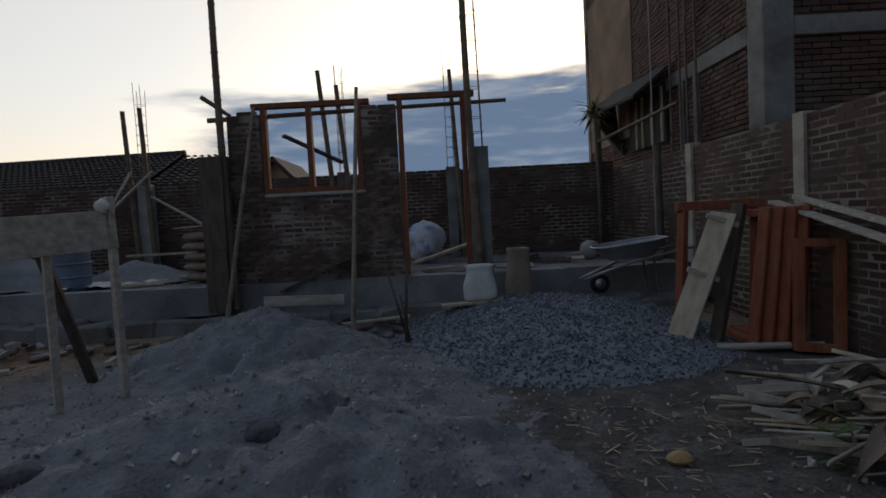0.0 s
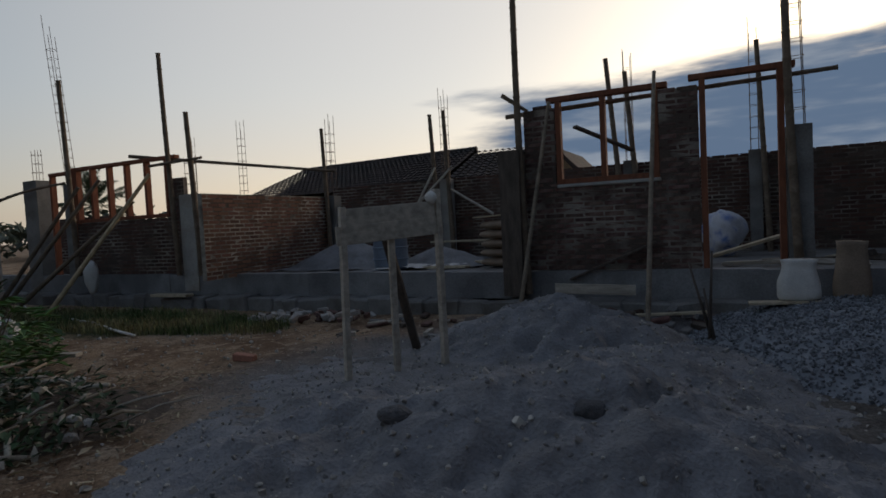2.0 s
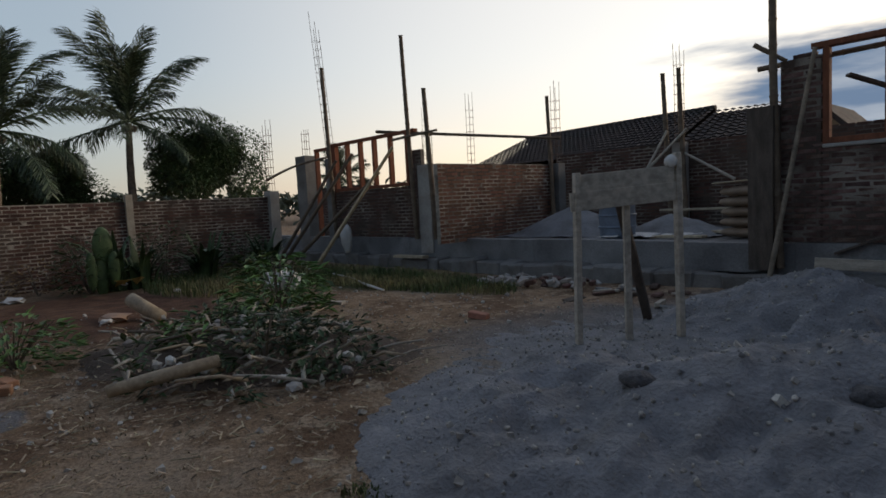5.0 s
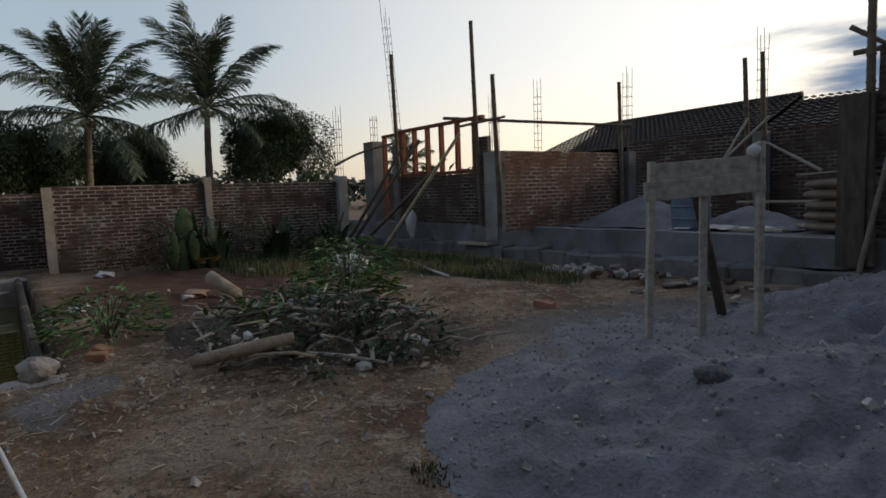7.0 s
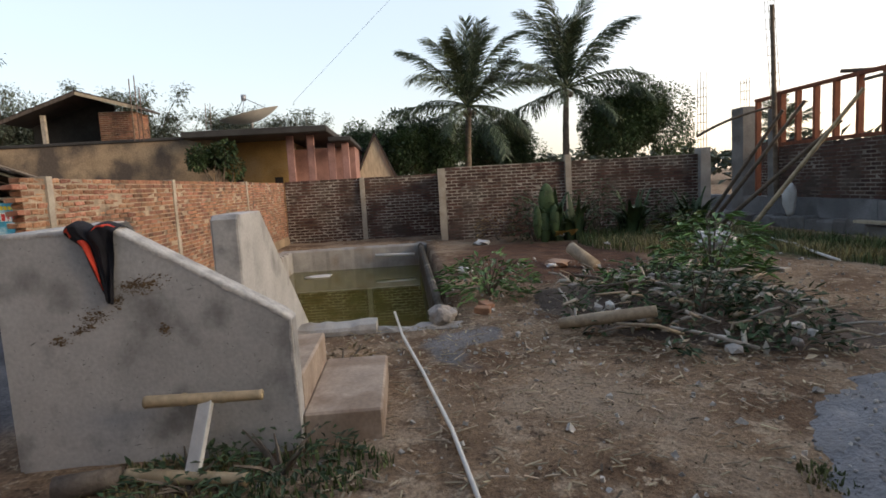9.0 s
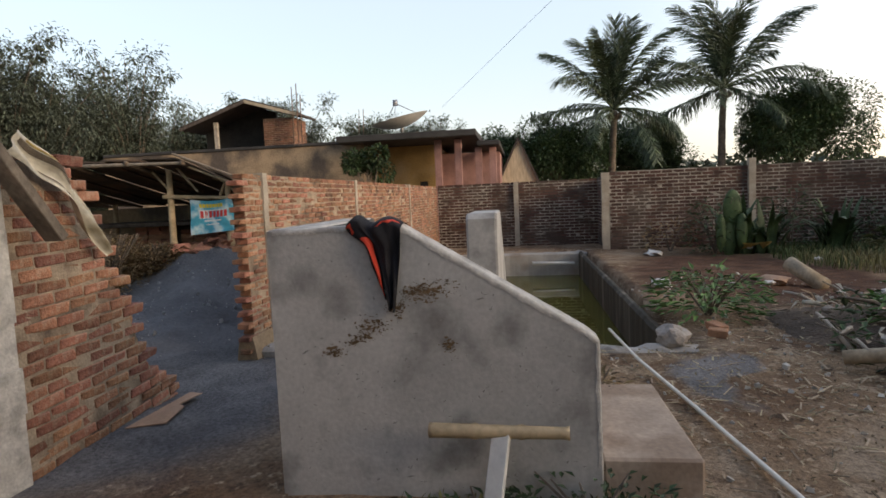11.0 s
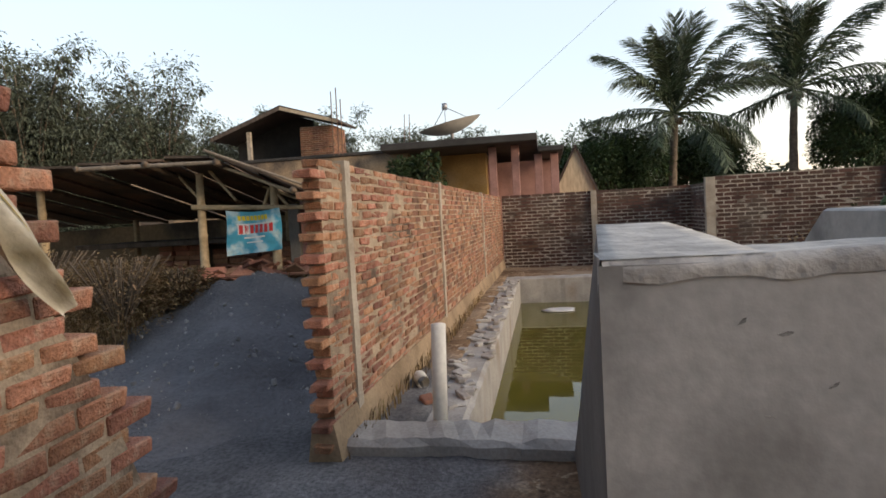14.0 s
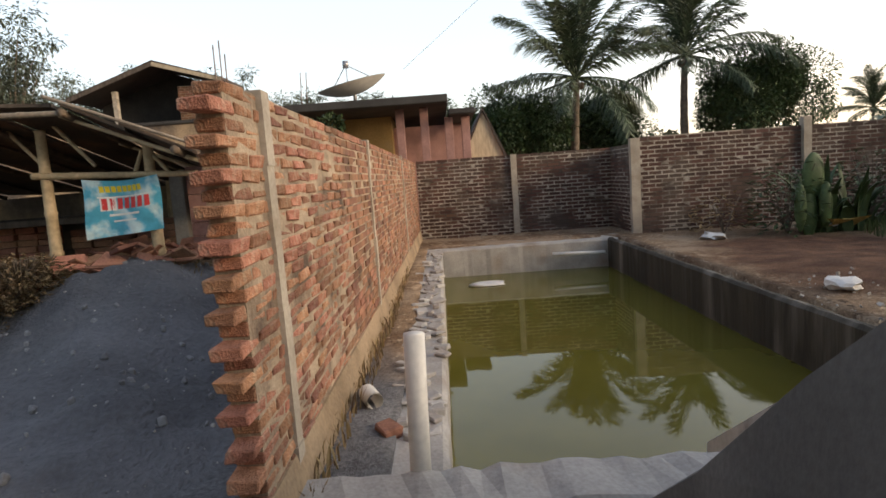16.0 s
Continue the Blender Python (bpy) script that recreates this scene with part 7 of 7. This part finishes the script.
def grass(name, cx, cy, rx, ry, n, h, mat, label, skip=lambda x, y: False):
    g = Geo()
    for _ in range(n):
        a, rr = rnd(0, 6.28), math.sqrt(rnd(0, 1))
        x, y = cx + rx * rr * math.cos(a), cy + ry * rr * math.sin(a)
        if skip(x, y):
            continue
        z = ground_z(x, y)
        b, hh, ln = rnd(0, 6.28), h * rnd(0.4, 1.2), rnd(0.1, 0.7)
        d = Vector((math.cos(b), math.sin(b), 0))
        s = Vector((-d.y, d.x, 0)) * rnd(0.003, 0.007)
        p = Vector((x, y, z - 0.01))
        m = p + d * ln * hh * 0.4 + Vector((0, 0, hh * 0.65))
        g.add([p - s, p + s, m + s, m - s, p + d * ln * hh + Vector((0, 0, hh))], [(0, 1, 2, 3), (3, 2, 4)])
    return single(name, g, mat, (cx, cy, 0), label, "grass", kind="stuff")


grass("grass", -9.6, 5.9, 3.6, 0.9, 8000, 0.16, M_GRASS, "patchy green grass along the foundation")
grass("grass", -11.5, 4.3, 2.2, 1.6, 5000, 0.22, M_GRASS, "rough grass by the garden plants")
grass("grass", -3.3, -1.55, 0.35, 0.75, 1300, 0.06, M_GRASS, "low grass at the foot of the parapet")
grass("grass", -2.85, 1.05, 0.15, 0.10, 130, 0.045, M_GRASS, "tuft of grass at the edge of the sand")
grass("dry_grass", -5.0, 0.6, 2.6, 1.4, 2600, 0.022, M_LEAF_DRY, "sparse dry grass on the earth")
grass("dry_grass", -8.6, -6.3, 1.0, 1.0, 1500, 0.16, M_STRAW, "low dry weeds beside the hut")
grass("dry_grass", -8.0, -8.0, 1.0, 1.3, 4000, 0.34, M_STRAW, "tangled dry weeds beside the hut")
grass("dry_grass", -9.8, -3.84, 4.0, 0.1, 1200, 0.12, M_STRAW, "dry weeds along the wall's footing")
for i, (x, y, w, h) in enumerate(((-7.95, -6.9, 0.62, 0.82), (-7.9, -7.9, 0.9, 0.95), (-8.35, -6.5, 0.36, 0.42))):
    bush("weed", x, y, h, w, 2600, 0.055, M_STRAW, "brown tangled dry shrub beside the hut", 600 + i)


# ---- clutter of the building site ----
random.seed(500)


def sack(name, x, y, z, w, d, h, mat, label, seed=0, tie=True):
    g = Geo()
    n, m = 18, 12
    for j in range(m + 1):
        k = j / m
        prof = (1.0 - 0.22 * smooth(0.25, 0.85, k) + 0.07 * smooth(0.88, 1.0, k)) if j else 0.9
        for i in range(n):
            a = 2 * math.pi * i / n
            q = prof * (1 + 0.07 * noise.noise(Vector((math.cos(a) * 1.5, math.sin(a) * 1.5, k * 3 + seed))))
            sx = abs(math.cos(a)) ** 0.55 * math.copysign(1, math.cos(a))
            sy = abs(math.sin(a)) ** 0.55 * math.copysign(1, math.sin(a))
            g.v.append((x + sx * w / 2 * q, y + sy * d / 2 * q, z + h * k + 0.02 * noise.noise(Vector((a, k, seed)))))
    g.f = [(j * n + i, j * n + (i + 1) % n, (j + 1) * n + (i + 1) % n, (j + 1) * n + i) for j in range(m) for i in range(n)] + [tuple(range(n - 1, -1, -1)), tuple(m * n + i for i in range(n))]
    return single(name, g, mat, (x, y, z), label, "sack", True)


plank("plank", (-0.36, 7.0, 0.30), (1.0, 7.1, 0.34), 0.16, 0.03, M_WOOD_PALE, "pale plank lying on the gravel")
sack("cement_sack", 0.13, 7.12, 0.33, 0.42, 0.3, 0.44, M_WHITE_SACK, "full white woven sack standing on a plank", 1)
sack("cement_sack", 0.62, 7.15, 0.33, 0.34, 0.28, 0.62, M_BROWN_SACK, "tall brown sack standing on a plank", 2)
plank("plank", (-2.62, 7.3, 0.42), (-1.6, 7.3, 0.40), 0.03, 0.13, M_WOOD_GREY, "grey board lying along the footing")
plank("plank", (-2.0, 6.9, 0.12), (-0.75, 6.95, 0.2), 0.08, 0.03, M_WOOD_PALE, "pale narrow plank behind the sand")
single("plastic_bundle", Geo().lump((-0.62, 10.6, 0.95), (0.34, 0.3, 0.38), 4, 0.22, 3), M_BLUE_SACK, (-0.62, 10.6, 0.56), "bulging blue and white plastic bundle on the floor", "bundle", True)
plank("plank", (-0.75, 8.5, 0.72), (0.25, 8.9, 1.0), 0.12, 0.04, M_WOOD_PALE, "pale plank leaning in the doorway")
plank("plank", (-0.6, 8.7, 0.60), (0.3, 8.4, 0.66), 0.2, 0.05, M_WOOD_GREY, "grey plank lying inside the doorway")
for i in range(10):
    x, y = rnd(-0.6, 2.6), rnd(8.2, 9.6)
    single("timber_offcut", Geo().beam((x, y, 0.60 + rnd(0, .05)), (x + rnd(.3, .7), y + rnd(-.3, .3), 0.60 + rnd(0, .1)), rnd(.05, .14), 0.03, 0.003, rnd(0, 1.5)), random.choice((M_WOOD_GREY, M_WOOD_PALE, M_WOOD_DARK)), (x, y, 0.58), "loose timber offcut on the floor", "timber", group="timber offcuts")
g = Geo().lump((2.15, 9.6, 0.72), (0.17, 0.17, 0.16), 3, 0.02)
single("round_pot", g, M_STONE, (2.15, 9.6, 0.56), "pale round pot on the concrete floor", "pot", True)
for i in range(4):
    plank("plank", (2.0 + i * 0.2, 10.6, 0.60 + i * 0.02), (2.9, 9.2 + i * 0.12, 0.75 + i * 0.02), 0.14, 0.025, M_WOOD_PALE if i % 2 else M_WOOD_GREY, "pale board lying in a loose pile")
for x, y, w in ((2.4, 8.5, 0.28), (2.75, 8.3, 0.22)):
    single("paint_tin", Geo().tube([(x, y, 0.6), (x, y, 0.78)], [w / 2, w / 2 * 1.05], 14), M_BROWN_SACK, (x, y, 0.6), "rusty tin on the foundation", "tin", True)

# stack of cement sacks on the slab
random.seed(510)
for k in range(5):
    single("cement_bag", Geo().lump((-3.95 + rnd(-.03, .03), 9.0, 0.66 + k * 0.155), (0.40, 0.26, 0.088), 3, 0.05, k), M_BROWN_SACK, (-3.95, 9.0, 0.56 + k * 0.155), "brown paper cement bag in a stack", "cement bag", True, group="stack of cement bags")
plank("board", (-4.4, 8.95, 1.42), (-3.55, 9.0, 1.46), 0.3, 0.02, M_WOOD_PALE, "pale board on top of the cement bags", 0.0, "board")
b = thing("plastic_drum", (-5.9, 8.6, 0.56), "grey-blue plastic drum on the concrete floor", "drum")
part("body", Geo().tube([(-5.9, 8.6, 0.56), (-5.9, 8.6, 0.62), (-5.9, 8.6, 0.9), (-5.9, 8.6, 1.12), (-5.9, 8.6, 1.15)], [0.27, 0.29, 0.31, 0.30, 0.32], 18), M_BUCKET, b, smooth=True)
for z in (0.78, 0.98):
    part("hoop", Geo().tube([(-5.9, 8.6, z - 0.015), (-5.9, 8.6, z + 0.015)], [0.325, 0.325], 18), M_BUCKET, b, smooth=True)
for a, c, w in (((-5.6, 9.9, 0.62), (-4.2, 9.3, 0.64), 0.2), ((-6.4, 11.2, 0.95), (-4.3, 11.3, 0.95), 0.16), ((-5.2, 8.5, 0.62), (-4.3, 8.3, 0.64), 0.14)):
    plank("plank", a, c, w, 0.04, M_WOOD_PALE, "pale plank on the concrete floor")
random.seed(515)
for i in range(9):
    x, y, a = rnd(-5.9, -4.2), rnd(8.05, 8.9), rnd(0, 180)
    single("cement_paper", Geo().sheet(lambda u, v, x=x, y=y, a=a: (x + (u - 0.5) * 0.42 * math.cos(a) - (v - 0.5) * 0.26 * math.sin(a), y + (u - 0.5) * 0.42 * math.sin(a) + (v - 0.5) * 0.26 * math.cos(a), 0.625 + 0.03 * noise.noise(Vector((x + u * 3, y + v * 3, 1))) ** 2 + 0.02 * abs(math.sin(u * 5))), 8, 6), M_WHITE_SACK, (x, y, 0.6), "torn empty white cement bag on the slab", "paper bag", True, group="empty cement bags")
for i in range(22):
    x, y = rnd(-5.2, -3.0), rnd(5.7, 7.3)
    single("timber_scrap", Geo().block(pose(x, y, ground_z(x, y) + 0.03, rnd(-6, 6), rnd(-6, 6), rnd(0, 180)), (rnd(.1, .34), rnd(.06, .14), rnd(.025, .06)), 0.006, 0.006), random.choice((M_WOOD_DARK, M_WOOD_GREY, M_BRICK_SITE, M_CONCRETE_DARK)), (x, y, 0), "small scrap of timber or brick on the grey ground", "scrap", group="site scraps")
single("white_sack", Geo().lump((-12.3, 7.35, 0.62), (0.16, 0.12, 0.34), 3, 0.3, 7), M_WHITE_SACK, (-12.3, 7.35, 0.3), "white sack hanging by the slanting poles", "sack", True)
plank("plank", (-10.4, 7.3, 0.26), (-9.5, 7.35, 0.26), 0.18, 0.05, M_WOOD_PALE, "pale plank on the footing")

# V of thin sticks in the sand
for a, c in (((-0.72, 5.95, 0.1), (-0.92, 6.05, 0.85)), ((-0.74, 5.9, 0.1), (-0.70, 6.0, 0.95)), ((-0.70, 5.9, 0.1), (-0.78, 5.9, 0.6))):
    single("stick", Geo().tube([a, c], [0.018, 0.01], 6), M_WOOD_DARK, a, "thin dark stick stuck in the sand", "stick", True, group="sticks in the sand")

# wheelbarrow
wb = thing("wheelbarrow", (2.1, 7.4, 0.3), "grey steel wheelbarrow on the gravel", "wheelbarrow")
def tray(u, v):
    a = 2 * math.pi * u
    r = 0.55 + 0.45 * v
    sx = abs(math.cos(a)) ** 0.6 * math.copysign(1, math.cos(a))
    sy = abs(math.sin(a)) ** 0.6 * math.copysign(1, math.sin(a))
    return (2.05 + 0.46 * r * sx, 7.3 + 0.32 * r * sy, 0.72 + 0.22 * v + 0.05 * sx * v)
g = Geo().sheet(tray, 28, 5)
g.f.append(tuple(i * 6 for i in range(28)))
part("tray", g, M_METAL, wb, "worn grey steel tray", True)
part("rim", Geo().tube([tray(i / 28, 1.0) for i in range(29)], 0.014, 6), M_METAL, wb, smooth=True)
for s in (-1, 1):
    part("handle", Geo().tube([(1.45, 7.3 + s * 0.1, 0.50), (2.0, 7.3 + s * 0.2, 0.70), (2.75, 7.3 + s * 0.28, 0.86)], 0.018, 7), M_METAL, wb, smooth=True)
    part("leg", Geo().tube([(2.3, 7.3 + s * 0.2, 0.74), (2.35, 7.3 + s * 0.22, 0.32)], 0.015, 6), M_STEEL, wb)
wheel = part("wheel", Geo().tube([(1.70, 7.35, 0.42), (1.70, 7.45, 0.42)], 0.07, 14), M_METAL, wb, smooth=True)
tg = Geo()
for i in range(18):
    for j in range(8):
        a, c = 2 * math.pi * i / 18, 2 * math.pi * j / 8
        tg.v.append((1.70 + (0.10 + 0.03 * math.cos(c)) * math.cos(a), 7.4 + 0.04 * math.sin(c), 0.42 + (0.10 + 0.03 * math.cos(c)) * math.sin(a)))
tg.f = [(i * 8 + j, i * 8 + (j + 1) % 8, (i + 1) % 18 * 8 + (j + 1) % 8, (i + 1) % 18 * 8 + j) for i in range(18) for j in range(8)]
part("tyre", tg, M_RUBBER, wheel, smooth=True)

# frames and panels leaning on the boundary wall
lp = thing("plywood_panel", (2.3, 5.9, 0), "pale plywood formwork panel with battens, leaning on the wall", "panel")
part("sheet", Geo().beam((1.82, 5.30, 0.03), (2.38, 5.45, 1.28), 0.26, 0.025, 0.003, 0.35), M_WOOD_PALE, lp)
for s in (0.06, 0.55, 0.95):
    c = Vector((1.82, 5.30, 0.03)).lerp(Vector((2.38, 5.45, 1.28)), s)
    part("batten", Geo().beam(c + Vector((-0.13, 0.02, 0.05)), c + Vector((0.13, -0.06, -0.06)), 0.06, 0.05, 0.003), M_WOOD_GREY, lp)
plank("timber_post", (2.24, 5.4, 0.0), (2.56, 5.5, 1.36), 0.12, 0.08, M_WOOD_DARK, "dark squared timber leaning on the wall", 0.3, "timber")
def lean_frame(x, y, w, h, tilt, mat, label, rot=-14):
    f = thing("door_frame", (x, y, 0), label, "frame")
    m = pose(x, y, 0.02, 0, tilt, 0) @ pose(0, 0, 0, -6, 0, rot)
    t = 0.075
    def bar(name, a, b, c, d):
        part(name, Geo().block(m @ Matrix.Translation(((a + b) / 2, 0, (c + d) / 2)), (b - a, 0.10, d - c), 0.004), mat, f)
    bar("stile", -w / 2, -w / 2 + t, 0, h)
    bar("stile", w / 2 - t, w / 2, 0, h)
    bar("rail", -w / 2 + t, w / 2 - t, h - t, h)
    bar("rail", -w / 2 + t, w / 2 - t, 0, t)
    return f
for i in range(4):
    f = thing("door_frame", (2.55 + i * 0.115, 5.2, 0), "orange-red primed door frame in a leaning stack", "frame", "stacked door frames")
    x0, x1, dy = 2.51 + i * 0.118, 2.73 + i * 0.105, -0.025 * i
    part("jamb", Geo().beam((x0, 5.20 + dy, 0.04), (x1, 5.34 + dy, 1.31), 0.104, 0.11, 0.012, 0.1), M_WOOD_RED, f)
    part("head", Geo().beam((x1, 5.40 + dy, 1.26), (x1 + 0.02, 5.95 + dy, 1.26), 0.10, 0.07, 0.006), M_WOOD_RED, f)
    part("sill", Geo().beam((x0, 5.27 + dy, 0.07), (x0 + 0.06, 5.95 + dy, 0.07), 0.10, 0.07, 0.006), M_WOOD_RED, f)
f = thing("door_frame", (2.2, 5.8, 0), "orange-red primed frame standing behind the plywood", "frame")
part("jamb", Geo().beam((2.06, 5.80, 0.02), (2.16, 5.85, 1.32), 0.09, 0.07, 0.005), M_WOOD_RED, f)
part("jamb", Geo().beam((2.84, 5.80, 0.02), (2.90, 5.85, 1.32), 0.09, 0.07, 0.005), M_WOOD_RED, f)
part("head", Geo().beam((2.08, 5.84, 1.36), (2.98, 5.84, 1.36), 0.07, 0.09, 0.005), M_WOOD_RED, f)
lean_frame(2.95, 4.95, 0.40, 1.0, 3, M_WOOD_RED, "orange-red primed timber frame leaning on the wall")
pole("timber_pole", (2.15, 5.15, 0.06), (3.05, 5.05, 0.06), 0.035, M_WOOD_GREY, "grey pole lying on the ground", "pole")
plank("plank", (3.0, 5.7, 1.36), (3.05, 3.9, 0.95), 0.12, 0.03, M_WOOD_GREY, "grey plank resting on the frames")
plank("plank", (3.1, 5.5, 1.40), (3.12, 3.7, 1.02), 0.08, 0.04, M_WOOD_GREY, "grey plank resting on the frames")

# split wood and kindling
random.seed(520)
for i in range(80):
    x, y = rnd(1.9, 2.9), rnd(2.55, 3.9)
    a, ln = rnd(-1.2, 0.9), rnd(0.3, 0.8)
    z = 0.04 + rnd(0, 0.34) * max(0, 1 - abs(x - 2.5) / 0.7)
    single("firewood", Geo().beam((x, y, z), (x - ln * math.cos(a), y + ln * math.sin(a) * 0.7, max(0.03, z + rnd(-.12, .1))), rnd(.02, .06), rnd(.01, .02), 0.003, rnd(0, 3)), random.choice((M_WOOD_PALE, M_LOG, M_WOOD_GREY, M_WOOD_GREY, M_BARK)), (x, y, z), "split piece of firewood in a loose pile", "firewood", group="firewood pile")
for i in range(9):
    x, y = 1.35 + rnd(0, 0.5), 3.55 - rnd(0, 0.7)
    single("cane", Geo().tube([(x, y, 0.05 + 0.01 * i), (x + 0.5, y - 0.34, 0.09 + 0.012 * i), (x + rnd(0.9, 1.3), y - rnd(0.5, 0.9), 0.15 + 0.015 * i)], [0.008, 0.012, 0.012], 6), random.choice((M_WOOD_PALE, M_BAMBOO, M_HUSK)), (x, y, 0.05), "long dry cane lying on the firewood", "cane", True, group="dry canes")
for i in range(46):
    x, y, a = rnd(1.75, 2.95), rnd(2.3, 3.7), rnd(0, 6.28)
    ln, w, z = rnd(0.25, 0.6), rnd(0.035, 0.08), 0.10 + rnd(0, 0.34) * max(0.15, 1 - abs(x - 2.55) / 0.8)

    def sheath(u, v, x=x, y=y, a=a, ln=ln, w=w, z=z):
        c = w * math.sin(math.pi * (0.08 + 0.9 * u)) * (v - 0.5) * 2
        along = ln * (u - 0.5)
        return (x + along * math.cos(a) - c * math.sin(a), y + along * math.sin(a) + c * math.cos(a), max(0.02, z + 0.12 * math.sin(math.pi * u) - 0.10 * u + 0.5 * w * (2 * v - 1) ** 2))
    single("dry_sheath", Geo().sheet(sheath, 8, 4), random.choice((M_LEAF_DRY, M_BROWN_SACK, M_HUSK, M_BARK)), (x, y, z), "curled dry palm sheath on the firewood pile", "sheath", True, group="dry palm sheaths")
bush("seedling", 1.72, 2.72, 0.28, 0.16, 16, 0.16, M_GRASS, "small bright green seedling by the firewood", 530)
single("loose_stone", Geo().lump((0.87, 2.89, 0.04), (0.07, 0.05, 0.04), 2, 0.2), material("yellow_brick_lump", (0.45, 0.3, 0.14), var=0.2, scale=8, fine=50, bump=0.4), (0.87, 2.89, 0), "yellowish stone lying on the ground", "stone")
# broken bricks by the footing
random.seed(540)
for i in range(60):
    x, y = rnd(-7.1, -5.3), rnd(6.2, 7.2)
    single("brick_rubble", Geo().block(pose(x, y, ground_z(x, y) + 0.03 + rnd(0, .08), rnd(-25, 25), rnd(-25, 25), rnd(0, 180)), (rnd(.06, .2), rnd(.06, .1), rnd(.04, .07)), 0.008, 0.008), random.choice((M_BRICK_SITE, M_CONCRETE, M_STONE)), (x, y, 0), "broken brick rubble on the ground", "rubble", group="brick rubble")
for i in range(26):
    x, y = rnd(-3.0, -0.2), rnd(6.5, 7.4)
    single("brick_rubble", Geo().block(pose(x, y, ground_z(x, y) + 0.03 + rnd(0, .06) + max(0, sand_h(x, y) - 0.03), rnd(-25, 25), rnd(-25, 25), rnd(0, 180)), (rnd(.08, .22), rnd(.06, .1), rnd(.04, .07)), 0.008, 0.008), random.choice((M_BRICK_SITE, M_CONCRETE_DARK, M_WOOD_DARK)), (x, y, 0), "broken brick rubble on the ground", "rubble", group="brick rubble")
# palm-leaf plant up on the neighbour's wall
random.seed(550)
dr = thing("dracaena", (2.98, 11.85, 0.56), "slender plant with a tuft of spiky green leaves", "plant")
part("stem", Geo().tube([(2.98, 11.85, 0.5), (2.95, 11.83, 2.0), (2.90, 11.8, 3.35)], [0.05, 0.04, 0.03], 8), M_BARK, dr, smooth=True)
for i in range(38):
    a, e = rnd(0, 6.28), rnd(-0.7, 1.3)
    part("leaf", Geo().leaf((2.90, 11.8, 3.3 + rnd(-0.1, 0.15)), (math.cos(a) * math.cos(e), math.sin(a) * math.cos(e), math.sin(e)), (0, 0, 1), rnd(0.35, 0.6), 0.07), M_GRASS, dr)
# wire across the sky
single("overhead_wire", Geo().tube([(-20.0, -4.0, 4.2), (-14, -0.5, 5.6), (-8, 3.0, 7.4), (-2, 6.5, 9.6)], 0.0035, 5), M_RUBBER, (-10, 1, 6), "thin dark overhead wire across the sky", "wire")
